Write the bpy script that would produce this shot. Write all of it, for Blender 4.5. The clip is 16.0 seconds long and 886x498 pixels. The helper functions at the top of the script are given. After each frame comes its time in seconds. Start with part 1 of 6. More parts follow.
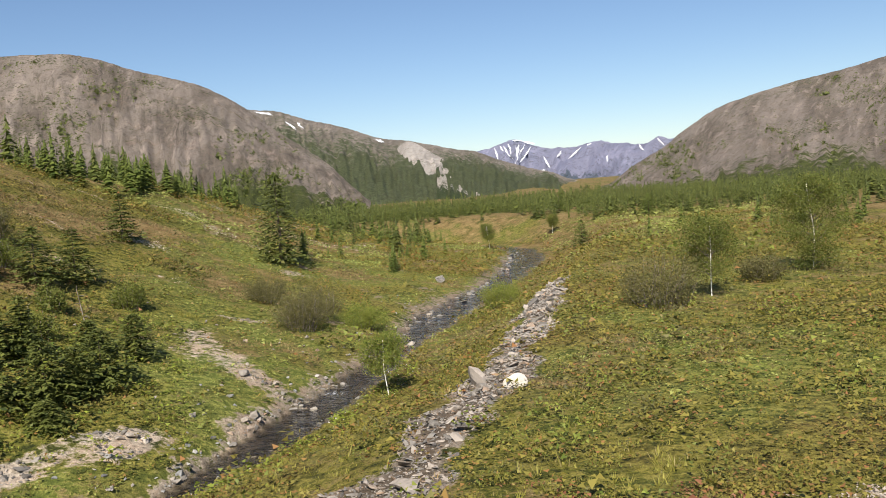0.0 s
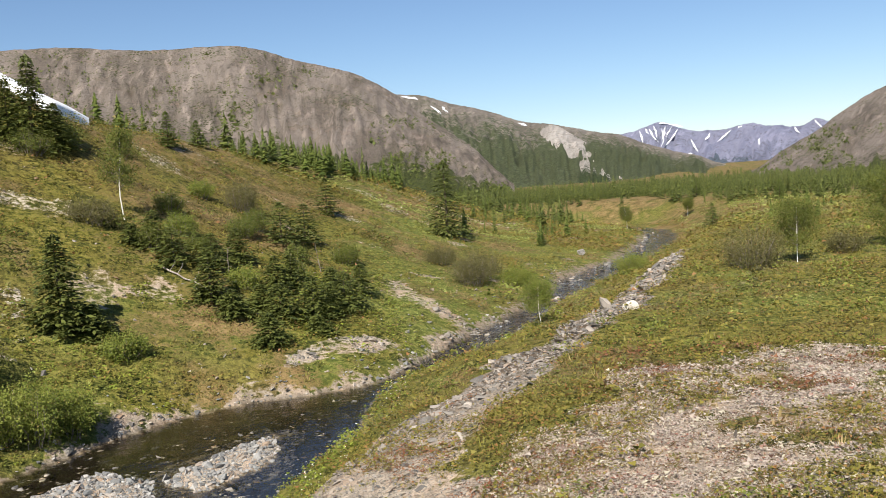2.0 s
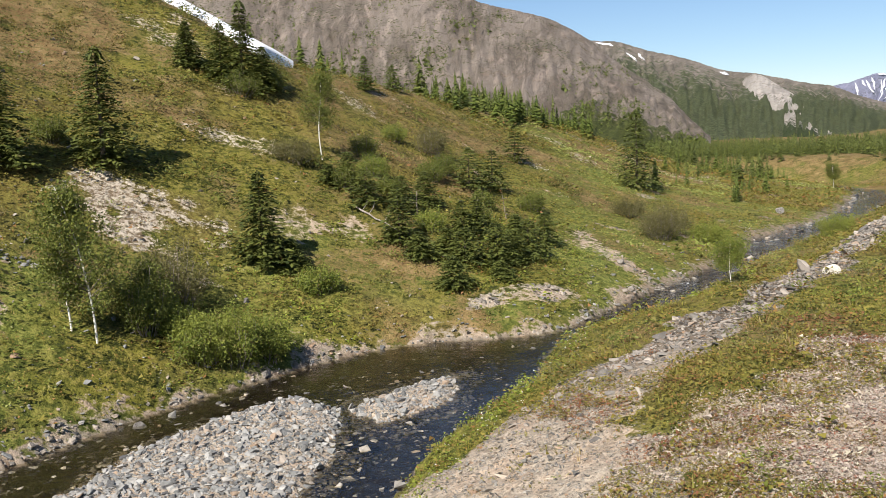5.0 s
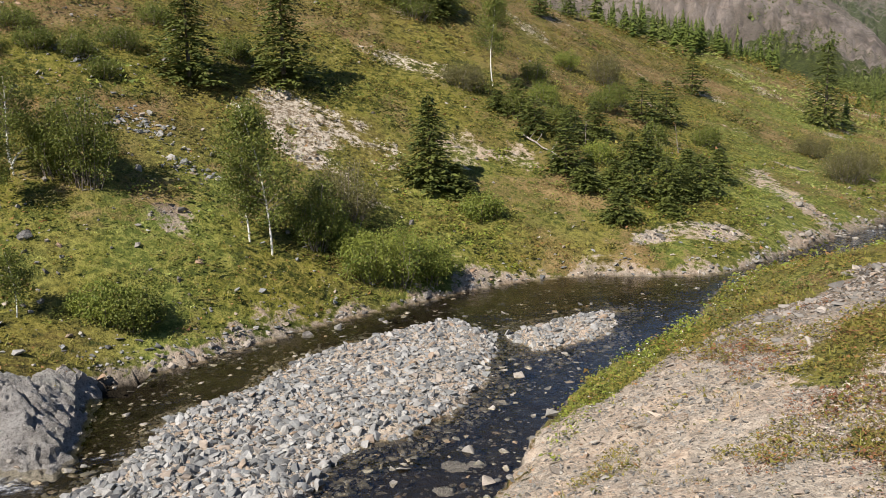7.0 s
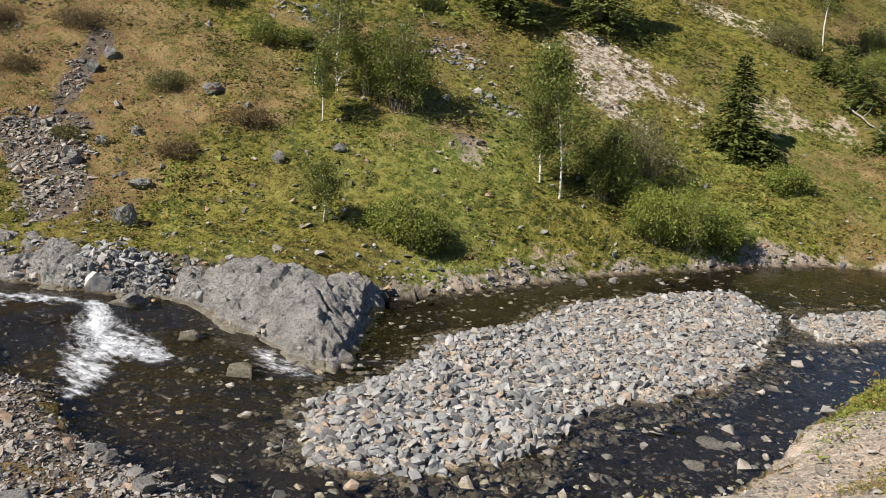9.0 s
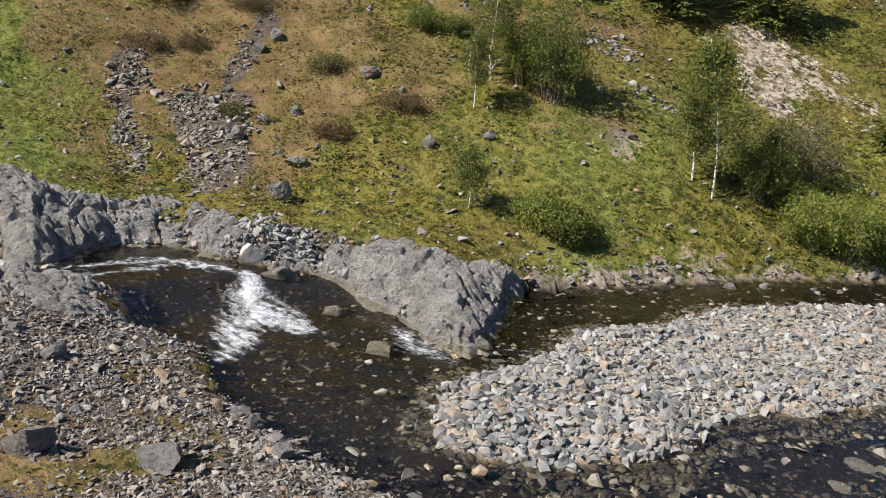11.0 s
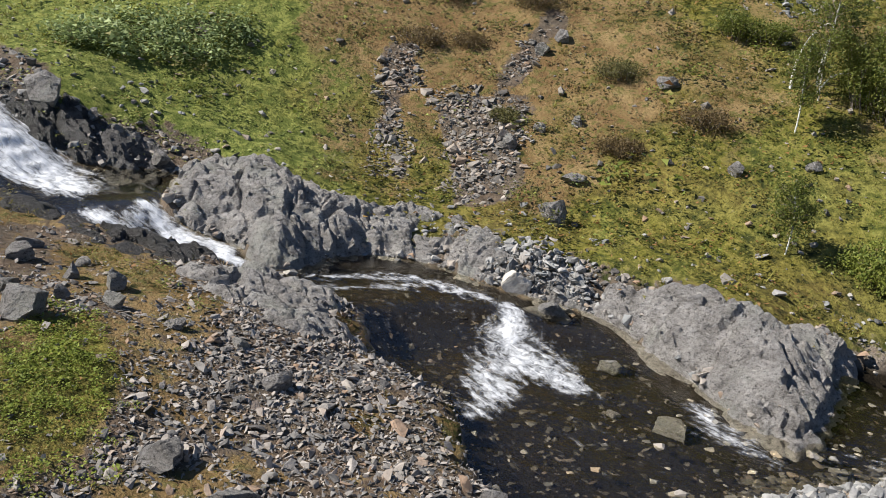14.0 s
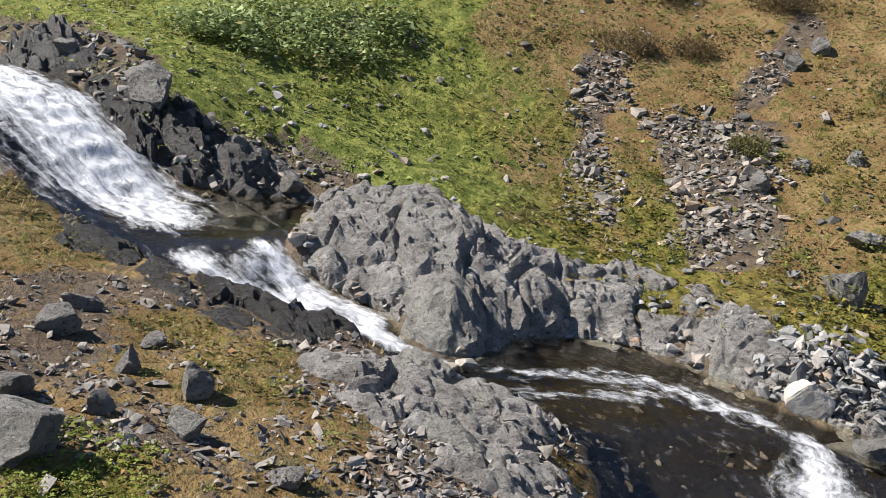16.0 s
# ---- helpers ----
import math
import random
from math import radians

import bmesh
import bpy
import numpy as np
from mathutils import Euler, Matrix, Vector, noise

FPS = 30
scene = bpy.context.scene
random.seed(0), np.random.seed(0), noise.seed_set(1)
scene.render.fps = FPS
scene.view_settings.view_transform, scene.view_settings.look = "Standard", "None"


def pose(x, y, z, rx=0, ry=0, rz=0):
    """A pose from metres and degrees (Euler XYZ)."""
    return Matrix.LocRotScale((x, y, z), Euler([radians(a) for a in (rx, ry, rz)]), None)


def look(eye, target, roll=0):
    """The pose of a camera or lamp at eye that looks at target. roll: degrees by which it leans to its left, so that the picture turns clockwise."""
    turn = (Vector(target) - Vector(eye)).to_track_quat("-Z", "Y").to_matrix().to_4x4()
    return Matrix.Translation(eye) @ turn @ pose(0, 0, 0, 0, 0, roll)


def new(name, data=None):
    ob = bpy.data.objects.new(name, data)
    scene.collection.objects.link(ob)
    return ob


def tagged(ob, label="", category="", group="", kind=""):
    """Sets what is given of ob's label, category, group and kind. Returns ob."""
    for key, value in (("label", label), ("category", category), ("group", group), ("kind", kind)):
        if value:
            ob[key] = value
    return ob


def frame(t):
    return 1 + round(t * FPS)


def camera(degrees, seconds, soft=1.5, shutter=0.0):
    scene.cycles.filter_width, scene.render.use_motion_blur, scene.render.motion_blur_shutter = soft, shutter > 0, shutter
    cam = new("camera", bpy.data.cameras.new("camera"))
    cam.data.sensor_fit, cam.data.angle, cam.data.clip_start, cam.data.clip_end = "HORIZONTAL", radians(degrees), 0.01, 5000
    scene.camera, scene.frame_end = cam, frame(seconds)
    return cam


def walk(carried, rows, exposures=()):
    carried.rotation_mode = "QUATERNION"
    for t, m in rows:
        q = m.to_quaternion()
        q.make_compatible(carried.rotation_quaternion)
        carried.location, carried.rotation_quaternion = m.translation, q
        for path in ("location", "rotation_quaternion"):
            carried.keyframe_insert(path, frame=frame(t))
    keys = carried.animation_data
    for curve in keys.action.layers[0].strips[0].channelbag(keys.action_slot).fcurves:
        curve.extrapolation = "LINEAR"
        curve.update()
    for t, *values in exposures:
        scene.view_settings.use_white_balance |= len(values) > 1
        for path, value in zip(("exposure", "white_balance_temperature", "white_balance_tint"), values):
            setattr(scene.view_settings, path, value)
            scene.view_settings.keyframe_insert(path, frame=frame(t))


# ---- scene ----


def aim(x, y, z, yaw, pitch, roll):
    """A camera pose from its place, its heading (to the left of +y), its pitch and its roll, in degrees."""
    return pose(x, y, z, 90 + pitch, 0, yaw) @ pose(0, 0, 0, 0, 0, roll)


cam = camera(52.58, 16.0, 0.75)
PATH = [
    (0.0, 6.52, 10.53, 7.72, -31.704, -4.146, -4.435),
    (0.5, 4.47, 7.26, 7.77, -29.231, -4.578, -4.367),
    (1.0, 2.61, 4.04, 7.85, -27.280, -4.570, -3.904),
    (1.5, 0.89, 1.34, 7.95, -25.131, -4.606, -3.092),
    (2.0, 0.00, 0.00, 8.00, -22.675, -4.552, -4.135),
    (2.5, 0.00, 0.00, 8.00, -20.879, -4.483, -3.499),
    (3.0, 0.00, 0.00, 8.00, -18.697, -4.701, -3.085),
    (3.5, 0.00, 0.00, 8.00, -16.627, -4.828, -2.868),
    (4.0, 0.00, 0.00, 8.00, -14.558, -5.262, -2.364),
    (4.2, 0.00, 0.00, 8.00, -13.822, -5.487, -2.601),
    (6.3, 0.00, 0.00, 8.00, -4.180, -10.303, -1.178),
    (6.5, 0.00, 0.00, 8.00, -2.988, -10.546, -1.137),
    (7.0, 0.00, 0.00, 8.00, -0.000, -11.402, -1.139),
    (7.5, 0.00, 0.00, 8.00, 3.863, -12.256, -0.649),
    (8.0, 0.00, 0.00, 8.00, 8.805, -13.375, 1.104),
    (8.5, 0.00, 0.00, 8.00, 13.823, -14.378, 2.393),
    (9.0, 0.00, 0.00, 8.00, 18.304, -15.128, 3.606),
    (9.2, 0.00, 0.00, 8.00, 18.645, -15.015, 3.847),
    (11.3, 0.00, 0.00, 8.00, 29.320, -16.896, 4.449),
    (11.5, 0.00, 0.00, 8.00, 30.268, -17.149, 4.312),
    (12.0, -1.35, 1.98, 7.36, 32.557, -17.401, 4.792),
    (12.5, -1.62, 2.09, 7.29, 35.270, -17.269, 5.026),
    (13.0, -1.74, 1.94, 7.30, 38.668, -17.073, 5.390),
    (13.5, -2.13, 2.19, 7.18, 40.738, -17.050, 5.698),
    (14.0, -3.17, 2.87, 6.89, 43.651, -16.362, 6.356),
    (14.5, -3.67, 3.02, 6.81, 46.442, -16.009, 6.549),
    (15.0, -4.58, 3.48, 6.62, 48.674, -15.166, 6.166),
    (15.5, -6.94, 5.03, 6.01, 50.038, -14.745, 6.386),
    (16.0, -9.02, 6.19, 5.43, 52.368, -14.985, 7.344),
]
# the clip's camera darkens a little over the bright falls, then opens again
EXPOSURES = [(0.0, 0.64, 6650, 12.5), (2.0, 0.70, 6550, 11.5), (4.0, 0.72, 6550, 11.5), (6.5, 0.60, 6500, 13), (9.0, 0.60, 6500, 12), (12.0, 0.60, 6350, 12), (13.0, 0.68, 6300, 12), (14.0, 0.62, 6300, 12), (14.5, 0.44, 6350, 12), (15.0, 0.55, 6400, 12), (15.5, 0.66, 6350, 13), (16.0, 0.81, 6350, 13)]
walk(cam, [(row[0], aim(*row[1:])) for row in PATH], EXPOSURES)

# ---- world and sun ----
SUN_AZ, SUN_EL = 140.0, 44.0      # degrees to the left of +y, and above the horizon
world = bpy.data.worlds.new("sky")
scene.world = world
world.use_nodes = True
wn = world.node_tree.nodes
sky = wn.new("ShaderNodeTexSky")
sky.sky_type, sky.sun_disc = "NISHITA", False
sky.sun_elevation, sky.sun_rotation = radians(SUN_EL), radians(-SUN_AZ)
sky.altitude, sky.air_density, sky.dust_density, sky.ozone_density = 600, 1.0, 0.03, 5.0
wn["Background"].inputs["Strength"].default_value = 0.070
world.node_tree.links.new(sky.outputs[0], wn["Background"].inputs["Color"])
sun = new("sun", bpy.data.lights.new("sun", "SUN"))
sun.data.energy, sun.data.angle, sun.data.color = 5.5, radians(0.55), (1.0, 0.94, 0.84)
sun_dir = Vector((-math.sin(radians(SUN_AZ)) * math.cos(radians(SUN_EL)), math.cos(radians(SUN_AZ)) * math.cos(radians(SUN_EL)), math.sin(radians(SUN_EL))))
sun.matrix_world = look(sun_dir * 100, (0, 0, 0))

# ---- materials ----


def material(name, rough=0.9, spec=0.3):
    m = bpy.data.materials.new(name)
    m.use_nodes = True
    b = m.node_tree.nodes["Principled BSDF"]
    b.inputs["Roughness"].default_value = rough
    b.inputs["Specular IOR Level"].default_value = spec
    return m


def node(m, kind, **sets):
    n = m.node_tree.nodes.new(kind)
    for key, value in sets.items():
        n.inputs[key.replace("_", " ")].default_value = value
    return n


def link(m, a, b):
    m.node_tree.links.new(a, b)


def place_of(m):
    return node(m, "ShaderNodeTexCoord").outputs["Object"]


def spot_noise(m, scale, detail=4.0, stretch=None, rough=0.6):
    """Noise at so many lumps a metre; stretch squeezes it along the axes."""
    n = node(m, "ShaderNodeTexNoise", Scale=scale, Detail=detail, Roughness=rough)
    co = node(m, "ShaderNodeNewGeometry").outputs["Position"]
    if stretch:
        mp = node(m, "ShaderNodeMapping", Scale=stretch)
        link(m, co, mp.inputs["Vector"])
        co = mp.outputs["Vector"]
    link(m, co, n.inputs["Vector"])
    return n.outputs["Fac"]


def blend(m, fac, a, b, mode="MIX"):
    """A colour between a and b; each is a colour or a socket."""
    n = m.node_tree.nodes.new("ShaderNodeMix")
    n.data_type, n.blend_type = "RGBA", mode
    for value, socket in ((fac, n.inputs[0]), (a, n.inputs[6]), (b, n.inputs[7])):
        if isinstance(value, (int, float)):
            socket.default_value = value
        elif isinstance(value, tuple):
            socket.default_value = (*value, 1)
        else:
            link(m, value, socket)
    return n.outputs[2]


def sums(m, op, a, b=0.0, c=0.0):
    n = m.node_tree.nodes.new("ShaderNodeMath")
    n.operation = op
    for value, socket in zip((a, b, c), n.inputs):
        if isinstance(value, (int, float)):
            socket.default_value = value
        else:
            link(m, value, socket)
    return n.outputs[0]


def between(m, value, low, high):
    n = node(m, "ShaderNodeMapRange")
    n.interpolation_type = "SMOOTHSTEP"
    n.inputs["From Min"].default_value, n.inputs["From Max"].default_value = low, high
    link(m, value, n.inputs["Value"])
    return n.outputs["Result"]


def finish(m, colour, relief=None, strength=0.5, depth=0.05, rough=None):
    b = m.node_tree.nodes["Principled BSDF"]
    if isinstance(colour, tuple):
        b.inputs["Base Color"].default_value = (*colour, 1)
    else:
        link(m, colour, b.inputs["Base Color"])
    if relief is not None:
        bump = node(m, "ShaderNodeBump", Strength=strength, Distance=depth)
        link(m, relief, bump.inputs["Height"])
        link(m, bump.outputs["Normal"], b.inputs["Normal"])
    if rough is not None:
        link(m, rough, b.inputs["Roughness"])
    return m


def cells(m, scale, feature="F1"):
    n = node(m, "ShaderNodeTexVoronoi", Scale=scale)
    n.feature = feature
    link(m, node(m, "ShaderNodeNewGeometry").outputs["Position"], n.inputs["Vector"])
    return n


def island_value(m):
    return node(m, "ShaderNodeNewGeometry").outputs["Random Per Island"]


def piece_value(m):
    return node(m, "ShaderNodeObjectInfo").outputs["Random"]


def ramp(m, value, stops):
    n = m.node_tree.nodes.new("ShaderNodeValToRGB")
    e = n.color_ramp.elements
    while len(e) < len(stops):
        e.new(0.5)
    for el, (at, col) in zip(e, stops):
        el.position, el.color = at, (*col, 1)
    link(m, value, n.inputs["Fac"])
    return n.outputs["Color"]


def ground_material():
    m = material("ground_cover", 0.95, 0.12)
    att = node(m, "ShaderNodeAttribute")
    att.attribute_name = "cover"
    sep = node(m, "ShaderNodeSeparateColor")
    link(m, att.outputs["Color"], sep.inputs[0])
    wide, mid, clump, fine = spot_noise(m, 0.16, 3), spot_noise(m, 0.8, 5, rough=0.7), spot_noise(m, 3.2, 5, rough=0.7), spot_noise(m, 13.0, 5, rough=0.75)
    green = blend(m, between(m, mid, 0.38, 0.62), (0.050, 0.058, 0.010), (0.155, 0.145, 0.024))
    green = blend(m, between(m, wide, 0.45, 0.62), green, blend(m, 0.6, green, (0.150, 0.100, 0.036)))
    green = blend(m, between(m, clump, 0.46, 0.62), green, (0.215, 0.185, 0.045))
    # hollows near-black here and below: dark soil plus shade between clumps, in the colour
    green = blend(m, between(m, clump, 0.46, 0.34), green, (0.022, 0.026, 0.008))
    green = blend(m, between(m, fine, 0.58, 0.74), green, (0.27, 0.25, 0.12))
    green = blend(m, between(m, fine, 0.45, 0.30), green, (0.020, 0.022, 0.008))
    brown = blend(m, between(m, mid, 0.35, 0.7), (0.160, 0.098, 0.042), (0.285, 0.205, 0.092))
    brown = blend(m, between(m, clump, 0.48, 0.62), brown, (0.105, 0.098, 0.028))
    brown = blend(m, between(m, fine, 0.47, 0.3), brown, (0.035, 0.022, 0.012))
    brown = blend(m, between(m, fine, 0.57, 0.72), brown, (0.33, 0.25, 0.14))
    small, big = cells(m, 9.0), cells(m, 4.0)
    pebble = blend(m, 0.5, ramp(m, small.outputs["Color"], [(0.1, (0.17, 0.155, 0.135)), (0.5, (0.33, 0.30, 0.265)), (0.9, (0.50, 0.455, 0.40))]),
                   ramp(m, big.outputs["Color"], [(0.1, (0.21, 0.18, 0.15)), (0.6, (0.34, 0.315, 0.285)), (0.95, (0.45, 0.37, 0.30))]))
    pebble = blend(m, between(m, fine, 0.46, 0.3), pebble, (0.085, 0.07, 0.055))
    pebble = blend(m, between(m, mid, 0.45, 0.68), pebble, blend(m, 0.32, pebble, (0.46, 0.32, 0.23)))
    pebble = blend(m, 1.0, pebble, (1.17, 1.11, 1.00), "MULTIPLY")
    slate = node(m, "ShaderNodeAttribute")
    slate.attribute_name = "slate"
    pebble = blend(m, slate.outputs["Fac"], pebble, blend(m, 1.0, pebble, (0.30, 0.28, 0.26), "MULTIPLY"))
    lush = node(m, "ShaderNodeAttribute")
    lush.attribute_name = "lush"
    bright = blend(m, between(m, clump, 0.42, 0.60), (0.092, 0.116, 0.024), (0.225, 0.240, 0.060))
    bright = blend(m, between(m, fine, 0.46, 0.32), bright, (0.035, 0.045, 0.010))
    green = blend(m, lush.outputs["Fac"], green, bright)
    lichen = blend(m, between(m, clump, 0.42, 0.58), (0.17, 0.122, 0.075), (0.52, 0.455, 0.365))
    lichen = blend(m, between(m, fine, 0.48, 0.34), lichen, (0.09, 0.075, 0.04))
    ragged = sums(m, "ADD", sums(m, "MULTIPLY", sums(m, "SUBTRACT", mid, 0.5), 1.2), sums(m, "MULTIPLY", sums(m, "SUBTRACT", clump, 0.5), 1.1))
    colour = green
    for ch, over in ((2, brown), (1, lichen), (0, pebble)):
        colour = blend(m, between(m, sums(m, "ADD", sep.outputs[ch], ragged), 0.36, 0.62), colour, over)
    wet = node(m, "ShaderNodeAttribute")
    wet.attribute_name = "wet"
    colour = blend(m, wet.outputs["Fac"], colour, blend(m, 1.0, colour, (0.036, 0.033, 0.024), "MULTIPLY"))
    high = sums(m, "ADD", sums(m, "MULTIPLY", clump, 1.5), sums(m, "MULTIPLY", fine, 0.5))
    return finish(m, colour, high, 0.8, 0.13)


def stone_material(name, pieces, dark=1.0, tint=(1, 1, 1), wet=False):
    """Grey schist; pieces: the random value that sets one stone apart from the next."""
    m = material(name, 0.35 if wet else 0.85, 0.5 if wet else 0.25)
    rnd = pieces(m)
    base = ramp(m, rnd, [(0.0, (0.11 * dark, 0.11 * dark, 0.11 * dark)), (0.3, (0.26 * dark, 0.265 * dark, 0.255 * dark)), (0.62, (0.36 * dark, 0.35 * dark, 0.33 * dark)),
                         (0.8, (0.44 * dark, 0.42 * dark, 0.38 * dark)), (0.90, (0.36 * dark, 0.255 * dark, 0.17 * dark)), (0.94, (0.47 * dark, 0.46 * dark, 0.43 * dark))])
    base = blend(m, 1.0, base, tint, "MULTIPLY")
    mid, fine = spot_noise(m, 5, 5), spot_noise(m, 30, 4, rough=0.7)
    base = blend(m, between(m, mid, 0.42, 0.7), base, blend(m, 0.55, base, (0.10 * dark, 0.09 * dark, 0.075 * dark)))
    base = blend(m, between(m, fine, 0.52, 0.75), base, blend(m, 0.4, base, (0.5 * dark, 0.49 * dark, 0.44 * dark)))
    return finish(m, base, sums(m, "ADD", mid, sums(m, "MULTIPLY", fine, 0.5)), 0.7, 0.04)


def bedrock_material(name="bedrock", dark=1.0, gloss=0.85, cracked=0.22):
    m = material(name, gloss, 0.3)
    strata = spot_noise(m, 2.2, 8, (1.0, 0.8, 1.5), 0.78)
    fine = spot_noise(m, 14, 6, (1.0, 0.7, 1.3), rough=0.8)
    wide = spot_noise(m, 0.9, 4)
    c = ramp(m, strata, [(0.30, (0.12, 0.105, 0.09)), (0.42, (0.27, 0.245, 0.215)), (0.55, (0.395, 0.36, 0.32)), (0.70, (0.53, 0.50, 0.45))])
    c = blend(m, between(m, fine, 0.49, 0.33), c, (0.05, 0.045, 0.04))
    c = blend(m, between(m, fine, 0.56, 0.68), c, blend(m, 0.5, c, (0.50, 0.48, 0.43)))
    c = blend(m, between(m, wide, 0.50, 0.68), c, blend(m, 0.4, c, (0.37, 0.37, 0.30)))
    seams = cells(m, 1.7, "DISTANCE_TO_EDGE")
    c = blend(m, sums(m, "MULTIPLY", between(m, seams.outputs["Distance"], 0.03, 0.0), cracked), c, blend(m, 0.3, c, (0.03, 0.028, 0.025)))
    grit = spot_noise(m, 46, 4, rough=0.8)
    c = blend(m, between(m, grit, 0.47, 0.34), c, blend(m, 0.65, c, (0.03, 0.028, 0.026)))
    c = blend(m, between(m, grit, 0.56, 0.70), c, blend(m, 0.45, c, (0.58, 0.56, 0.50)))
    chinks = node(m, "ShaderNodeTexVoronoi", Scale=5.5)
    chinks.feature = "DISTANCE_TO_EDGE"
    warp = node(m, "ShaderNodeMapping", Scale=(1.0, 0.7, 1.9), Rotation=(0.5, 0.3, 0.8))
    link(m, node(m, "ShaderNodeNewGeometry").outputs["Position"], warp.inputs["Vector"])
    link(m, warp.outputs["Vector"], chinks.inputs["Vector"])
    # chinks go near-black: crevice shade put into the colour, where the relief dips
    gap = sums(m, "MULTIPLY", between(m, chinks.outputs["Distance"], 0.05, 0.0), sums(m, "MULTIPLY", between(m, wide, 0.44, 0.60), cracked))
    c = blend(m, gap, c, (0.022, 0.02, 0.018))
    c = blend(m, 1.0, c, (dark * 0.97, dark, dark * 1.04), "MULTIPLY")
    high = sums(m, "ADD", sums(m, "MULTIPLY", strata, 1.6), sums(m, "ADD", sums(m, "MULTIPLY", fine, 0.8), sums(m, "MULTIPLY", grit, 0.35)))
    return finish(m, c, sums(m, "SUBTRACT", high, sums(m, "MULTIPLY", gap, 0.5)), 1.0, 0.20)


def leaf_material(name, dark, light, dry=(0.20, 0.16, 0.05), dry_at=0.9):
    m = material(name, 0.6, 0.3)
    rnd = island_value(m)
    c = blend(m, rnd, dark, light)
    c = blend(m, between(m, rnd, dry_at, min(1.0, dry_at + 0.06)), c, dry)
    c = blend(m, between(m, spot_noise(m, 0.7, 3), 0.4, 0.7), c, blend(m, 0.5, c, light))
    b = m.node_tree.nodes["Principled BSDF"]
    tr = node(m, "ShaderNodeBsdfTranslucent")
    mix = node(m, "ShaderNodeMixShader", Fac=0.28)
    out = m.node_tree.nodes["Material Output"]
    link(m, c, tr.inputs["Color"])
    link(m, b.outputs[0], mix.inputs[1])
    link(m, tr.outputs[0], mix.inputs[2])
    link(m, mix.outputs[0], out.inputs["Surface"])
    return finish(m, c)


def bark_material(name, a, b, scale=9.0):
    m = material(name, 0.85)
    n = spot_noise(m, scale, 4, (1, 1, 0.35))
    return finish(m, blend(m, between(m, n, 0.42, 0.62), a, b), n, 0.6, 0.03)


def birch_bark():
    m = material("birch_bark", 0.7)
    n = spot_noise(m, 7.0, 4, (0.5, 0.5, 2.5))
    return finish(m, blend(m, between(m, n, 0.56, 0.66), (0.68, 0.66, 0.6), (0.09, 0.07, 0.055)), n, 0.3, 0.02)


def water_material():
    m = material("stream_water", 0.04, 0.5)
    b = m.node_tree.nodes["Principled BSDF"]
    b.inputs["Transmission Weight"].default_value, b.inputs["IOR"].default_value = 1.0, 1.33
    b.inputs["Base Color"].default_value = (0.50, 0.47, 0.36, 1)
    foam_b = node(m, "ShaderNodeBsdfPrincipled", Roughness=0.75)
    foam_b.inputs["Base Color"].default_value = (0.90, 0.92, 0.94, 1)
    foam_b.inputs["Subsurface Weight"].default_value = 0.0
    att = node(m, "ShaderNodeAttribute")
    att.attribute_name = "foam"
    flow = node(m, "ShaderNodeAttribute")
    flow.attribute_name = "flow"
    threads = node(m, "ShaderNodeTexNoise", Scale=1.0, Detail=5.0, Roughness=0.68, Distortion=0.35)
    link(m, flow.outputs["Vector"], threads.inputs["Vector"])
    streak = sums(m, "ADD", sums(m, "MULTIPLY", threads.outputs["Fac"], 0.62), sums(m, "MULTIPLY", spot_noise(m, 5.0, 5, rough=0.7), 0.38))
    fac = between(m, sums(m, "ADD", att.outputs["Fac"], sums(m, "MULTIPLY", sums(m, "SUBTRACT", streak, 0.5), 3.2)), 0.22, 1.25)
    mix = node(m, "ShaderNodeMixShader")
    link(m, fac, mix.inputs[0])
    link(m, b.outputs[0], mix.inputs[1])
    link(m, blend(m, between(m, streak, 0.36, 0.60), (0.60, 0.63, 0.66), (0.88, 0.90, 0.92)), foam_b.inputs["Base Color"])
    through_foam = node(m, "ShaderNodeBsdfTranslucent")
    through_foam.inputs["Color"].default_value = (0.80, 0.83, 0.86, 1)
    froth = node(m, "ShaderNodeMixShader", Fac=0.22)
    link(m, foam_b.outputs[0], froth.inputs[1])
    link(m, through_foam.outputs[0], froth.inputs[2])
    link(m, froth.outputs[0], mix.inputs[2])
    link(m, mix.outputs[0], m.node_tree.nodes["Material Output"].inputs["Surface"])
    waves = sums(m, "ADD", sums(m, "ADD", spot_noise(m, 2.2, 3), sums(m, "MULTIPLY", spot_noise(m, 0.8, 2), 1.5)), sums(m, "MULTIPLY", spot_noise(m, 9.0, 3), 0.4))
    bump = node(m, "ShaderNodeBump", Distance=0.25)
    chop = node(m, "ShaderNodeAttribute")
    chop.attribute_name = "chop"
    link(m, chop.outputs["Fac"], bump.inputs["Strength"])
    link(m, waves, bump.inputs["Height"])
    link(m, bump.outputs["Normal"], b.inputs["Normal"])
    rough = node(m, "ShaderNodeBump", Strength=0.7, Distance=0.12)
    link(m, streak, rough.inputs["Height"])
    link(m, rough.outputs["Normal"], foam_b.inputs["Normal"])
    return m


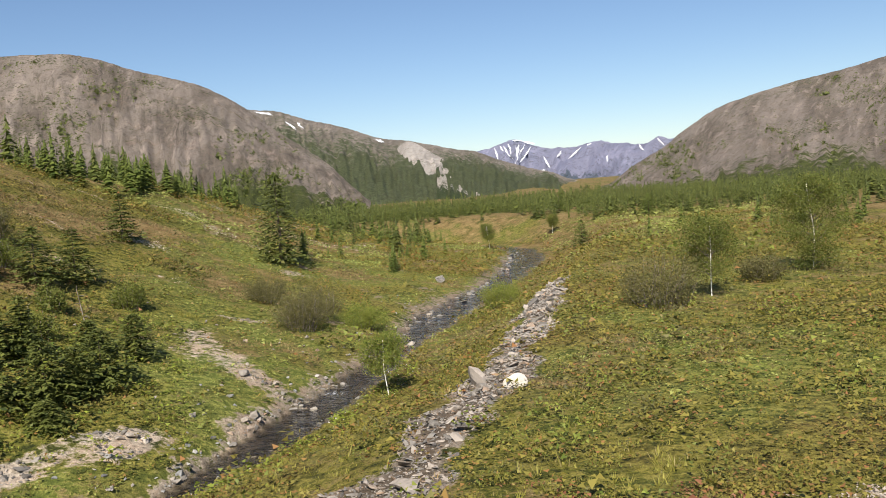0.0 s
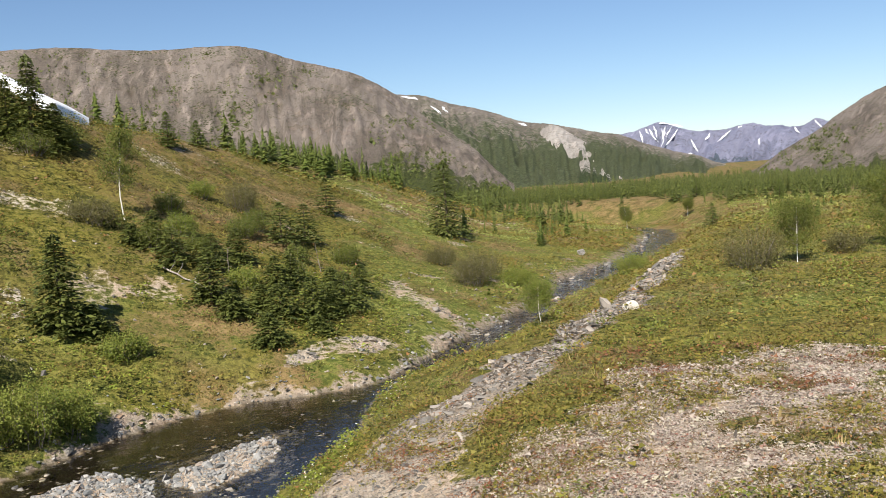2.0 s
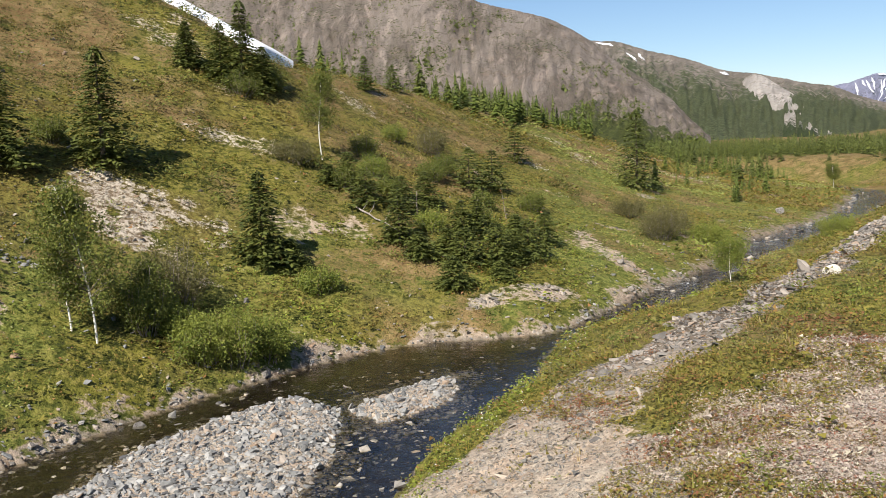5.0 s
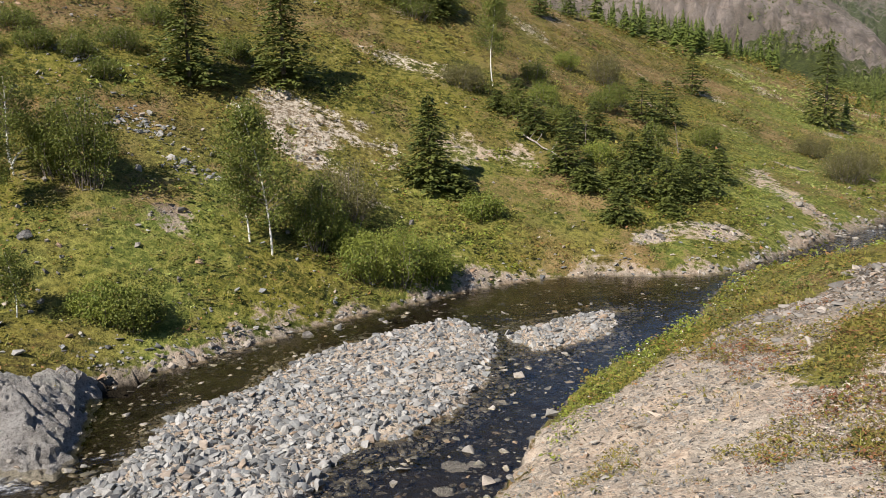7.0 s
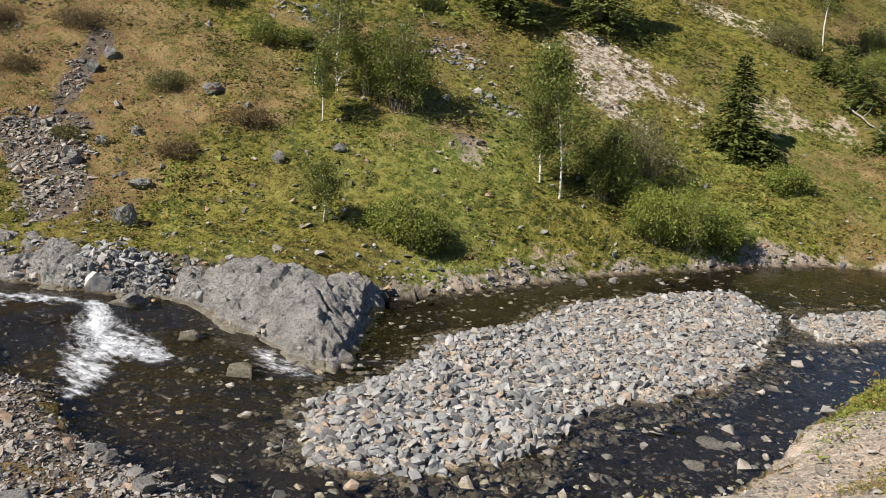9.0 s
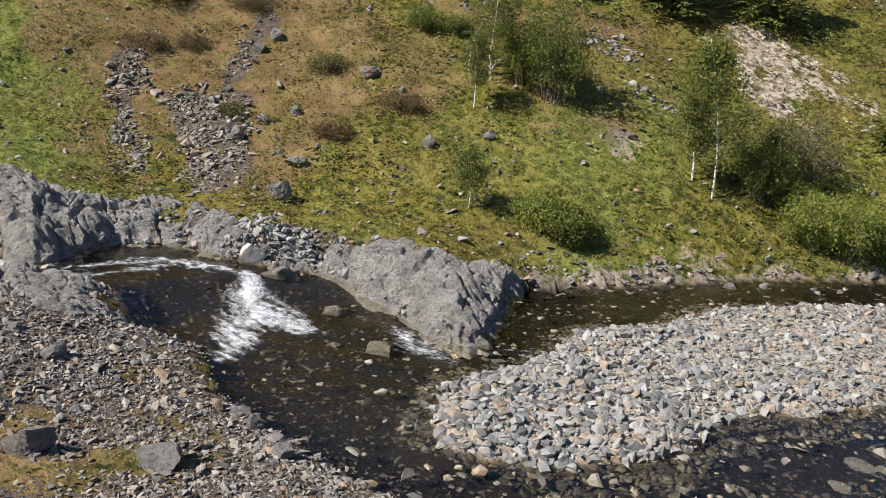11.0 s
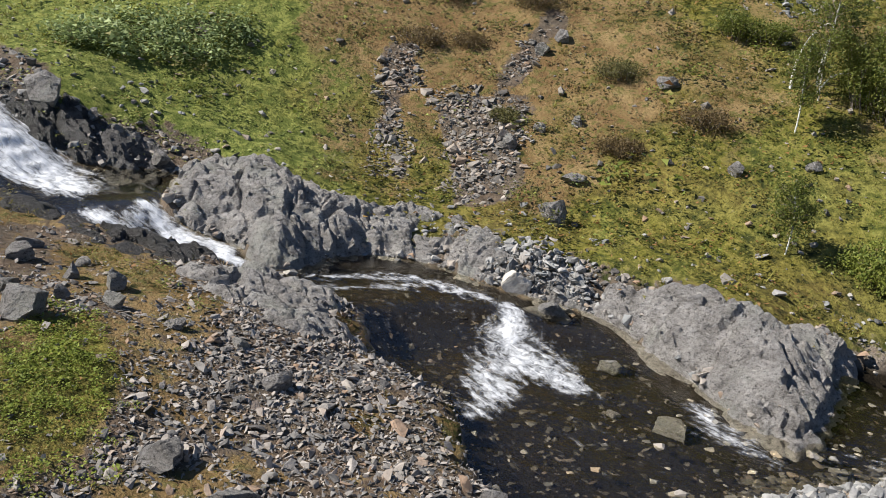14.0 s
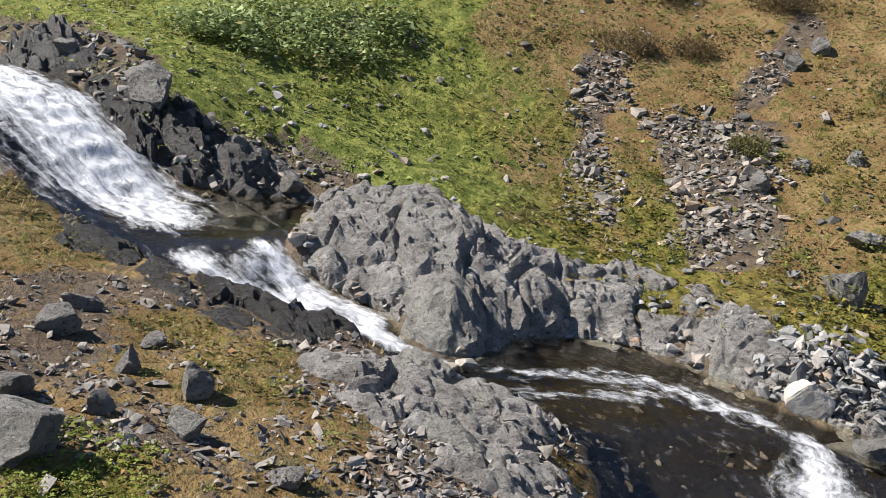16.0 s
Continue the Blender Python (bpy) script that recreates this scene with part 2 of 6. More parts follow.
def mountain_material(name, scree, rock, green, green_low, green_high, scale, broken=1.0):
    """Scree and rock in downhill streaks with scrub in patches, more of it low down; heights in metres."""
    m = material(name, 0.95, 0.1)
    att = node(m, "ShaderNodeAttribute")
    att.attribute_name = "up"
    along = node(m, "ShaderNodeAttribute")
    along.attribute_name = "along"
    both = node(m, "ShaderNodeCombineXYZ")
    link(m, along.outputs["Fac"], both.inputs[0])
    link(m, sums(m, "MULTIPLY", att.outputs["Fac"], 0.35), both.inputs[1])

    def downhill(s, detail, rough):
        n = node(m, "ShaderNodeTexNoise", Scale=s * scale, Detail=detail, Roughness=rough)
        link(m, both.outputs[0], n.inputs["Vector"])
        return n.outputs["Fac"]

    wide, mid, fine = spot_noise(m, 0.012 * scale, 5), spot_noise(m, 0.06 * scale, 6, rough=0.75), spot_noise(m, 0.3 * scale, 5, rough=0.8)
    run, thin = downhill(0.022, 5, 0.65), downhill(0.09, 4, 0.7)
    c = blend(m, between(m, run, 0.40, 0.60), rock, scree)
    c = blend(m, between(m, thin, 0.52, 0.66), c, blend(m, 0.55, c, (scree[0] * 1.55, scree[1] * 1.5, scree[2] * 1.5)))
    c = blend(m, between(m, thin, 0.45, 0.32), c, blend(m, 0.5, c, (rock[0] * 0.45, rock[1] * 0.45, rock[2] * 0.42)))
    c = blend(m, between(m, mid, 0.5, 0.72), c, blend(m, 0.4, c, (scree[0] * 1.25, scree[1] * 1.0, scree[2] * 0.9)))
    c = blend(m, between(m, fine, 0.47, 0.3), c, blend(m, 0.6, c, (rock[0] * 0.4, rock[1] * 0.4, rock[2] * 0.4)))
    c = blend(m, between(m, fine, 0.55, 0.75), c, blend(m, 0.45, c, (0.34, 0.31, 0.29)))
    want = sums(m, "ADD", sums(m, "MULTIPLY", sums(m, "SUBTRACT", run, 0.5), 0.9), sums(m, "MULTIPLY", sums(m, "SUBTRACT", mid, 0.5), 1.3 * broken))
    low = node(m, "ShaderNodeMapRange")
    low.inputs["From Min"].default_value, low.inputs["From Max"].default_value = green_low, green_high
    low.inputs["To Min"].default_value, low.inputs["To Max"].default_value = 0.80, 0.02
    link(m, att.outputs["Fac"], low.inputs["Value"])
    fac = between(m, sums(m, "ADD", want, low.outputs[0]), 0.26, 0.44)
    leaf = blend(m, between(m, fine, 0.42, 0.6), green, blend(m, 0.7, green, (0.016, 0.022, 0.008)))
    c = blend(m, fac, c, leaf)
    dots = cells(m, 0.34 * scale)
    here = sums(m, "MULTIPLY", between(m, dots.outputs["Distance"], 0.50, 0.30), between(m, sums(m, "ADD", wide, sums(m, "MULTIPLY", mid, 1.2)), 1.06, 1.26))
    c = blend(m, here, c, blend(m, 0.5, green, (0.03, 0.038, 0.014)))
    high = sums(m, "ADD", sums(m, "ADD", mid, sums(m, "MULTIPLY", thin, 0.8)), sums(m, "MULTIPLY", fine, 0.5))
    crag = spot_noise(m, 0.10 * scale, 6, (1.0, 1.0, 0.45), 0.8)
    c = blend(m, between(m, crag, 0.47, 0.36), c, blend(m, 0.40, c, (rock[0] * 0.4, rock[1] * 0.38, rock[2] * 0.36)))
    high = sums(m, "ADD", high, sums(m, "MULTIPLY", crag, 1.2))
    return finish(m, c, high, 0.9, 5.0 / scale)


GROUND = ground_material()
STONE = stone_material("schist_stone", piece_value, 0.82, (0.98, 0.99, 1.0))
STONES = stone_material("schist_stones", island_value, 0.82, (0.98, 0.99, 1.0))
BED_STONES = stone_material("wet_bed_stones", island_value, 0.24, (1.0, 0.88, 0.68), True)
PALE_STONES = stone_material("pale_stones", island_value, 0.95, (1.0, 0.84, 0.70))
BEDROCK = bedrock_material("bedrock", 1.36)
WATER = water_material()
SPRUCE = leaf_material("spruce_needles", (0.032, 0.048, 0.012), (0.145, 0.165, 0.036), (0.10, 0.085, 0.03), 0.95)
WOOD_LEAF = leaf_material("wood_needles", (0.046, 0.066, 0.018), (0.155, 0.180, 0.042), (0.12, 0.12, 0.03), 0.95)
LARCH = leaf_material("larch_needles", (0.055, 0.085, 0.018), (0.150, 0.185, 0.036), (0.12, 0.12, 0.03), 0.95)
BIRCH_LEAF = leaf_material("birch_leaves", (0.050, 0.074, 0.012), (0.185, 0.205, 0.038))
WILLOW_LEAF = leaf_material("willow_leaves", (0.085, 0.125, 0.018), (0.25, 0.275, 0.05))
OLIVE_LEAF = leaf_material("olive_willow_leaves", (0.075, 0.075, 0.024), (0.17, 0.155, 0.055))
BROWN_LEAF = leaf_material("brown_heather_leaves", (0.085, 0.060, 0.028), (0.19, 0.135, 0.060))
HEATH_LEAF = leaf_material("dwarf_birch_leaves", (0.084, 0.088, 0.016), (0.285, 0.240, 0.050), (0.27, 0.13, 0.05), 0.80)
GRASS = leaf_material("grass_blades", (0.14, 0.150, 0.022), (0.33, 0.30, 0.06), (0.27, 0.22, 0.09), 0.80)
DRY_GRASS = leaf_material("dry_grass_blades", (0.22, 0.165, 0.065), (0.44, 0.34, 0.16), (0.2, 0.10, 0.05), 0.85)
HERB = leaf_material("herb_leaves", (0.105, 0.145, 0.018), (0.27, 0.31, 0.045))
MEADOW = leaf_material("meadow_leaves", (0.140, 0.172, 0.036), (0.36, 0.385, 0.105), (0.26, 0.19, 0.07), 0.86)
HEATH_LICHEN = leaf_material("pinkish_lichen", (0.29, 0.23, 0.185), (0.57, 0.50, 0.43), (0.26, 0.12, 0.08), 0.80)
RED_HEATH = leaf_material("rusty_heath_leaves", (0.15, 0.060, 0.030), (0.30, 0.14, 0.07), (0.12, 0.11, 0.03), 0.75)
PETAL = leaf_material("white_petals", (0.62, 0.62, 0.55), (0.8, 0.8, 0.75))
TALL_HERB = leaf_material("tall_herb_leaves", (0.12, 0.165, 0.05), (0.38, 0.45, 0.19))
LICHEN = leaf_material("reindeer_lichen", (0.36, 0.32, 0.23), (0.66, 0.61, 0.48), (0.24, 0.15, 0.09), 0.75)
BARK = bark_material("conifer_bark", (0.10, 0.075, 0.055), (0.19, 0.155, 0.125))
TWIG = bark_material("grey_twigs", (0.13, 0.105, 0.085), (0.25, 0.22, 0.18))
BIRCH_BARK = birch_bark()
DEADWOOD = bark_material("weathered_wood", (0.20, 0.175, 0.15), (0.33, 0.30, 0.265))
SNOW = finish(material("old_snow", 0.7, 0.3), (0.82, 0.84, 0.87))

# ---- terrain begin ----
EYE = 8.0


def lattice(ix, iy, seed):
    n = (ix.astype(np.int64) * 374761393 + iy.astype(np.int64) * 668265263 + seed * 1442695041) & 0x7FFFFFFF
    n = ((n ^ (n >> 13)) * 1274126177) & 0x7FFFFFFF
    return ((n ^ (n >> 16)) & 0xFFFF) / 65535.0


def value_noise(x, y, seed=0):
    ix, iy = np.floor(x), np.floor(y)
    fx, fy = x - ix, y - iy
    fx, fy = fx * fx * (3 - 2 * fx), fy * fy * (3 - 2 * fy)
    a, b = lattice(ix, iy, seed), lattice(ix + 1, iy, seed)
    c, d = lattice(ix, iy + 1, seed), lattice(ix + 1, iy + 1, seed)
    return (a + (b - a) * fx) * (1 - fy) + (c + (d - c) * fx) * fy


def fbm(x, y, size, octaves=4, seed=0):
    """Noise from -1 to 1 whose largest lumps are about size metres."""
    total, amp, norm = 0.0, 1.0, 0.0
    for k in range(octaves):
        total = total + amp * (value_noise(x / size + 17.3 * k, y / size - 9.1 * k, seed + k) * 2 - 1)
        norm, amp, size = norm + amp, amp * 0.5, size * 0.5
    return total / norm


def step01(a, b, v):
    t = np.clip((v - a) / (b - a), 0, 1)
    return t * t * (3 - 2 * t)


def curve_through(points, spacing):
    """A smooth line (Catmull-Rom) through the points, at an even spacing."""
    p = np.array(points, float)
    p = np.vstack([2 * p[0] - p[1], p, 2 * p[-1] - p[-2]])
    out = []
    for i in range(1, len(p) - 2):
        n = max(2, int(np.linalg.norm(p[i + 1, :2] - p[i, :2]) / spacing))
        t = np.linspace(0, 1, n, endpoint=False)[:, None]
        a, b, c, d = p[i - 1], p[i], p[i + 1], p[i + 2]
        out.append(0.5 * (2 * b + (c - a) * t + (2 * a - 5 * b + 4 * c - d) * t**2 + (3 * b - a - 3 * c + d) * t**3))
    return np.vstack(out + [p[-2][None]])


# the stream, from above the cascade to the far valley: its far bank, its near bank, and its middle with the water's level
FAR_BANK = [(-38, 8.6), (-32, 10.2), (-28.4, 11.0), (-26.4, 11.3), (-25.2, 11.9), (-24.7, 12.7), (-24.4, 13.9), (-23.5, 14.3), (-22.6, 13.6), (-21.8, 12.8), (-20.8, 13.2), (-19.9, 13.7), (-19.2, 13.5), (-18.6, 13.8), (-18.5, 14.4), (-18.8, 15.3), (-18.7, 16.5), (-18.0, 17.4), (-16.6, 17.9), (-15.4, 18.1), (-13.7, 18.9),
            (-12.4, 18.8), (-11.3, 18.4), (-10.1, 17.8), (-8.3, 17.4), (-8.6, 19.6), (-9.3, 22.3), (-7.0, 24.2), (-4.1, 27.6), (-1.7, 29.7), (1.4, 32.2), (4.8, 33.8), (10.6, 33.9), (15.7, 38.5),
            (22.4, 45.1), (26.5, 49), (33.8, 58.2), (41, 64.6), (49, 72), (64, 90), (72, 102), (75, 120), (66, 150)]
NEAR_BANK = [(-36, 5.8), (-30, 7.6), (-26.5, 8.4), (-24.2, 9.3), (-22.6, 9.9), (-21.4, 10.5), (-20.6, 11.1), (-20.1, 11.9), (-19.4, 12.6), (-18.8, 12.95), (-18.2, 13.15), (-17.4, 13.5), (-16.7, 14.0), (-15.9, 14.0), (-14.5, 13.3), (-12.4, 13.2), (-10.8, 12.0),
             (-8, 11.2), (-5, 11.2), (-2, 12.5), (0.8, 15.6), (2.8, 20.3), (5.3, 24), (7.7, 26.9), (9.8, 31), (12.2, 33.6), (17.3, 37.3),
             (24, 44), (29, 49.6), (35.5, 55.6), (46, 65.5), (59, 78.5), (67.5, 89), (75, 101.5), (78, 120), (69, 150)]
MIDDLE = [(-36, 7.2, 3.5), (-30, 9.3, 3.2), (-28, 9.8, 3.12), (-27, 10.1, 2.95), (-26.0, 10.4, 2.6), (-25.0, 10.8, 2.05), (-24.2, 11.2, 1.62), (-23.6, 11.7, 1.52), (-22.6, 11.8, 1.49), (-21.6, 11.8, 1.45), (-21.2, 11.9, 1.25), (-20.8, 12.1, 0.95), (-20.4, 12.3, 0.84), (-19.8, 12.8, 0.78), (-19.2, 13.15, 0.70), (-18.5, 13.4, 0.58), (-18.1, 14.2, 0.54), (-17.7, 15.3, 0.52),
          (-17.2, 16.2, 0.48), (-16.7, 16.7, 0.40), (-15.6, 17.0, 0.36), (-14.7, 17.1, 0.32), (-14.1, 16.7, 0.18), (-13.4, 16.1, 0.04), (-7, 16, 0), (0, 24, 0), (8, 30, 0), (16.4, 37.9, -0.02), (31, 52, -0.25),
          (43.5, 64.7, -0.42), (66, 89.5, -0.95), (73.5, 102, -1.2), (76.5, 120, -1.6), (67.5, 150, -2.0)]
# white water, as lines with its reach to either side
FALLS = [[(-28.6, 9.6, 0.8), (-27.2, 10.0, 1.0), (-25.8, 10.4, 1.3), (-24.4, 10.9, 1.3), (-23.5, 11.2, 0.9)], [(-21.5, 11.0, 0.3), (-20.9, 11.3, 0.45), (-20.5, 11.6, 0.4)], [(-21.8, 12.4, 0.25), (-21.2, 12.5, 0.35), (-20.5, 12.7, 0.5), (-19.8, 13.1, 0.4)],
         [(-20.6, 11.7, 0.35), (-20.2, 12.4, 0.5), (-19.6, 12.95, 0.35), (-19.1, 13.15, 0.25), (-18.5, 13.35, 0.2)]]
RUNS = [[(-18.5, 13.4, 0.16), (-17.9, 14.3, 0.22), (-17.4, 15.4, 0.2), (-17.1, 16.4, 0.26)], [(-17.2, 14.1, 0.16), (-16.8, 15.2, 0.22), (-16.6, 16.1, 0.2)], [(-17.0, 16.5, 0.25), (-16.3, 16.8, 0.38), (-15.6, 17.0, 0.34), (-14.9, 17.2, 0.2)],
        [(-14.9, 17.4, 0.2), (-14.2, 16.7, 0.5), (-13.4, 16.0, 0.8), (-12.6, 15.9, 0.7), (-11.8, 15.8, 0.35)], [(-13.8, 16.0, 0.45), (-13.1, 15.2, 0.55), (-12.5, 14.3, 0.5), (-12.0, 13.4, 0.3)], [(-10.0, 17.2, 0.22), (-9.4, 16.7, 0.34), (-8.6, 16.6, 0.3), (-8.0, 16.4, 0.15)], [(-7.7, 17.9, 0.2), (-7.1, 18.0, 0.25)]]
RAPIDS = FALLS + RUNS
# the foot of the hill beyond the far bank
HILL_FOOT = [(-44, 9), (-32, 13.2), (-27.5, 15.0), (-25.0, 16.6), (-19.5, 19.6), (-13.5, 21.8), (-8, 24.4), (-3.5, 28.2), (1.4, 32.4), (5.5, 34.6), (10.6, 36.2), (16, 39.5), (26.5, 49.5), (41, 65.2), (64, 91), (72, 103), (74, 121), (62, 155)]
GRAVEL_BAR = [(-7.7, 15.2), (-7.2, 16.8), (-6.5, 19.3), (-5.2, 22.0), (-3.1, 25.5), (0.0, 27.9), (1.5, 26.5), (1.6, 23.6), (0.4, 20.8), (-1.2, 18.2), (-2.4, 16.6), (-3.3, 14.6), (-5.2, 13.6), (-6.7, 13.5)]
SMALL_BAR = [(1.9, 24.3), (1.9, 26.5), (3.1, 28.2), (5.0, 29.0), (6.2, 28.8), (4.6, 25.8), (2.8, 23.9)]
hill_line = curve_through(HILL_FOOT, 0.6)
far_line, near_line, mid_line = curve_through(FAR_BANK, 0.5), curve_through(NEAR_BANK, 0.5), curve_through(MIDDLE, 0.4)


def nearest(x, y, line):
    """For every place: the distance to the nearest point of the line, and that point's number."""
    dist, which = np.empty(x.shape), np.empty(x.shape, int)
    for s in range(0, x.size, 20000):
        d2 = (x[s:s + 20000, None] - line[None, :, 0]) ** 2 + (y[s:s + 20000, None] - line[None, :, 1]) ** 2
        which[s:s + 20000] = d2.argmin(1)
        dist[s:s + 20000] = np.sqrt(d2.min(1))
    return dist, which


def inside(x, y, ring):
    odd = np.zeros(x.shape, bool)
    for (x0, y0), (x1, y1) in zip(ring, np.roll(ring, -1, 0)):
        if y0 != y1:
            odd ^= ((y0 > y) != (y1 > y)) & (x < (x1 - x0) * (y - y0) / (y1 - y0) + x0)
    return odd


channel = np.vstack([far_line[:, :2], near_line[::-1, :2]])
low_ground = np.vstack([hill_line[:, :2], near_line[::-1, :2]])
bar_rings = [curve_through(ring + ring[:1], 0.4)[:-1] for ring in (GRAVEL_BAR, SMALL_BAR)]


def ring_depth(x, y, ring):
    """How deep each place lies inside a ring, in metres; negative outside."""
    ring = np.array(ring, float)
    d = np.full(x.shape, 1e9)
    for (x0, y0), (x1, y1) in zip(ring, np.roll(ring, -1, 0)):
        t = np.clip(((x - x0) * (x1 - x0) + (y - y0) * (y1 - y0)) / ((x1 - x0) ** 2 + (y1 - y0) ** 2 + 1e-9), 0, 1)
        d = np.minimum(d, np.hypot(x - x0 - t * (x1 - x0), y - y0 - t * (y1 - y0)))
    return np.where(inside(x, y, ring), d, -d)


def water_level(x, y):
    """The water's level, carried sideways from the stream's middle line."""
    out = np.empty(x.shape)
    for s in range(0, x.size, 20000):
        d2 = (x[s:s + 20000, None] - mid_line[None, :, 0]) ** 2 + (y[s:s + 20000, None] - mid_line[None, :, 1]) ** 2
        low = d2.min(1)[:, None] + 0.15
        w = (low / (d2 + 0.15)) ** 3.5
        out[s:s + 20000] = (w * mid_line[None, :, 2]).sum(1) / w.sum(1)
    return out


def lay(x, y):
    """The lie of the land at many places: the height, and what decides the cover there."""
    x, y = np.asarray(x, float).ravel(), np.asarray(y, float).ravel()
    r, az = np.hypot(x, y), np.degrees(np.arctan2(-x, y))
    wob = fbm(x, y, 2.2, 3, 5) * 0.28
    df, _ = nearest(x, y, far_line)
    dn, _ = nearest(x, y, near_line)
    wet = inside(x, y, channel)
    far_side = ~wet & (df < dn)
    level = water_level(x, y)
    # beyond the stream: a cut bank, then a hillside up to a rounded crest
    slope = np.interp(az, [-60, -45, -35, -23, -16, 0, 10, 40, 75], [0.05, 0.07, 0.11, 0.22, 0.31, 0.47, 0.52, 0.56, 0.5])
    crest = np.interp(az, [-90, -60, -45, -35, -23, -16, -10, 0, 8, 14, 30, 75, 110], [0, 0, 1.6, 4.2, 9.2, 10.8, 12.6, 15.0, 21.6, 25, 30, 32, 20])
    d = np.maximum(df + wob, 0)
    bank = (0.35 * step01(0.0, 0.7, d) + 0.35 * step01(0.4, 2.2, d)) * np.interp(r, [44, 54], [1, 0.35])
    dh, _ = nearest(x, y, hill_line)
    dh = np.where(inside(x, y, low_ground), 0, dh)
    rise = slope * (np.sqrt(dh * dh + 2.0) - 1.414) + 0.10 * np.minimum(d, 3)
    k = 2.5
    h = np.clip(0.5 + 0.5 * (crest - rise) / k, 0, 1)
    rise = rise * h + crest * (1 - h) - k * h * (1 - h)
    back = np.maximum(d - crest / np.maximum(slope, 0.05), 0)
    z_far = np.where(d < 40, level, np.interp(d, [40, 80], [1, 0]) * level) + bank + rise - 0.02 * np.minimum(back, 60)
    # this side: a bank of scree up to the heath on which the camera stands
    d = np.maximum(dn + wob, 0)
    heath = 2.15 + 4.3 * np.exp(-r / np.interp(az, [0, 30], [13.0, 7.0]))
    low = np.interp(az, [-20, 0, 30, 50, 70], [0, 0, 0.3, 1.0, 1.0])
    n_slope = np.interp(az, [-40, -20, 0, 20, 40, 60], [0.33, 0.38, 0.42, 0.32, 0.13, 0.06])
    n_slope = n_slope * np.interp(d, [0, 2, 6, 10], [0.15, 0.3, 1, 1]) ** step01(31, 40, r)
    shoulder = np.interp(r, [31, 40], [0.25, 0.06]) * step01(0, 0.6, d) + n_slope * d * (1 + 0.9 * low * step01(9, 15, d))
    k = 0.9
    h = np.clip(0.5 + 0.5 * (heath - level - shoulder) / k, 0, 1)
    z_near = level + shoulder * h + (heath - level) * (1 - h) - k * h * (1 - h)
    z_near = np.where(r > 130, z_near - 2.5 * step01(130, 320, r), z_near)
    # the bed, and the bars of gravel in it
    edge = np.minimum(df, dn)
    z_bed = level - 0.14 - np.interp(x, [-16, -13], [0.75, 0.38]) * step01(0.0, 1.2, edge + wob)
    bar = np.zeros(x.shape)
    for ring in bar_rings:
        db, _ = nearest(x, y, ring)
        sd = np.where(inside(x, y, ring), db, -db) + wob * 1.5 + 0.8 * fbm(x, y, 2.6, 3, 95)
        bar = np.maximum(bar, step01(-1.2, 0.9, sd))
    z_bed = z_bed + bar * np.interp(x, [1.5, 2.2], [0.71, 0.63])
    z = np.where(wet, z_bed, np.where(far_side, z_far, z_near))
    land = np.where(wet, 0, 1.0)
    lumps = fbm(x, y, 5.0, 4, 11) * np.interp(edge, [0, 2, 12, 60], [0.03, 0.12, 0.35, 0.7]) * np.where(far_side, 1.0, 0.5)
    fine = fbm(x, y, 0.7, 3, 23) * np.where(wet, 0.05, 0.07) * np.interp(r, [0, 60, 100], [1, 1, 0])
    z = z + land * lumps + fine
    # far away all ends in the valley's floor, which falls gently away
    floor = -1.6 - 0.0035 * np.maximum(r - 200, 0) + np.where((az > -28) & (az < 90), np.interp(az, [-28, -10, 90], [0, 8, 12]), 0)
    f = step01(150, 420, r)
    z = z * (1 - f) + floor * f
    return dict(x=x, y=y, z=z, r=r, az=az, df=df, dn=dn, wet=wet, far_side=far_side, level=level, bar=bar, edge=edge, shoulder=shoulder, heath=heath)


def height(x, y):
    return lay(np.atleast_1d(x), np.atleast_1d(y))["z"]
# ---- terrain end ----

# ---- builders ----


def mesh_of(name, verts, faces, mat, smooth=False):
    me = bpy.data.meshes.new(name)
    me.from_pydata([tuple(v) for v in verts] if not isinstance(verts, np.ndarray) else verts.tolist(), [], faces if isinstance(faces, list) else faces.tolist())
    me.materials.append(mat)
    if smooth:
        me.polygons.foreach_set("use_smooth", [True] * len(me.polygons))
    me.update()
    return me


class Soup:
    """Gathers many small pieces into one mesh."""

    def __init__(self):
        self.verts, self.faces, self.count = [], [], 0

    def add(self, verts, faces):
        verts = np.asarray(verts, float)
        self.faces.extend([tuple(int(i) + self.count for i in f) for f in faces])
        self.verts.append(verts)
        self.count += len(verts)

    def many(self, verts, face):
        """verts: pieces x corners x 3; face: the corners of each piece's faces."""
        verts = np.asarray(verts, float)
        n, k = verts.shape[:2]
        base = self.count + np.arange(n)[:, None] * k
        for f in face:
            self.faces.extend((base + np.array(f)[None]).tolist())
        self.verts.append(verts.reshape(-1, 3))
        self.count += n * k

    def mesh(self, name, mat, smooth=False):
        return mesh_of(name, np.vstack(self.verts), self.faces, mat, smooth)


def part(name, me, parent, label=""):
    ob = new(name, me)
    ob.parent = parent
    return tagged(ob, label) if label else ob


def grid_faces(nu, nv):
    i = np.arange((nu - 1) * (nv - 1))
    a = i // (nv - 1) * nv + i % (nv - 1)
    return np.stack([a, a + nv, a + nv + 1, a + 1], 1)


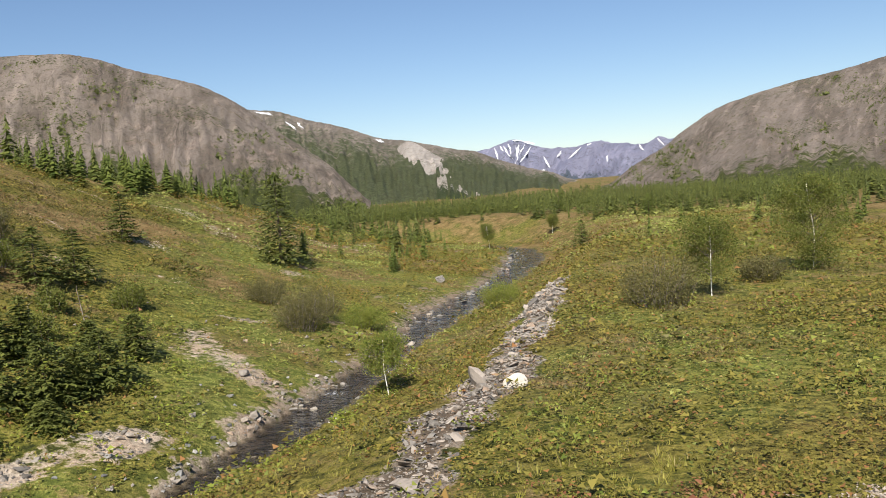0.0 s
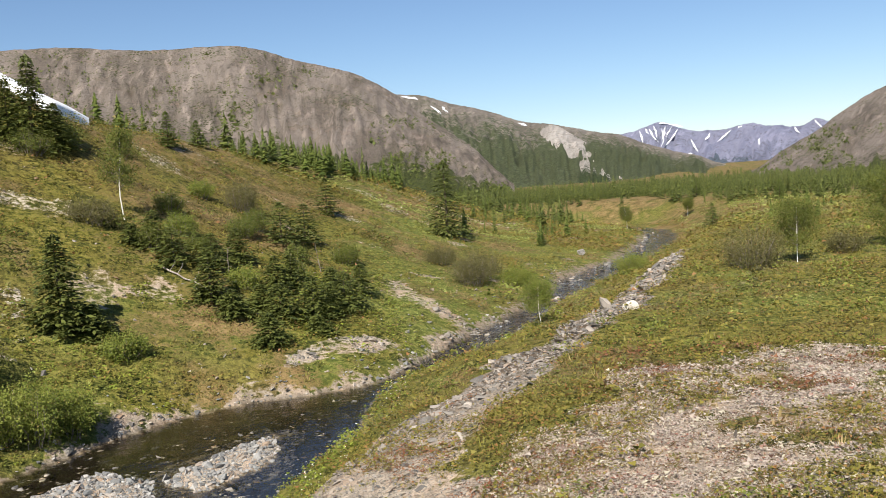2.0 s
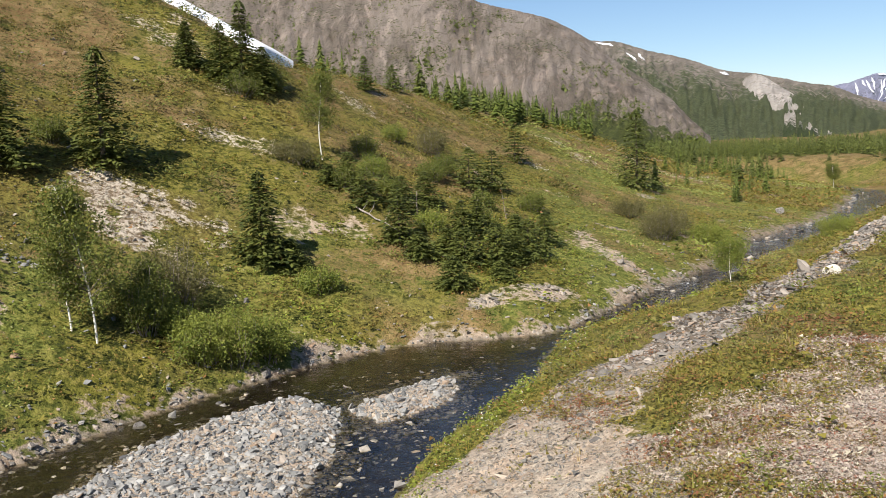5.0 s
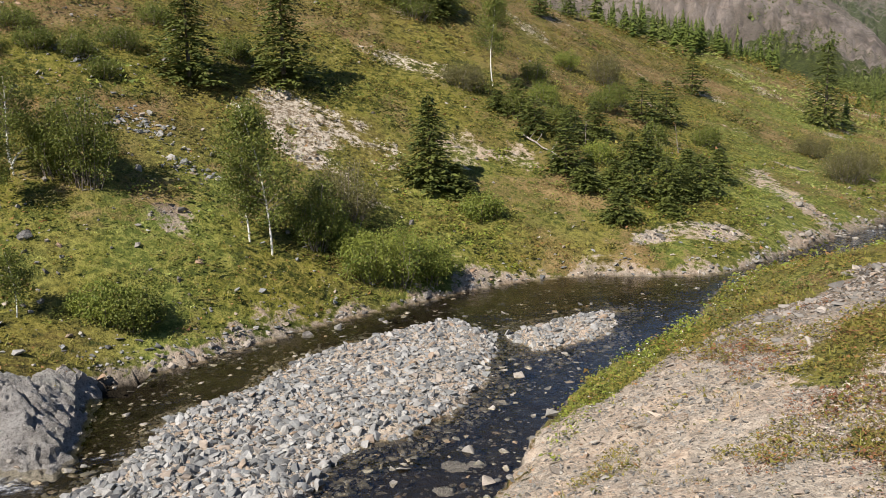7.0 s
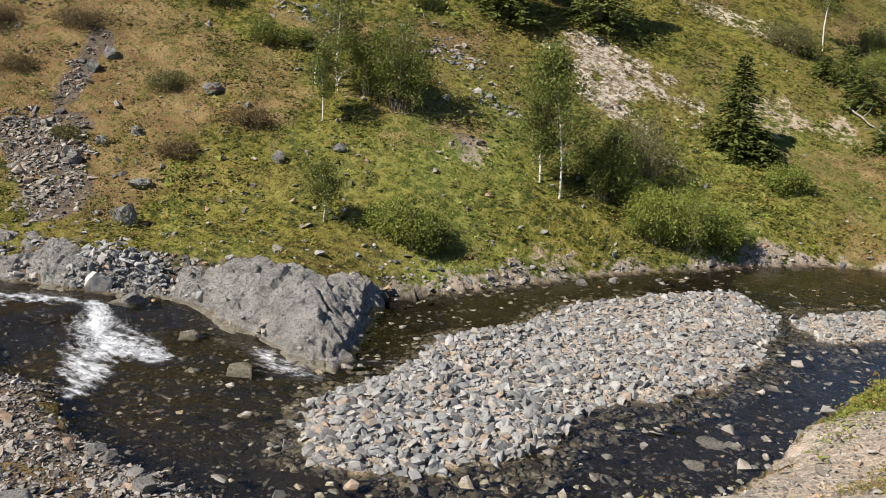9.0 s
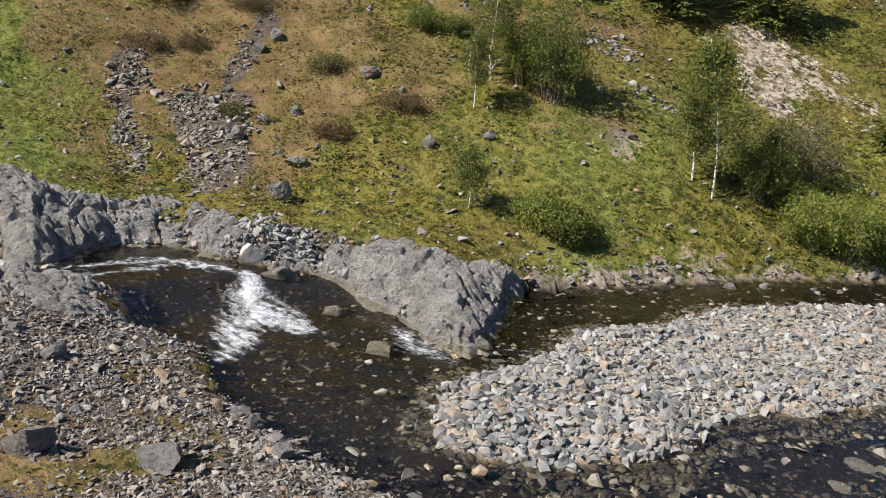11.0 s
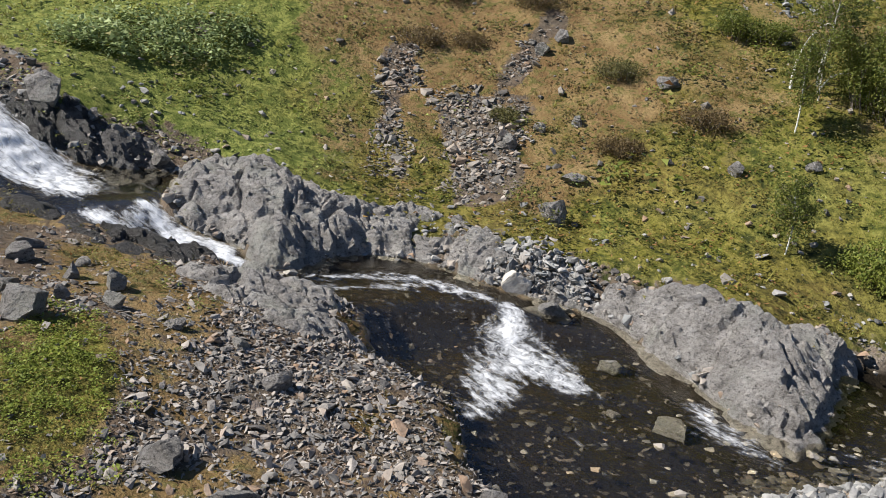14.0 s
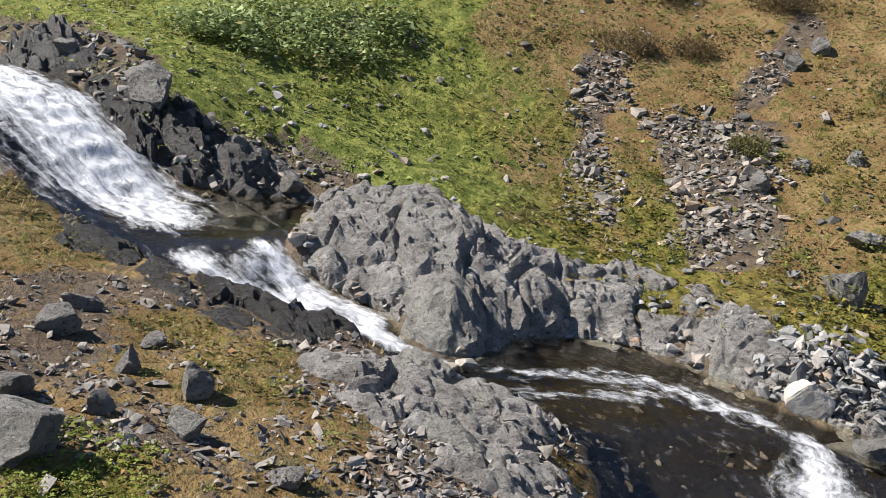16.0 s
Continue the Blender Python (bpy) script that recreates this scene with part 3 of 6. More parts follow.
def tube(points, radii, sides=6):
    """A bent tapering stick as vertices and faces."""
    p = np.asarray(points, float)
    out = []
    for i in range(len(p)):
        d = p[min(i + 1, len(p) - 1)] - p[max(i - 1, 0)]
        d = d / (np.linalg.norm(d) + 1e-9)
        u = np.cross(d, (0.31, 0.95, 0.1))
        u /= np.linalg.norm(u) + 1e-9
        w = np.cross(d, u)
        a = np.arange(sides) * 2 * math.pi / sides
        out.append(p[i] + radii[i] * (np.cos(a)[:, None] * u + np.sin(a)[:, None] * w))
    v = np.vstack(out)
    f = [(i * sides + k, i * sides + (k + 1) % sides, (i + 1) * sides + (k + 1) % sides, (i + 1) * sides + k) for i in range(len(p) - 1) for k in range(sides)]
    f.append(tuple((len(p) - 1) * sides + k for k in range(sides)))
    return v, f


# ---- the ground ----


def ellipse(L, cx, cy, a, b, turn):
    c, s = math.cos(radians(turn)), math.sin(radians(turn))
    u, v = (L["x"] - cx) * c + (L["y"] - cy) * s, -(L["x"] - cx) * s + (L["y"] - cy) * c
    return 1 - step01(0.7, 1.15, np.hypot(u / a, v / b))


# stretches of the plan with a cover of their own: scree, bare gravel and stony lichen heath on this side, talus beyond the stream
MOSS = (-14.3, 7.2)
SCREE_BAND = [(2.2, 17.6), (3.0, 18.9), (4.2, 19.9), (5.6, 21.3), (7.4, 22.4), (9.4, 23.0), (12.3, 25.3), (14.8, 26.5), (20.3, 31.9), (24, 36), (27.9, 40.2), (34, 46.8), (38.1, 51), (39.3, 50.4), (36.0, 46.4), (31.6, 41.6), (25.3, 34.5), (20.3, 29.4), (17.4, 26.8), (14.3, 24.2), (11.7, 21.8), (9.5, 19.9), (7.3, 18.0), (5.0, 16.3)]
BARE_GRAVEL = [(-7, 10.6), (-5, 10.9), (-2, 12.2), (0.8, 15.2), (1.4, 16.6), (2.6, 17.9), (4.8, 18.6), (6.6, 19.4), (7.5, 17.8), (6.6, 15.7), (6.4, 13), (5.4, 9.5), (2, 6.5), (-4, 6.5)]
LICHEN_HEATH = [(5.8, 14.4), (8.1, 15.4), (10.1, 16.6), (13.1, 18.0), (16.6, 18.7), (18.5, 17.6), (23, 14), (20, 6), (10, 3), (5.6, 8), (5.6, 11.5)]
TALUS = [(-23.3, 22.6), (-22.3, 24.2), (-22.7, 25.5), (-23.2, 26.8), (-23.6, 28.3), (-23.0, 28.4), (-22.4, 26.9), (-21.8, 24.6), (-20.0, 23.4), (-19.1, 22.2), (-18.2, 20.3), (-19.0, 19.6), (-20.6, 21.0), (-22.0, 21.8)]
GULLY = [(-26.2, 22.9), (-25.4, 23.6), (-24.2, 22.9), (-23.0, 21.6), (-21.2, 20.3), (-20.8, 19.7), (-21.8, 19.0), (-22.6, 19.9), (-23.9, 20.6), (-24.6, 21.4)]


def cover(L):
    """How much gravel, lichen and brown heath there is at each place, and whether it lies in the water."""
    x, y, r, az, df, dn, wet, far = (L[k] for k in ("x", "y", "r", "az", "df", "dn", "wet", "far_side"))
    near = ~wet & ~far
    n1, n2 = fbm(x, y, 6, 3, 41), fbm(x, y, 2.0, 3, 43)
    n3 = fbm(x, y, 0.9, 3, 47)
    az = az + 9 * n1 + 4 * n2
    gravel, lichen, brown = np.zeros(x.shape), np.zeros(x.shape), np.zeros(x.shape)
    gravel = np.where(wet, 1.0, gravel)
    # a strip of stones along the far bank
    gravel = np.where(far, (1 - step01(0.3, 1.4, df + 0.9 * n2)) * np.interp(az, [-30, -26, 20, 27], [0.5, 0.58, 0.60, 0.8]), gravel)
    gravel = np.where(far & (L["az"] > 26), np.maximum(gravel, (1 - step01(0.6, 2.0, df + 0.9 * n2)) * 0.85), gravel)
    gravel = np.where(far & (az < -27), np.maximum(gravel, (1 - step01(0.3, 1.6, df + 1.8 * n1)) * 0.5), gravel)
    # this side: grass by the water, a band of scree, heath, then bare gravel and stony lichen heath at the camera's feet
    raw = L["az"]
    scree = step01(-0.5, 0.5, ring_depth(x, y, SCREE_BAND) + 0.7 * n2 + 0.5 * n3 + 0.5 * n1)
    bare = step01(-0.4, 0.6, ring_depth(x, y, BARE_GRAVEL) + 0.8 * n2 + 0.5 * n3)
    stony = step01(-0.8, 0.9, ring_depth(x, y, LICHEN_HEATH) + 1.6 * n1 + 1.1 * n2)
    gravel = np.where(near, np.maximum(scree * 0.95, bare * (0.85 + 0.35 * n2)), gravel)
    lichen = np.where(near, stony * (0.46 + 0.9 * n3 + 0.5 * n2), lichen)
    gravel = np.where(near, np.maximum(gravel, stony * (0.30 + 0.8 * n1 + 0.5 * n3)), gravel)
    brown = np.where(near, 0.30 + 0.45 * n1 + 0.25 * step01(45, 110, r) + 0.25 * stony + 0.25 * n3 + 0.4 * bare, brown)
    left = np.where(near, step01(6, 22, raw + 9 * n1 + 6 * n2) * step01(160, 110, raw) * step01(1.0, 5.0, r), 0)
    gravel = np.maximum(gravel, left * (np.interp(x, [-17, -12], [0.42, 0.62]) + 0.65 * n2 + 0.5 * n3))
    brown = brown * (1 - left) + left * (0.72 + 0.3 * n2)
    moss = ellipse(L, MOSS[0], MOSS[1], 2.0, 0.9, 150) * (0.7 + 0.9 * n3)
    brown, gravel = np.where(near, brown - 0.6 * moss, brown), np.where(near, gravel - 0.8 * moss, gravel)
    # the hillside beyond: heath, brown grass, a pale lichen field, a tongue of talus
    brown = np.where(far, 0.12 + 0.65 * n1 + 0.35 * n2 + 0.24 * step01(8, 22, df) + 0.25 * step01(-8, -28, az) + np.interp(az, [27, 33], [0.22, 0.44]) * step01(10, 28, az) * step01(4, 11, df) + (0.40 + 0.35 * n3) * step01(33, 42, az), brown)
    brown = np.where(far, brown - 0.8 * step01(46, 60, az + 8 * n2), brown)
    field = (0.50 + 0.6 * n2 + 0.8 * n3) * np.maximum(ellipse(L, -5.2, 39.4, 4.6, 2.9, -15), ellipse(L, -2.8, 36.6, 1.7, 1.6, -30))
    lichen = np.where(far, np.maximum(lichen, field), lichen)
    lichen = np.where(far, np.maximum(lichen, 0.42 * step01(0.25, 0.6, fbm(x, y, 5, 2, 77)) * step01(6, 14, df)), lichen)
    talus = np.maximum(step01(-0.3, 0.3, ring_depth(x, y, TALUS) + 0.6 * n2), 0.75 * step01(-0.3, 0.3, ring_depth(x, y, GULLY) + 0.7 * n2))
    gravel = np.where(far, np.maximum(gravel, talus * (0.95 + 0.35 * n3)), gravel)
    gravel = np.where(far, np.maximum(gravel, ellipse(L, 10.5, 37.0, 3.4, 1.1, 25) * (0.6 + 0.6 * n2)), gravel)
    gravel = np.where(far, np.maximum(gravel, np.interp(az, [-24, -14, 10, 22], [0.60, 0.44, 0.44, 0.58]) * step01(np.interp(az, [-24, -14], [0.2, 0.33]), 0.68, fbm(x, y, 3, 2, 91))), gravel)
    slate = np.where(far, np.maximum(np.maximum(step01(0.2, 0.6, talus), 0.35 * step01(1.8, 0.8, df)), np.maximum(step01(16, 26, az), 0.6 * step01(-20, -27, az))), 0) + np.where(near, np.maximum(scree * step01(17, 25, y), 1.0 * left), 0)
    under = np.where(wet, step01(0.05, -0.10, L["z"] - L["level"]), 0)
    return np.clip(np.stack([gravel, lichen, brown, np.clip(slate, 0, 1)], 1), 0, 1), under


def lushness(L):
    """Where the grass is fresh and bright: above the cascade, on the damp lower slope and beside the water."""
    far, near = L["far_side"], ~L["wet"] & ~L["far_side"]
    n1, n2 = fbm(L["x"], L["y"], 5, 3, 141), fbm(L["x"], L["y"], 1.6, 3, 143)
    out = np.where(far, step01(44, 57, L["az"] + 11 * n1 + 6 * n2), 0)
    out = np.maximum(out, np.where(far & (L["az"] < -12), (0.50 + 1.0 * n1 + 0.6 * n2) * step01(-12, -22, L["az"]), 0))
    out = np.maximum(out, np.where(far & (L["az"] < 36) & (L["az"] > -24), (0.26 + 0.9 * n1 + 0.5 * n2) * step01(14, 4, L["df"]), 0))
    out = np.maximum(out, np.where(near & (L["az"] < -6), (0.20 + 0.8 * n1 + 0.5 * n2) * step01(26, 18, L["dn"]), 0))
    return np.clip(out, 0, 1)


def build_ground():
    rings = [0.05, 0.6, 1.2, 1.8, 2.5]
    while rings[-1] < 4900:
        g = 1.0095 if rings[-1] < 55 else (1.018 if rings[-1] < 160 else 1.06)
        rings.append(rings[-1] * g)
    rings = np.array(rings)
    az = np.concatenate([np.arange(-66, 84, 0.37), np.arange(84, 294, 4.0)])
    A, R = np.meshgrid(np.radians(np.append(az, 294.0)), rings, indexing="ij")
    x, y = (-np.sin(A) * R).ravel(), (np.cos(A) * R).ravel()
    L = lay(x, y)
    faces = grid_faces(*A.shape)
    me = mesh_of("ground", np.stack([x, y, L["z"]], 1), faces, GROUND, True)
    col, under = cover(L)
    me.attributes.new("cover", "FLOAT_COLOR", "POINT").data.foreach_set("color", col.ravel())
    me.attributes.new("slate", "FLOAT", "POINT").data.foreach_set("value", col[:, 3])
    me.attributes.new("lush", "FLOAT", "POINT").data.foreach_set("value", lushness(L))
    me.attributes.new("wet", "FLOAT", "POINT").data.foreach_set("value", under)
    return tagged(new("ground", me), "mossy green and brown tundra hillside cut by the stream", "ground", kind="structure")


build_ground()

# ---- the stream ----


def foam_at(x, y, lev):
    e = 0.3
    steep = np.hypot(water_level(x + e, y) - lev, water_level(x, y + e) - lev) / e
    foam = 0.80 * step01(0.2, 0.7, steep)
    for n, run in enumerate(RAPIDS):
        line = curve_through(run, 0.15)
        d, k = nearest(x, y, line)
        foam = np.maximum(foam, (1.05 if n < len(FALLS) else np.interp(n - len(FALLS), [0, 1, 2, 3, 4, 5, 6], [0.55, 0.5, 0.72, 0.84, 0.74, 0.62, 0.55])) * step01(1.7, 0.1, (d + 0.18 * fbm(x, y, 0.6, 2, 63)) / line[k, 2]))
    return foam


def build_water():
    pieces = [(np.arange(-38.0, -7.99, 0.08), np.arange(6, 21.5, 0.08)), (np.arange(-8.0, 14, 0.16), np.arange(9, 46, 0.16)), (np.arange(10.5, 112, 0.5), np.arange(30, 152, 0.5))]
    out = Soup()
    foams, chops, flows = [], [], []
    for n, (xs, ys) in enumerate(pieces):
        gx, gy = np.meshgrid(xs, ys, indexing="ij")
        f = grid_faces(*gx.shape)
        x, y = gx.ravel(), gy.ravel()
        ok = inside(x, y, channel)
        pad = ok.reshape(gx.shape).copy()
        for k in range(int(0.7 / (xs[1] - xs[0])) + 1):
            pad[1:] |= pad[:-1]
            pad[:-1] |= pad[1:]
            pad[:, 1:] |= pad[:, :-1]
            pad[:, :-1] |= pad[:, 1:]
        ok = pad.ravel() & ((y + x < 46) if n < 2 else (y + x > 45))
        f = f[ok[f].all(1)]
        used = np.unique(f)
        back = np.full(x.size, -1)
        back[used] = np.arange(used.size)
        x, y = x[used], y[used]
        lev = water_level(x, y)
        foam = foam_at(x, y, lev)
        churn = 0.6 * np.abs(fbm(x + 0.3 * y, y, 0.33, 3, 67)) + 0.8 * np.abs(fbm(x, y - 0.4 * x, 0.17, 2, 69))
        z = lev + fbm(x, y, 1.2, 3, 61) * (0.015 + 0.015 * foam) + (0.11 * churn - 0.02) * foam
        out.add(np.stack([x, y, z], 1), back[f])
        down = 0.34 * step01(0.15, 0.6, fbm(x, y, 1.4, 3, 71)) if n == 2 else 0.0
        off, k = nearest(x, y, mid_line)
        head = np.gradient(mid_line[:, :2], axis=0)
        side = np.sign(head[k, 0] * (y - mid_line[k, 1]) - head[k, 1] * (x - mid_line[k, 0]))
        run = head[k] / np.linalg.norm(head[k], axis=1, keepdims=True)
        past = (x - mid_line[k, 0]) * run[:, 0] + (y - mid_line[k, 1]) * run[:, 1]
        flows.append(np.stack([1.3 * (0.4 * k + past), 5.0 * off * side, 0 * x], 1))
        foams.append(np.maximum(foam, down))
        chops.append(np.full(x.size, (0.08, 0.08, 1.0)[n]))
    me = out.mesh("stream", WATER, True)
    me.attributes.new("foam", "FLOAT", "POINT").data.foreach_set("value", np.concatenate(foams))
    me.attributes.new("chop", "FLOAT", "POINT").data.foreach_set("value", np.concatenate(chops))
    me.attributes.new("flow", "FLOAT_VECTOR", "POINT").data.foreach_set("vector", np.concatenate(flows).ravel())
    ob = tagged(new("water", me), "clear dark brown mountain stream with white rapids", "stream", kind="structure")
    ob.visible_shadow = False
    return ob


build_water()

# ---- mountains ----


def mountain(name, crest, foot_r, foot_z, mat, relief, seed, label, columns=160, rows=60, power=1.25):
    """A mountainside: its crest as (heading, elevation, distance) from where the camera stands, falling to a foot."""
    c = curve_through(crest, 0.4)
    s = np.linspace(0, len(c) - 1, columns)
    az = np.interp(s, np.arange(len(c)), c[:, 0])
    el = np.interp(s, np.arange(len(c)), c[:, 1])
    cr = np.interp(s, np.arange(len(c)), c[:, 2])
    v = np.linspace(0, 1.25, rows)
    A, Vv = np.meshgrid(az, v, indexing="ij")
    top = EYE + np.tan(np.radians(el)) * cr
    front = np.minimum(Vv, 1)
    back = np.maximum(Vv - 1, 0)
    foot = (np.interp(-az, *foot_r) if isinstance(foot_r, tuple) else np.full(az.shape, foot_r))[:, None]
    R = foot + (cr[:, None] - foot) * front + back * cr[:, None]
    Z = foot_z + (top[:, None] - foot_z) * (front ** power) - back * (top[:, None] - foot_z) * 1.6
    span = cr.mean()
    gully = fbm(A * 4.0 + 5 * fbm(A * 2, Vv * 6, 6.0, 2, seed + 3), Vv * 2.2, 6.0, 5, seed) * np.minimum(1, 5 * front) * (1 - 0.75 * front)
    rough_z = fbm(A * 40, Vv * 60, 7.0, 4, seed + 7) + 0.8 * np.abs(fbm(A * 14 + 20 * gully, Vv * 5, 6.0, 4, seed + 8))
    R = R + gully * relief * span * 0.05
    Z = Z + gully * relief * span * 0.014 + rough_z * relief * span * 0.0050 * np.minimum(1, 4 * front) * (1 - 0.85 * front ** 5)
    a = np.radians(A)
    x, y = -np.sin(a) * R, np.cos(a) * R
    me = mesh_of(name, np.stack([x.ravel(), y.ravel(), Z.ravel()], 1), grid_faces(columns, rows), mat, True)
    me.attributes.new("up", "FLOAT", "POINT").data.foreach_set("value", np.clip(Vv, 0, 1).ravel() * (top.max() - foot_z))
    me.attributes.new("along", "FLOAT", "POINT").data.foreach_set("value", (np.radians(A + min(1.0, 420 / span) * (2.2 * gully + 0.5 * fbm(A * 3, Vv * 20, 5.0, 3, seed + 9)) + 3.0 * Vv) * span).ravel())
    return tagged(new(name, me), label, "mountain", kind="structure"), (az, v, x, y, Z)


SCREE = mountain_material("scree_slope", (0.245, 0.210, 0.178), (0.152, 0.128, 0.105), (0.085, 0.100, 0.030), 0, 60, 2.0)
RIDGE = mountain_material("far_ridge_slope", (0.27, 0.235, 0.20), (0.175, 0.155, 0.128), (0.112, 0.132, 0.068), 45, 200, 0.8, 1.7)
# the far range's blue air haze is put into its rock and scrub colours
HAZED_PEAKS = mountain_material("hazed_far_peak_slope", (0.27, 0.28, 0.38), (0.20, 0.215, 0.31), (0.13, 0.165, 0.22), 0, 120, 0.25)
SPUR = mountain_material("pale_scree_slope", (0.46, 0.425, 0.385), (0.30, 0.275, 0.245), (0.06, 0.082, 0.035), 12, 40, 1.2)

left_mountain, left_surf = mountain("mountain_west", [(40, 12, 560), (24, 10.5, 540), (14, 9.2, 520), (8.6, 9.0, 500), (3.8, 8.9, 490), (-0.7, 9.06, 480), (-6, 8.79, 470), (-10.8, 8.87, 460), (-14.3, 7.88, 470), (-17.8, 6.93, 480),
    (-20.2, 5.52, 490), (-22.2, 3.83, 480), (-24.6, 2.12, 450), (-25.7, 1.01, 420), (-27.5, -0.8, 380)], 250, 2, SCREE, 1.0, 3, "grey-brown scree mountain with patches of green scrub", 420, 120)
ridge_mountain, ridge_surf = mountain("mountain_northwest", [(-10, 7.2, 1500), (-18.4, 5.87, 1480), (-20.5, 5.40, 1460), (-21.8, 5.3, 1450), (-23.1, 4.8, 1450), (-26, 4.0, 1500), (-28.2, 3.17, 1550), (-30, 2.89, 1600), (-32.6, 2.18, 1750), (-34.2, 1.82, 1850),
    (-36, 1.08, 1950), (-38.2, 0.39, 2050), (-40.4, -0.4, 2100), (-42.5, -1.2, 2150)], 560, -12, RIDGE, 0.8, 13, "long brown mountain ridge with wooded lower slopes", 420, 110, 1.0)
spur_mountain, spur_surf = mountain("mountain_spur", [(-28.3, 1.0, 1250), (-29.1, 2.2, 1300), (-30.0, 2.87, 1300), (-31.5, 2.02, 1230), (-32.6, 1.16, 1150), (-33.7, 0.08, 1050), (-35.5, -0.93, 900), (-36.6, -1.6, 850)], ([28, 30, 31.5, 33, 37], [800, 690, 540, 470, 440]), -14, SPUR, 0.7, 19, "pale scree spur running down to the forest", 160, 70, 1.1)
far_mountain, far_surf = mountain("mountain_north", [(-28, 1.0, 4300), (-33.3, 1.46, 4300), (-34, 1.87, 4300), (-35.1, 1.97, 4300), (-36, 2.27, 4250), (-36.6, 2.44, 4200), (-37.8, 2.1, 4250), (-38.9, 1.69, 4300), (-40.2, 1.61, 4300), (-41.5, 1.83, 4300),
    (-42.1, 1.94, 4300), (-42.7, 1.75, 4300), (-44.8, 1.55, 4300), (-45.6, 1.87, 4300), (-46.2, 1.68, 4300), (-47.3, 1.71, 4300), (-52, 1.4, 4300), (-60, 2.0, 4300)], 2900, -60, HAZED_PEAKS, 1.3, 29, "distant snow-streaked mountain range with blue haze in its colour", 260, 70)
right_mountain, right_surf = mountain("mountain_east", [(-41.2, -1.3, 520), (-42.3, -0.78, 540), (-43.7, 0.19, 560), (-45.6, 1.17, 590), (-46.9, 2.06, 610), (-48.4, 3.03, 630), (-50.5, 3.7, 645), (-54, 4.4, 670), (-58, 5.2, 680), (-66, 8, 700), (-80, 12, 700)], 330, -4, SCREE, 0.8, 37, "grey scree mountain dotted with low scrub", 150, 60)


def snow_streaks(surf, lines, wide, label):
    """Old snow in the gullies of a mountainside: streaks from one heading and elevation to another."""
    az, v, x, y, z = surf
    r = np.hypot(x, y)
    el = np.degrees(np.arctan2(z - EYE, r))
    top = int(np.searchsorted(v, 1.0))
    rng = np.random.default_rng(8)
    for a0, e0, a1, e1 in lines:
        n = 9
        q = np.linspace(0, 1, n)
        bend = np.cumsum(rng.normal(0, 0.022, n)) * np.sin(math.pi * q)
        mid_a, mid_e = a0 + (a1 - a0) * q + bend, e0 + (e1 - e0) * q
        along = np.array([a1 - a0, e1 - e0]) / (math.hypot(a1 - a0, e1 - e0) + 1e-6)
        rows = []
        for side in (-1, 0, 1):
            w = side * wide * (0.12 + 0.88 * np.sin(math.pi * q) ** 0.8) * rng.uniform(0.35, 1.6, n)
            aa, ee = mid_a - along[1] * w, mid_e + along[0] * w
            pts = []
            for a, e in zip(aa, ee):
                i = int(np.argmin(np.abs(az - a)))
                dist = np.interp(e, el[i, :top], r[i, :top]) * 0.994
                pts.append((-math.sin(radians(a)) * dist, math.cos(radians(a)) * dist, EYE + math.tan(radians(e)) * dist + abs(side) * 0))
            rows.append(pts)
        verts = np.array(rows).transpose(1, 0, 2).reshape(-1, 3)
        tagged(new("snow_patch", mesh_of("snow_patch", verts, grid_faces(n, 3), SNOW, True)), label, "snow", "snow patches")


snow_streaks(far_surf, [(-36.8, 2.05, -36.63, 0.82), (-37.76, 1.92, -36.9, 0.92), (-36.02, 2.09, -36.56, 1.21), (-35.43, 2.01, -35.61, 1.15), (-37.19, 2.25, -38.03, 2.04), (-38.48, 1.23, -38.85, 0.44), (-38.06, 0.31, -38.53, 0.37),
    (-40.85, 1.62, -40.02, 0.96), (-41.5, 1.8, -41.25, 1.68), (-42.44, 0.99, -42.38, 0.55), (-36.3, 2.2, -36.45, 1.5), (-37.0, 2.15, -36.75, 1.3), (-37.4, 2.1, -37.0, 1.45), (-35.8, 2.1, -36.0, 1.75), (-36.6, 2.38, -37.2, 2.3), (-44.4, 1.5, -44.7, 1.1), (-45.5, 1.8, -45.9, 1.3), (-39.6, 1.5, -39.3, 1.1)], 0.05, "white snow streak in a gully of the far range")
snow_streaks(ridge_surf, [(-20.71, 5.28, -21.78, 4.99), (-22.53, 4.56, -23.16, 4.0), (-23.26, 4.48, -23.65, 4.07), (-27.99, 3.06, -28.55, 2.88), (-29.9, 2.76, -30.2, 2.43)], 0.07, "small white snow patch below the ridge")

# ---- trees ----


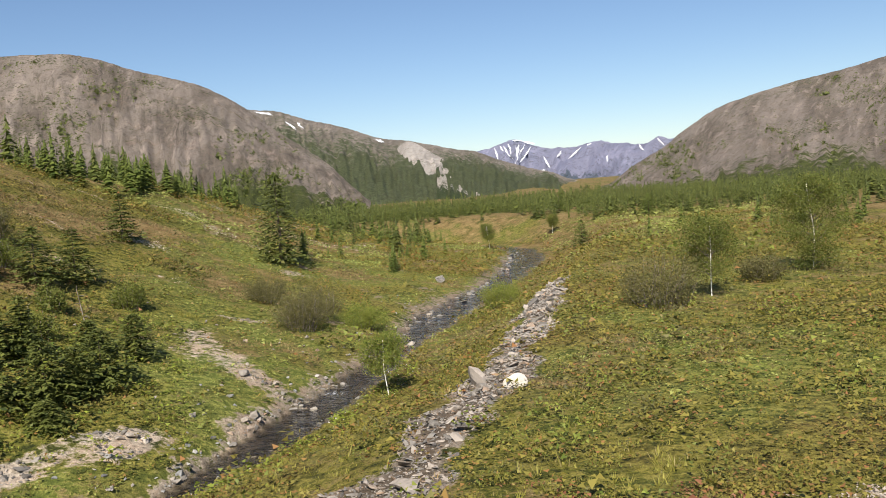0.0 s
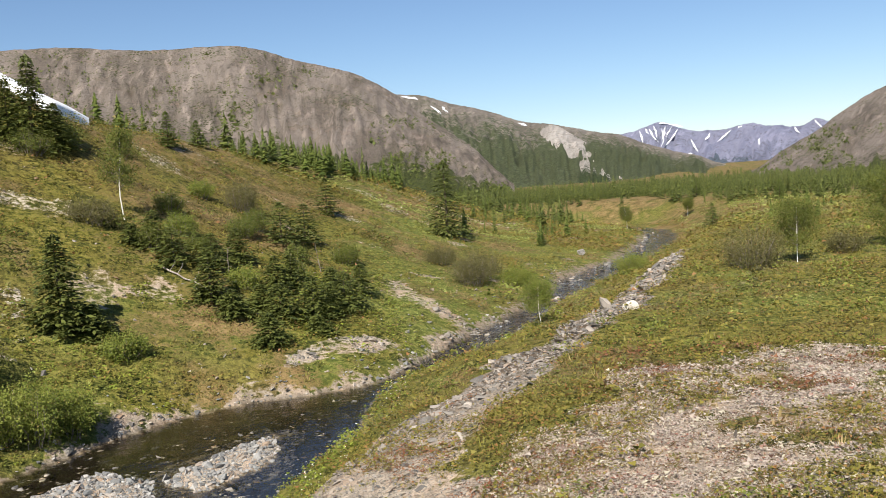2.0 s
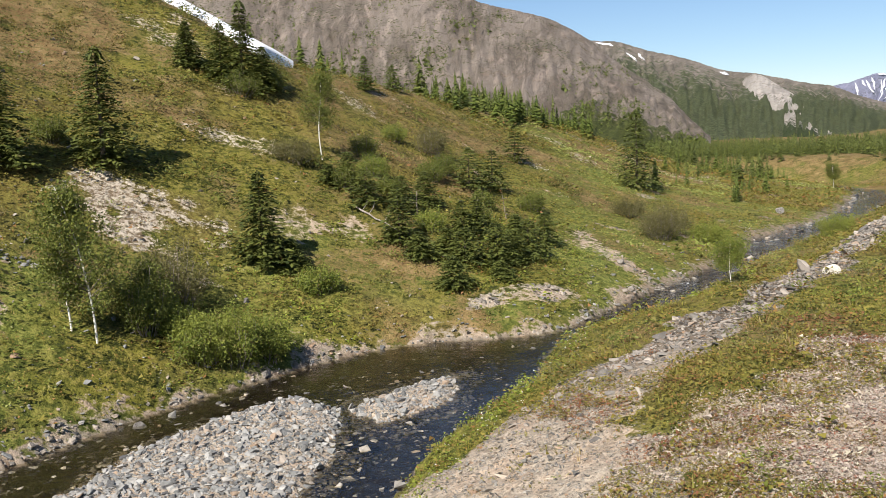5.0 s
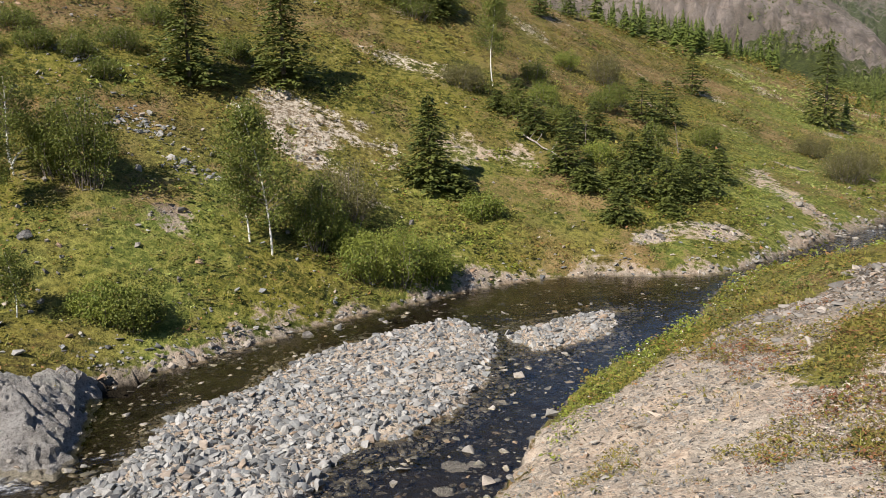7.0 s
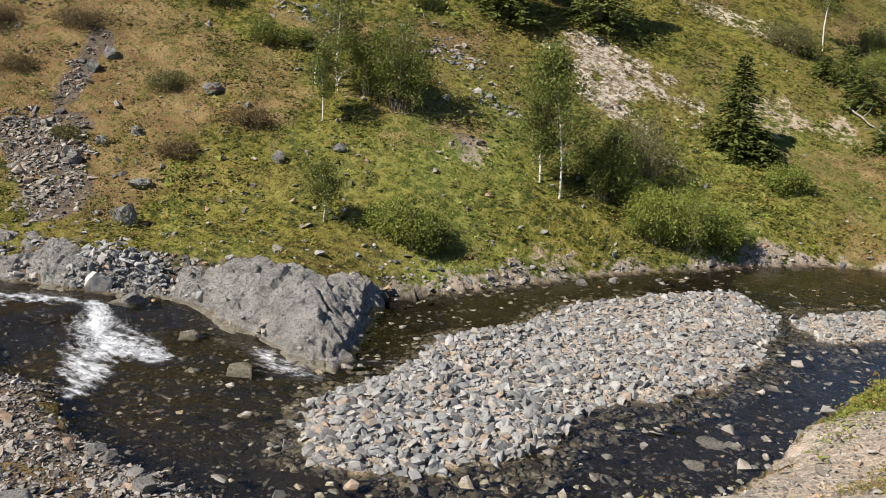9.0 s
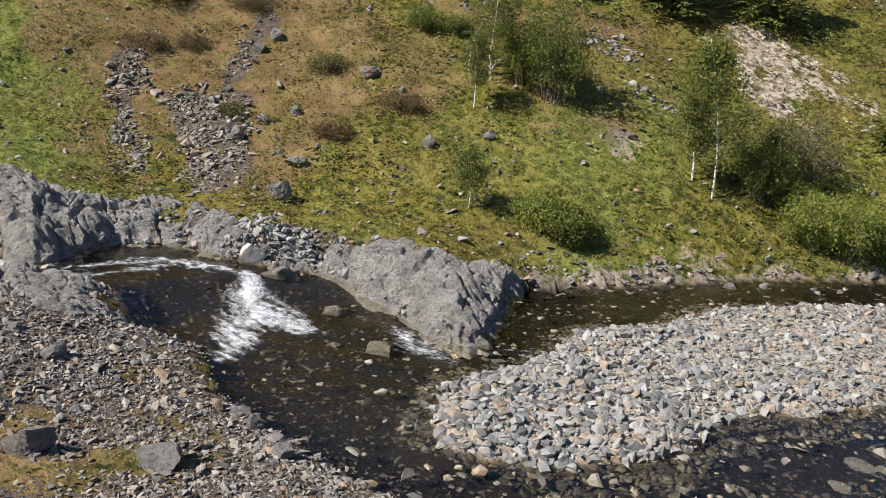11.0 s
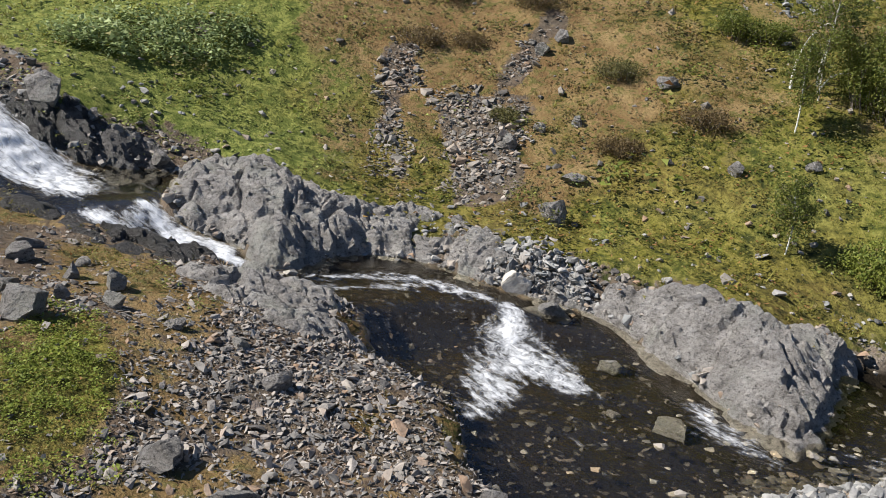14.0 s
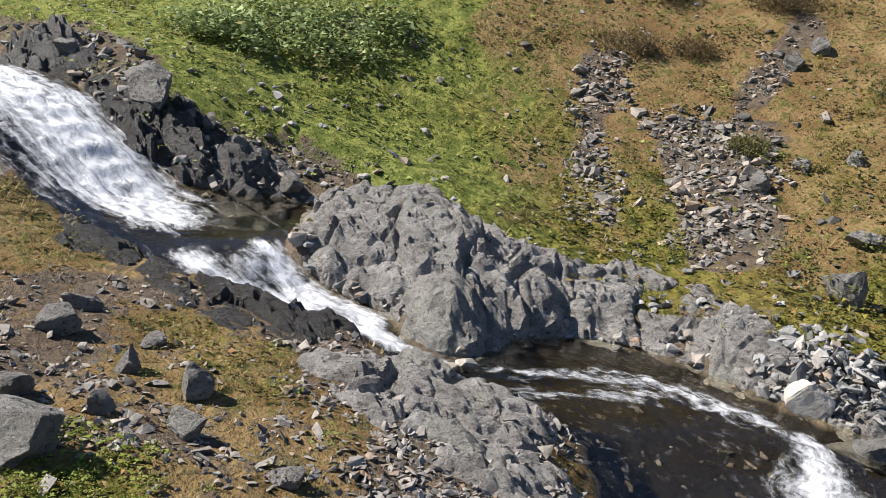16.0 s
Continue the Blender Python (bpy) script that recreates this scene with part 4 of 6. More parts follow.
def conifer_meshes(h, w, seed, levels, droop, spray, leaf, sparse=0.0):
    """Meshes of a tapered trunk and a crown of needle sprays."""
    rng = np.random.default_rng(seed)
    tv, tf = tube([(0, 0, -0.15), (0.01 * h, 0, 0.35 * h), (0, 0.01 * h, 0.98 * h)], [0.022 * h + 0.02, 0.016 * h, 0.004], 7)
    trunk = mesh_of("trunk", tv, tf, BARK, True)
    crown = Soup()
    tri = []
    for k in range(levels):
        f = (k + rng.uniform(0, 0.8)) / levels
        z = h * (0.03 + 0.95 * f)
        reach = w * 0.5 * (1 - f) ** 0.75 * rng.uniform(0.7, 1.2) + 0.04 * w
        n = int(rng.integers(6, 10))
        for b in range(n):
            if rng.random() < sparse:
                continue
            a = b * 2 * math.pi / n + rng.uniform(-0.4, 0.4) + k
            rr = reach * rng.uniform(0.6, 1.12)
            out = np.array([math.cos(a), math.sin(a), 0])
            side = np.array([-out[1], out[0], 0])
            for q in (0.2, 0.38, 0.55, 0.7, 0.85, 1.0):
                base = out * rr * q + np.array([0, 0, z - droop * rr * q ** 1.5 + 0.08 * rr * q])
                for sgn in (-1, 1):
                    d = out * rng.uniform(0.5, 1.0) + side * sgn * rng.uniform(0.4, 1.0) + np.array([0, 0, rng.uniform(-0.55, 0.15)])
                    d /= np.linalg.norm(d)
                    ln = spray * rng.uniform(0.55, 1.1) * (0.45 + 0.55 * (1 - f))
                    wd = np.cross(d, (rng.normal(0, 0.4), rng.normal(0, 0.4), 1.0))
                    wd = wd / np.linalg.norm(wd) * ln * rng.uniform(0.16, 0.28)
                    tri.append([base, base + d * ln * 0.45 + wd, base + d * ln, base + d * ln * 0.4 - wd])
    top = np.array([0, 0, h])
    for a in range(6):
        d = np.array([math.cos(a), math.sin(a), -1.6])
        tri.append([top, top + d * 0.05 * h + (0.02 * h, 0, 0), top + d * 0.09 * h, top + d * 0.05 * h - (0.02 * h, 0, 0)])
    crown.many(np.array(tri), [(0, 1, 2, 3)])
    return trunk, crown.mesh("crown", leaf)


def tree_thing(name, trunk, crown, label, category, group=""):
    ob = tagged(new(name), label, category, group)
    part("trunk", trunk, ob)
    part("crown", crown, ob)
    return ob


def stand(x, y, turn=0, size=1.0, sink=0.05):
    return pose(x, y, float(height(x, y)[0]) - sink, 0, 0, turn) @ Matrix.Diagonal((size, size, size, 1))


rng = np.random.default_rng(5)


def spruces(name, rows, seed, label, group, levels, droop, spray, leaf, sparse=0.0):
    """One tree for each row of x, y, width, height, each grown on its own."""
    for i, (x, y, w, h) in enumerate(rows):
        t, c = conifer_meshes(h, w * 1.15, seed + i, levels, droop, spray * (0.6 + 0.08 * h), leaf, sparse)
        ob = tree_thing(name, t, c, label, "tree", group)
        ob.matrix_world = stand(x, y, 40 * i)


SPRUCES = [(31.2, 73.4, 4.4, 7.0), (-0.5, 37.9, 2.3, 3.9), (0.6, 38.0, 1.5, 1.2), (-2.5, 58.6, 2.3, 3.6), (-1.2, 58.1, 2.6, 5.5), (0.0, 58.2, 2.3, 2.8),
           (-4.6, 59.2, 1.9, 2.9), (-11.0, 40.2, 3.0, 4.75), (-7.3, 42.7, 2.9, 5.3)]
DWARF_SPRUCES = [(4.0, 47.0, 2.1, 2.0), (4.7, 45.3, 2.3, 1.8), (5.8, 41.7, 2.0, 2.6), (6.6, 45.8, 2.2, 1.8), (8.2, 48.0, 1.8, 1.9), (12.0, 53.9, 3.1, 2.6), (14.0, 56.1, 2.6, 2.6), (9.2, 43.6, 1.7, 1.9), (10.1, 44.1, 1.5, 2.3), (8.6, 40.2, 2.5, 1.7), (10.2, 40.5, 2.5, 2.0),
                 (12.2, 42.1, 2.5, 1.9), (14.0, 45.1, 1.9, 1.8), (9.9, 38.7, 1.4, 0.9), (7.5, 37.7, 1.8, 1.5), (6.5, 40.3, 1.6, 1.3), (3.0, 47.2, 1.5, 1.1), (7.9, 41.0, 1.6, 1.3), (12.4, 45.1, 1.5, 1.4), (19.1, 68.9, 2.1, 3.0), (11.2, 41.2, 1.8, 1.6)]
LARCHES = [(8.0, 73.2, 1.7, 2.9), (11.5, 82.1, 1.9, 2.4), (66.6, 80.7, 2.3, 2.9), (96.2, 120.2, 2.6, 3.2), (82.4, 87.0, 2.0, 2.8), (74.4, 153.7, 2.8, 3.8)]
spruces("spruce", SPRUCES, 100, "dark green spruce growing on the heath slope", "spruces on the slope", 40, 0.28, 0.42, SPRUCE)
spruces("dwarf_spruce", DWARF_SPRUCES, 200, "low bushy dark green spruce among shrubs", "dwarf spruces on the slope", 24, 0.12, 0.40, SPRUCE)
spruces("larch", LARCHES, 300, "young light green larch on the open heath", "larches", 28, 0.05, 0.38, LARCH, 0.15)


def leafy(rng, tips, per, spread, size):
    """Small leaf quads in clouds round the tips of twigs."""
    tips = np.asarray(tips)
    c = np.repeat(tips, per, 0) + rng.normal(0, 1, (len(tips) * per, 3)) * spread
    d = rng.normal(0, 1, c.shape)
    d /= np.linalg.norm(d, axis=1)[:, None]
    e = np.cross(d, rng.normal(0, 1, c.shape))
    e /= np.linalg.norm(e, axis=1)[:, None]
    ln = size * rng.uniform(0.6, 1.3, (len(c), 1))
    return np.stack([c - d * ln, c + e * ln * 1.0, c + d * ln], 1)


def birch(x, y, w, h, seed, label, leaf=None, bark=None, clear=0.3, group="birches", dense=1.0):
    rng = np.random.default_rng(seed)
    lean = rng.normal(0, 0.05, 2) * h
    stem = [np.array([lean[0] * q * q + 0.02 * h * math.sin(6 * q + seed), lean[1] * q * q, -0.1 + (h + 0.1) * 0.96 * q]) for q in np.linspace(0, 1, 8)]
    rad = [0.006 * h + 0.010 - 0.0045 * h * q for q in np.linspace(0, 1, 8)]
    ob = tagged(new("birch"), label, "tree", group)
    tv, tf = tube(stem, rad, 7)
    stem_ob = part("trunk", mesh_of("trunk", tv, tf, bark or BIRCH_BARK, True), ob)
    limbs, tips = Soup(), []
    for k in range(int(26 + 6 * h)):
        q = rng.uniform(clear, 0.99)
        base = np.array([np.interp(q, np.linspace(0, 1, 8), [p[j] for p in stem]) for j in range(3)])
        a = rng.uniform(0, 2 * math.pi)
        shape = math.sin(math.pi * min(1, (q - clear) / (1 - clear) * 0.8 + 0.2)) ** 0.7
        ln = w * 0.5 * shape * rng.uniform(0.5, 1.15) + 0.08
        end = base + np.array([math.cos(a) * ln, math.sin(a) * ln, ln * rng.uniform(0.2, 0.9)])
        mid = (base + end) / 2 + (0, 0, 0.08 * ln)
        limbs.add(*tube([base, mid, end], [0.010 + 0.003 * h * (1 - q), 0.008, 0.003], 4))
        for t in (0.45, 0.7, 0.88, 1.0):
            tips.append(base + (end - base) * t + rng.normal(0, 0.04, 3))
    part("branchwork", limbs.mesh("branchwork", TWIG, True), stem_ob)
    crown = Soup()
    crown.many(leafy(rng, tips, int((15 + 7 * w) * dense), 0.055 * w + 0.05, 0.026 + 0.0045 * h), [(0, 1, 2)])
    part("crown", crown.mesh("crown", leaf or BIRCH_LEAF), ob)
    ob.matrix_world = stand(x, y, 77 * seed % 360)
    return ob


BIRCHES = [(21.7, 39.8, 1.7, 2.3, 0.45), (2.9, 50.6, 1.8, 4.8, 0.35), (-5.8, 29.9, 2.3, 5.3, 0.14), (-6.7, 30.2, 1.7, 4.5, 0.16), (-14.3, 29.9, 1.7, 3.6, 0.3), (-14.1, 28.3, 1.0, 2.6, 0.35),
           (35.3, 36.2, 2.7, 3.2, 0.3), (44.3, 37.8, 3.6, 4.4, 0.05), (67.9, 99.3, 1.7, 2.9, 0.4), (80.9, 103.2, 1.6, 2.4, 0.4), (-11.8, 24.0, 0.9, 2.0, 0.2)]
for i, (x, y, w, h, clear) in enumerate(BIRCHES):
    birch(x, y, w, h, 11 + i, "slender white-barked birch with small green leaves", clear=clear, dense=2.4 if x > 20 else 1.2, leaf=WILLOW_LEAF if i == 0 else BIRCH_LEAF)


def bush(name, x, y, w, h, seed, leaf, label, group, dense=1.0, size=0.068):
    rng = np.random.default_rng(seed)
    ob = tagged(new(name), label, "bush", group)
    stems, tips = Soup(), []
    for k in range(int(22 + 12 * w)):
        a, q = rng.uniform(0, 2 * math.pi), math.sqrt(rng.uniform(0.02, 1))
        foot = np.array([math.cos(a), math.sin(a), 0]) * w * 0.22 * q
        end = np.array([math.cos(a) * w * 0.48 * q, math.sin(a) * w * 0.48 * q, h * rng.uniform(0.65, 1.05) * math.sqrt(max(0.15, 1 - 0.75 * q * q))])
        mid = (foot + end) / 2 + rng.normal(0, 0.06 * w, 3) * (1, 1, 0.4)
        stems.add(*tube([foot - (0, 0, 0.15), mid, end], [0.014, 0.011, 0.004], 4))
        for t in (0.4, 0.55, 0.7, 0.85, 1.0):
            p = foot + (mid - foot) * min(1, 2 * t) if t < 0.5 else mid + (end - mid) * (2 * t - 1)
            tips.append(p + rng.normal(0, 0.05 * w, 3))
    wood_ob = part("branchwork", stems.mesh("branchwork", TWIG, True), ob)
    crown = Soup()
    crown.many(leafy(rng, tips, int(30 * dense), 0.045 * w + 0.035, size * 0.62), [(0, 1, 2)])
    part("foliage", crown.mesh("foliage", leaf), wood_ob)
    ob.matrix_world = stand(x, y, seed * 31 % 360)
    return ob


GREEN_BUSHES = [(-2.6, 30.6, 2.1, 1.5), (-1.5, 31.0, 2.4, 1.9), (-0.5, 31.6, 2.0, 1.4), (-3.3, 31.3, 1.6, 1.2), (27.8, 53.7, 2.6, 1.1), (-9.8, 24.9, 1.9, 0.8), (1.6, 36.5, 1.9, 0.9), (38.2, 55.4, 2.8, 1.6)]
OLIVE_BUSHES = [(-3.7, 33.4, 2.8, 2.5), (32.4, 36.2, 3.6, 2.3), (23.7, 52.4, 3.0, 2.2), (25.6, 54.4, 2.8, 2.0), (24.4, 58.8, 2.4, 1.4), (1.2, 49.0, 2.6, 1.3), (10.8, 59.8, 2.6, 2.2), (39.8, 37.2, 2.3, 1.25)]
DARK_BUSHES = [(-13.1, 30.6, 2.1, 2.8), (-12.0, 30.4, 2.3, 3.2), (-4.5, 31.2, 2.0, 2.4), (-8.9, 24.9, 1.7, 1.0)]
HEATHER_BUSHES = [(-25.6, 24.2, 1.9, 0.4), (-24.4, 25.4, 1.4, 0.35), (-21.0, 23.6, 0.9, 0.35), (-17.4, 24.6, 1.4, 0.4), (-16.2, 27.0, 1.6, 0.45), (-19.6, 27.4, 1.7, 0.45), (-26.8, 26.5, 2.0, 0.5), (-24.2, 28.4, 2.2, 0.5)]
for i, (x, y, w, h) in enumerate(HEATHER_BUSHES):
    bush("heather_bush", x, y, w, h * 0.7, 520 + i, BROWN_LEAF if i % 3 != 2 else OLIVE_LEAF, "low brownish heather bush on the dry slope", "heather bushes", 0.9, 0.05)
for i, (x, y, w, h) in enumerate(GREEN_BUSHES):
    bush("willow_bush", x, y, w, h, 400 + i, WILLOW_LEAF, "bright green willow bush near the stream", "willow bushes", 1.7)
for i, (x, y, w, h) in enumerate(OLIVE_BUSHES):
    bush("willow_bush", x, y, w, h, 430 + i, OLIVE_LEAF, "brownish olive willow bush with bare stems showing", "willow bushes", 1.0)
CLUSTER_BUSHES = [(5.6, 50.1, 1.9, 1.2), (9.5, 53.5, 2.0, 1.2), (10.7, 55.3, 1.8, 1.2), (7.7, 43.7, 1.8, 1.0), (6.1, 47.4, 1.5, 1.1), (11.9, 50.4, 1.3, 1.1), (8.3, 60.1, 1.9, 1.1), (15.6, 52.9, 1.7, 1.2), (11.0, 46.5, 1.6, 1.1)]
for i, (x, y, w, h) in enumerate(CLUSTER_BUSHES):
    bush("alder_bush", x, y, w, h, 480 + i, BIRCH_LEAF if i % 3 else WILLOW_LEAF, "green alder bush among the dwarf spruces", "alder bushes", 1.0)
LOW_BUSHES = [(-15.1, 38.4, 1.6, 1.0), (-14.1, 40.6, 2.0, 1.0), (-13.9, 45.3, 1.9, 1.1), (-13.9, 37.9, 1.4, 0.8), (-1.4, 57.1, 2.6, 1.4), (0.3, 59.1, 2.5, 1.3), (-9.7, 43.6, 1.6, 1.1), (-21.1, 32.5, 2.4, 0.8), (-17.9, 31.1, 1.6, 0.8), (5.5, 53.4, 2.0, 1.4), (3.9, 46.7, 1.5, 1.4), (-18.4, 36.9, 2.0, 0.9), (-16.7, 38.0, 1.7, 0.8), (-20.6, 37.6, 2.6, 1.3), (-18.1, 39.4, 2.0, 0.8), (-17.0, 31.6, 1.6, 0.5), (-19.4, 34.6, 1.8, 0.7), (-22.2, 35.2, 2.4, 0.9), (-20.8, 40.2, 2.4, 1.1)]
for i, (x, y, w, h) in enumerate(LOW_BUSHES):
    bush("juniper_bush", x, y, w, h, 700 + i, BIRCH_LEAF, "low dark green juniper bush on the hillside", "juniper bushes", 0.9, 0.06)
for i, (x, y, w, h) in enumerate(DARK_BUSHES):
    bush("alder_bush", x, y, w, h, 460 + i, BIRCH_LEAF, "dense dark green alder bush on the slope", "alder bushes", 2.0)

# ---- the woods behind ----


def wood(name, count, r0, r1, az0, az1, h0, h1, seed, leaf, label, keep=lambda L: L["r"] > 0, sprays=64):
    """Conifers too many and too far to be told apart, as one mesh."""
    rng = np.random.default_rng(seed)
    az = rng.uniform(az0, az1, count)
    r = np.sqrt(rng.uniform(r0 * r0, r1 * r1, count))
    x, y = -np.sin(np.radians(az)) * r, np.cos(np.radians(az)) * r
    L = lay(x, y)
    ok = keep(L) & (fbm(x, y, 30, 2, seed) > -0.35)
    x, y, z = x[ok], y[ok], L["z"][ok]
    out = Soup()
    shapes = []
    for k in range(6):
        tri = []
        for b in range(sprays):
            f = ((b + rng.uniform(0, 1)) / sprays) ** 1.15
            a = b * 2.4 + rng.uniform(-0.5, 0.5)
            rr = (0.19 * (1 - f) ** 0.9 + 0.012) * rng.uniform(0.6, 1.15)
            out_way, side = np.array([math.cos(a), math.sin(a), 0]), np.array([-math.sin(a), math.cos(a), 0])
            tip = out_way * rr + np.array([0, 0, 0.05 + 0.93 * f - rng.uniform(0.02, 0.07)])
            wide = rr * rng.uniform(0.25, 0.5) + 0.006
            tri.append([(0, 0, 0.05 + 0.95 * f + 0.02), tip + side * wide, tip - side * wide + (0, 0, rng.uniform(-0.02, 0.02))])
        tri.append([(-0.014, 0, -0.05), (0.014, 0, -0.05), (0, 0, 1.0)])
        tri.append([(0, -0.014, -0.05), (0, 0.014, -0.05), (0, 0, 1.0)])
        shapes.append(np.array(tri))
    for k in range(6):
        i = np.arange(k, len(x), 6)
        h = rng.uniform(h0, h1, len(i)) * rng.uniform(0.7, 1.1, len(i))
        v = shapes[k][None] * h[:, None, None, None] * np.concatenate([np.repeat(rng.uniform(0.7, 1.5, (len(i), 1)), 2, 1), np.ones((len(i), 1))], 1)[:, None, None, :]
        v = v + np.stack([x[i], y[i], z[i] - 0.2], 1)[:, None, None, :]
        out.many(v.reshape(-1, 3, 3), [(0, 1, 2)])
    return tagged(new(name, out.mesh(name, leaf)), label, "forest", kind="stuff")


def behind(L):
    return (L["df"] > 34) & L["far_side"] & (L["r"] > 92)


def valley(L):
    """The valley floor behind the forest's edge, clear of the stream."""
    edge = np.interp(L["az"], [-62, -47, -44, -41, -37.5, -35, -33, -30, -25], [108, 112, 114, 118, 122, 116, 106, 100, 96])
    return (L["r"] > edge + 14 * fbm(L["x"], L["y"], 22, 2, 5)) & (L["df"] > 5) & (L["dn"] > 9)


wood("larch_wood", 1300, 92, 330, -36, 2, 1.8, 5.0, 71, WOOD_LEAF, "mixed larch and spruce forest behind the heath", behind, 80)
wood("edge_wood", 620, 84, 150, -30, 2, 1.6, 4.4, 77, LARCH, "young larches and spruces along the brow of the heath", lambda L: (L["df"] > 30) & L["far_side"] & (fbm(L["x"], L["y"], 12, 2, 6) > -0.15), 120)
wood("spruce_wood", 800, 92, 330, -36, 2, 1.8, 4.8, 72, SPRUCE, "dark spruces standing in the forest", behind, 80)
wood("near_valley_wood", 1500, 104, 215, -62, -23, 1.8, 3.7, 75, WOOD_LEAF, "young larches along the forest's edge in the valley", valley, 70)
wood("near_valley_spruces", 800, 104, 215, -62, -23, 1.8, 3.7, 76, SPRUCE, "young spruces along the forest's edge in the valley", valley, 70)
wood("outlying_larches", 190, 84, 140, -62, -24, 1.2, 2.8, 78, LARCH, "single young larches standing out on the heath", lambda L: (L["dn"] > 9) & (L["df"] > 6), 110)
wood("valley_wood", 2400, 180, 430, -64, -20, 3, 5.2, 73, WOOD_LEAF, "larch forest filling the valley floor", lambda L: (L["df"] > 12) & (L["dn"] > 25), 40)
wood("valley_spruce_wood", 1400, 180, 430, -64, -20, 3, 5, 74, SPRUCE, "dark spruces in the valley forest", lambda L: (L["df"] > 12) & (L["dn"] > 25), 40)


def mountain_scrub(surf, count, seed, label, low, high, lean):
    """Far scrub and dwarf trees in drifts on a mountainside, as one mesh; lean makes the drifts run slantwise."""
    rng = np.random.default_rng(seed)
    az, v, x, y, z = surf
    top = int(np.searchsorted(v, 0.97))
    i, j = rng.uniform(0, len(az) - 2, count), rng.uniform(0.02, 1, count) ** 1.2 * (top - 2)
    i0, j0 = i.astype(int), j.astype(int)
    fi, fj = i - i0, j - j0

    def at(g):
        return (g[i0, j0] * (1 - fi) + g[i0 + 1, j0] * fi) * (1 - fj) + (g[i0, j0 + 1] * (1 - fi) + g[i0 + 1, j0 + 1] * fi) * fj

    up = j / top
    a = np.interp(i, np.arange(len(az)), az)
    drift = fbm(a * 1.6 + lean * up, up * 5, 4.0, 4, seed) + 0.35 * fbm(a * 9, up * 30, 4.0, 2, seed + 1)
    drift = drift + 0.28 * step01(-14, -18, a) * step01(-27, -22, a) * (0.4 + 1.4 * fbm(a * 2 + 7 * up, up * 2, 3.0, 2, seed + 4))
    ok = drift > 0.02 + 0.25 * up + rng.uniform(-0.15, 0.15, count)
    c = np.stack([at(x), at(y), at(z)], 1)[ok]
    n, k = len(c), 9
    h = rng.uniform(low, high, n) * rng.lognormal(0, 0.3, n)
    q = rng.uniform(0, 1, (n, k, 1))
    d = rng.normal(0, 1, (n, k, 3)) * (1, 1, 0.6)
    d /= np.linalg.norm(d, axis=2, keepdims=True)
    e = np.cross(d, rng.normal(0, 1, (n, k, 3)))
    e /= np.linalg.norm(e, axis=2, keepdims=True)
    mid = c[:, None] + np.concatenate([rng.normal(0, 0.22, (n, k, 2)) * (1.1 - q), q], 2) * h[:, None, None]
    ln = 0.34 * h[:, None, None] * (1.15 - q)
    leaves = np.stack([mid - d * ln, mid + e * ln * 1.2, mid + d * ln], 2).reshape(-1, 3, 3)
    out = Soup()
    out.many(leaves, [(0, 1, 2)])
    return tagged(new("mountain_scrub", out.mesh("mountain_scrub", WOOD_LEAF)), label, "bushes", kind="stuff")


mountain_scrub(left_surf, 15000, 91, "dark green scrub in drifts on the scree slope", 0.6, 1.9, 14)
mountain_scrub(right_surf, 12000, 92, "low green scrub dotted over the scree slope", 0.7, 1.8, -8)

# ---- stones ----


def hull_stone(seed, flat, corners=13):
    """An angular stone of unit size: the hull of a few scattered points."""
    rng = np.random.default_rng(seed)
    bm = bmesh.new()
    for k in range(corners):
        p = rng.normal(0, 1, 3)
        p = p / np.linalg.norm(p) * rng.uniform(0.75, 1.0)
        bm.verts.new((p[0] * 0.55, p[1] * rng.uniform(0.36, 0.44), p[2] * flat))
    res = bmesh.ops.convex_hull(bm, input=bm.verts)
    bmesh.ops.delete(bm, geom=[g for g in set(res["geom_interior"] + res["geom_unused"]) if isinstance(g, bmesh.types.BMVert)], context="VERTS")
    bm.verts.index_update()
    v = np.array([w.co[:] for w in bm.verts])
    f = [tuple(w.index for w in g.verts) for g in bm.faces]
    bm.free()
    return v, f


CHIP_SHAPES = [hull_stone(50 + s, fl, 8) for s, fl in zip(range(12), [0.07, 0.10, 0.13, 0.17, 0.21, 0.26] * 2)]
STONE_SHAPES = [hull_stone(s, fl) for s, fl in zip(range(14), [0.10, 0.14, 0.17, 0.20, 0.23, 0.27, 0.32] * 2)]


def turned(n, rng, tilt):
    """n random turns, mostly about the upright axis."""
    a, b, c = rng.uniform(0, 2 * math.pi, n), rng.normal(0, tilt, n), rng.normal(0, tilt, n)
    ca, sa, cb, sb, cc, sc = np.cos(a), np.sin(a), np.cos(b), np.sin(b), np.cos(c), np.sin(c)
    rz, rx, ry = np.zeros((n, 3, 3)), np.zeros((n, 3, 3)), np.zeros((n, 3, 3))
    rz[:, 0, 0], rz[:, 0, 1], rz[:, 1, 0], rz[:, 1, 1], rz[:, 2, 2] = ca, -sa, sa, ca, 1
    rx[:, 1, 1], rx[:, 1, 2], rx[:, 2, 1], rx[:, 2, 2], rx[:, 0, 0] = cb, -sb, sb, cb, 1
    ry[:, 0, 0], ry[:, 0, 2], ry[:, 2, 0], ry[:, 2, 2], ry[:, 1, 1] = cc, sc, -sc, cc, 1
    return rx @ ry @ rz


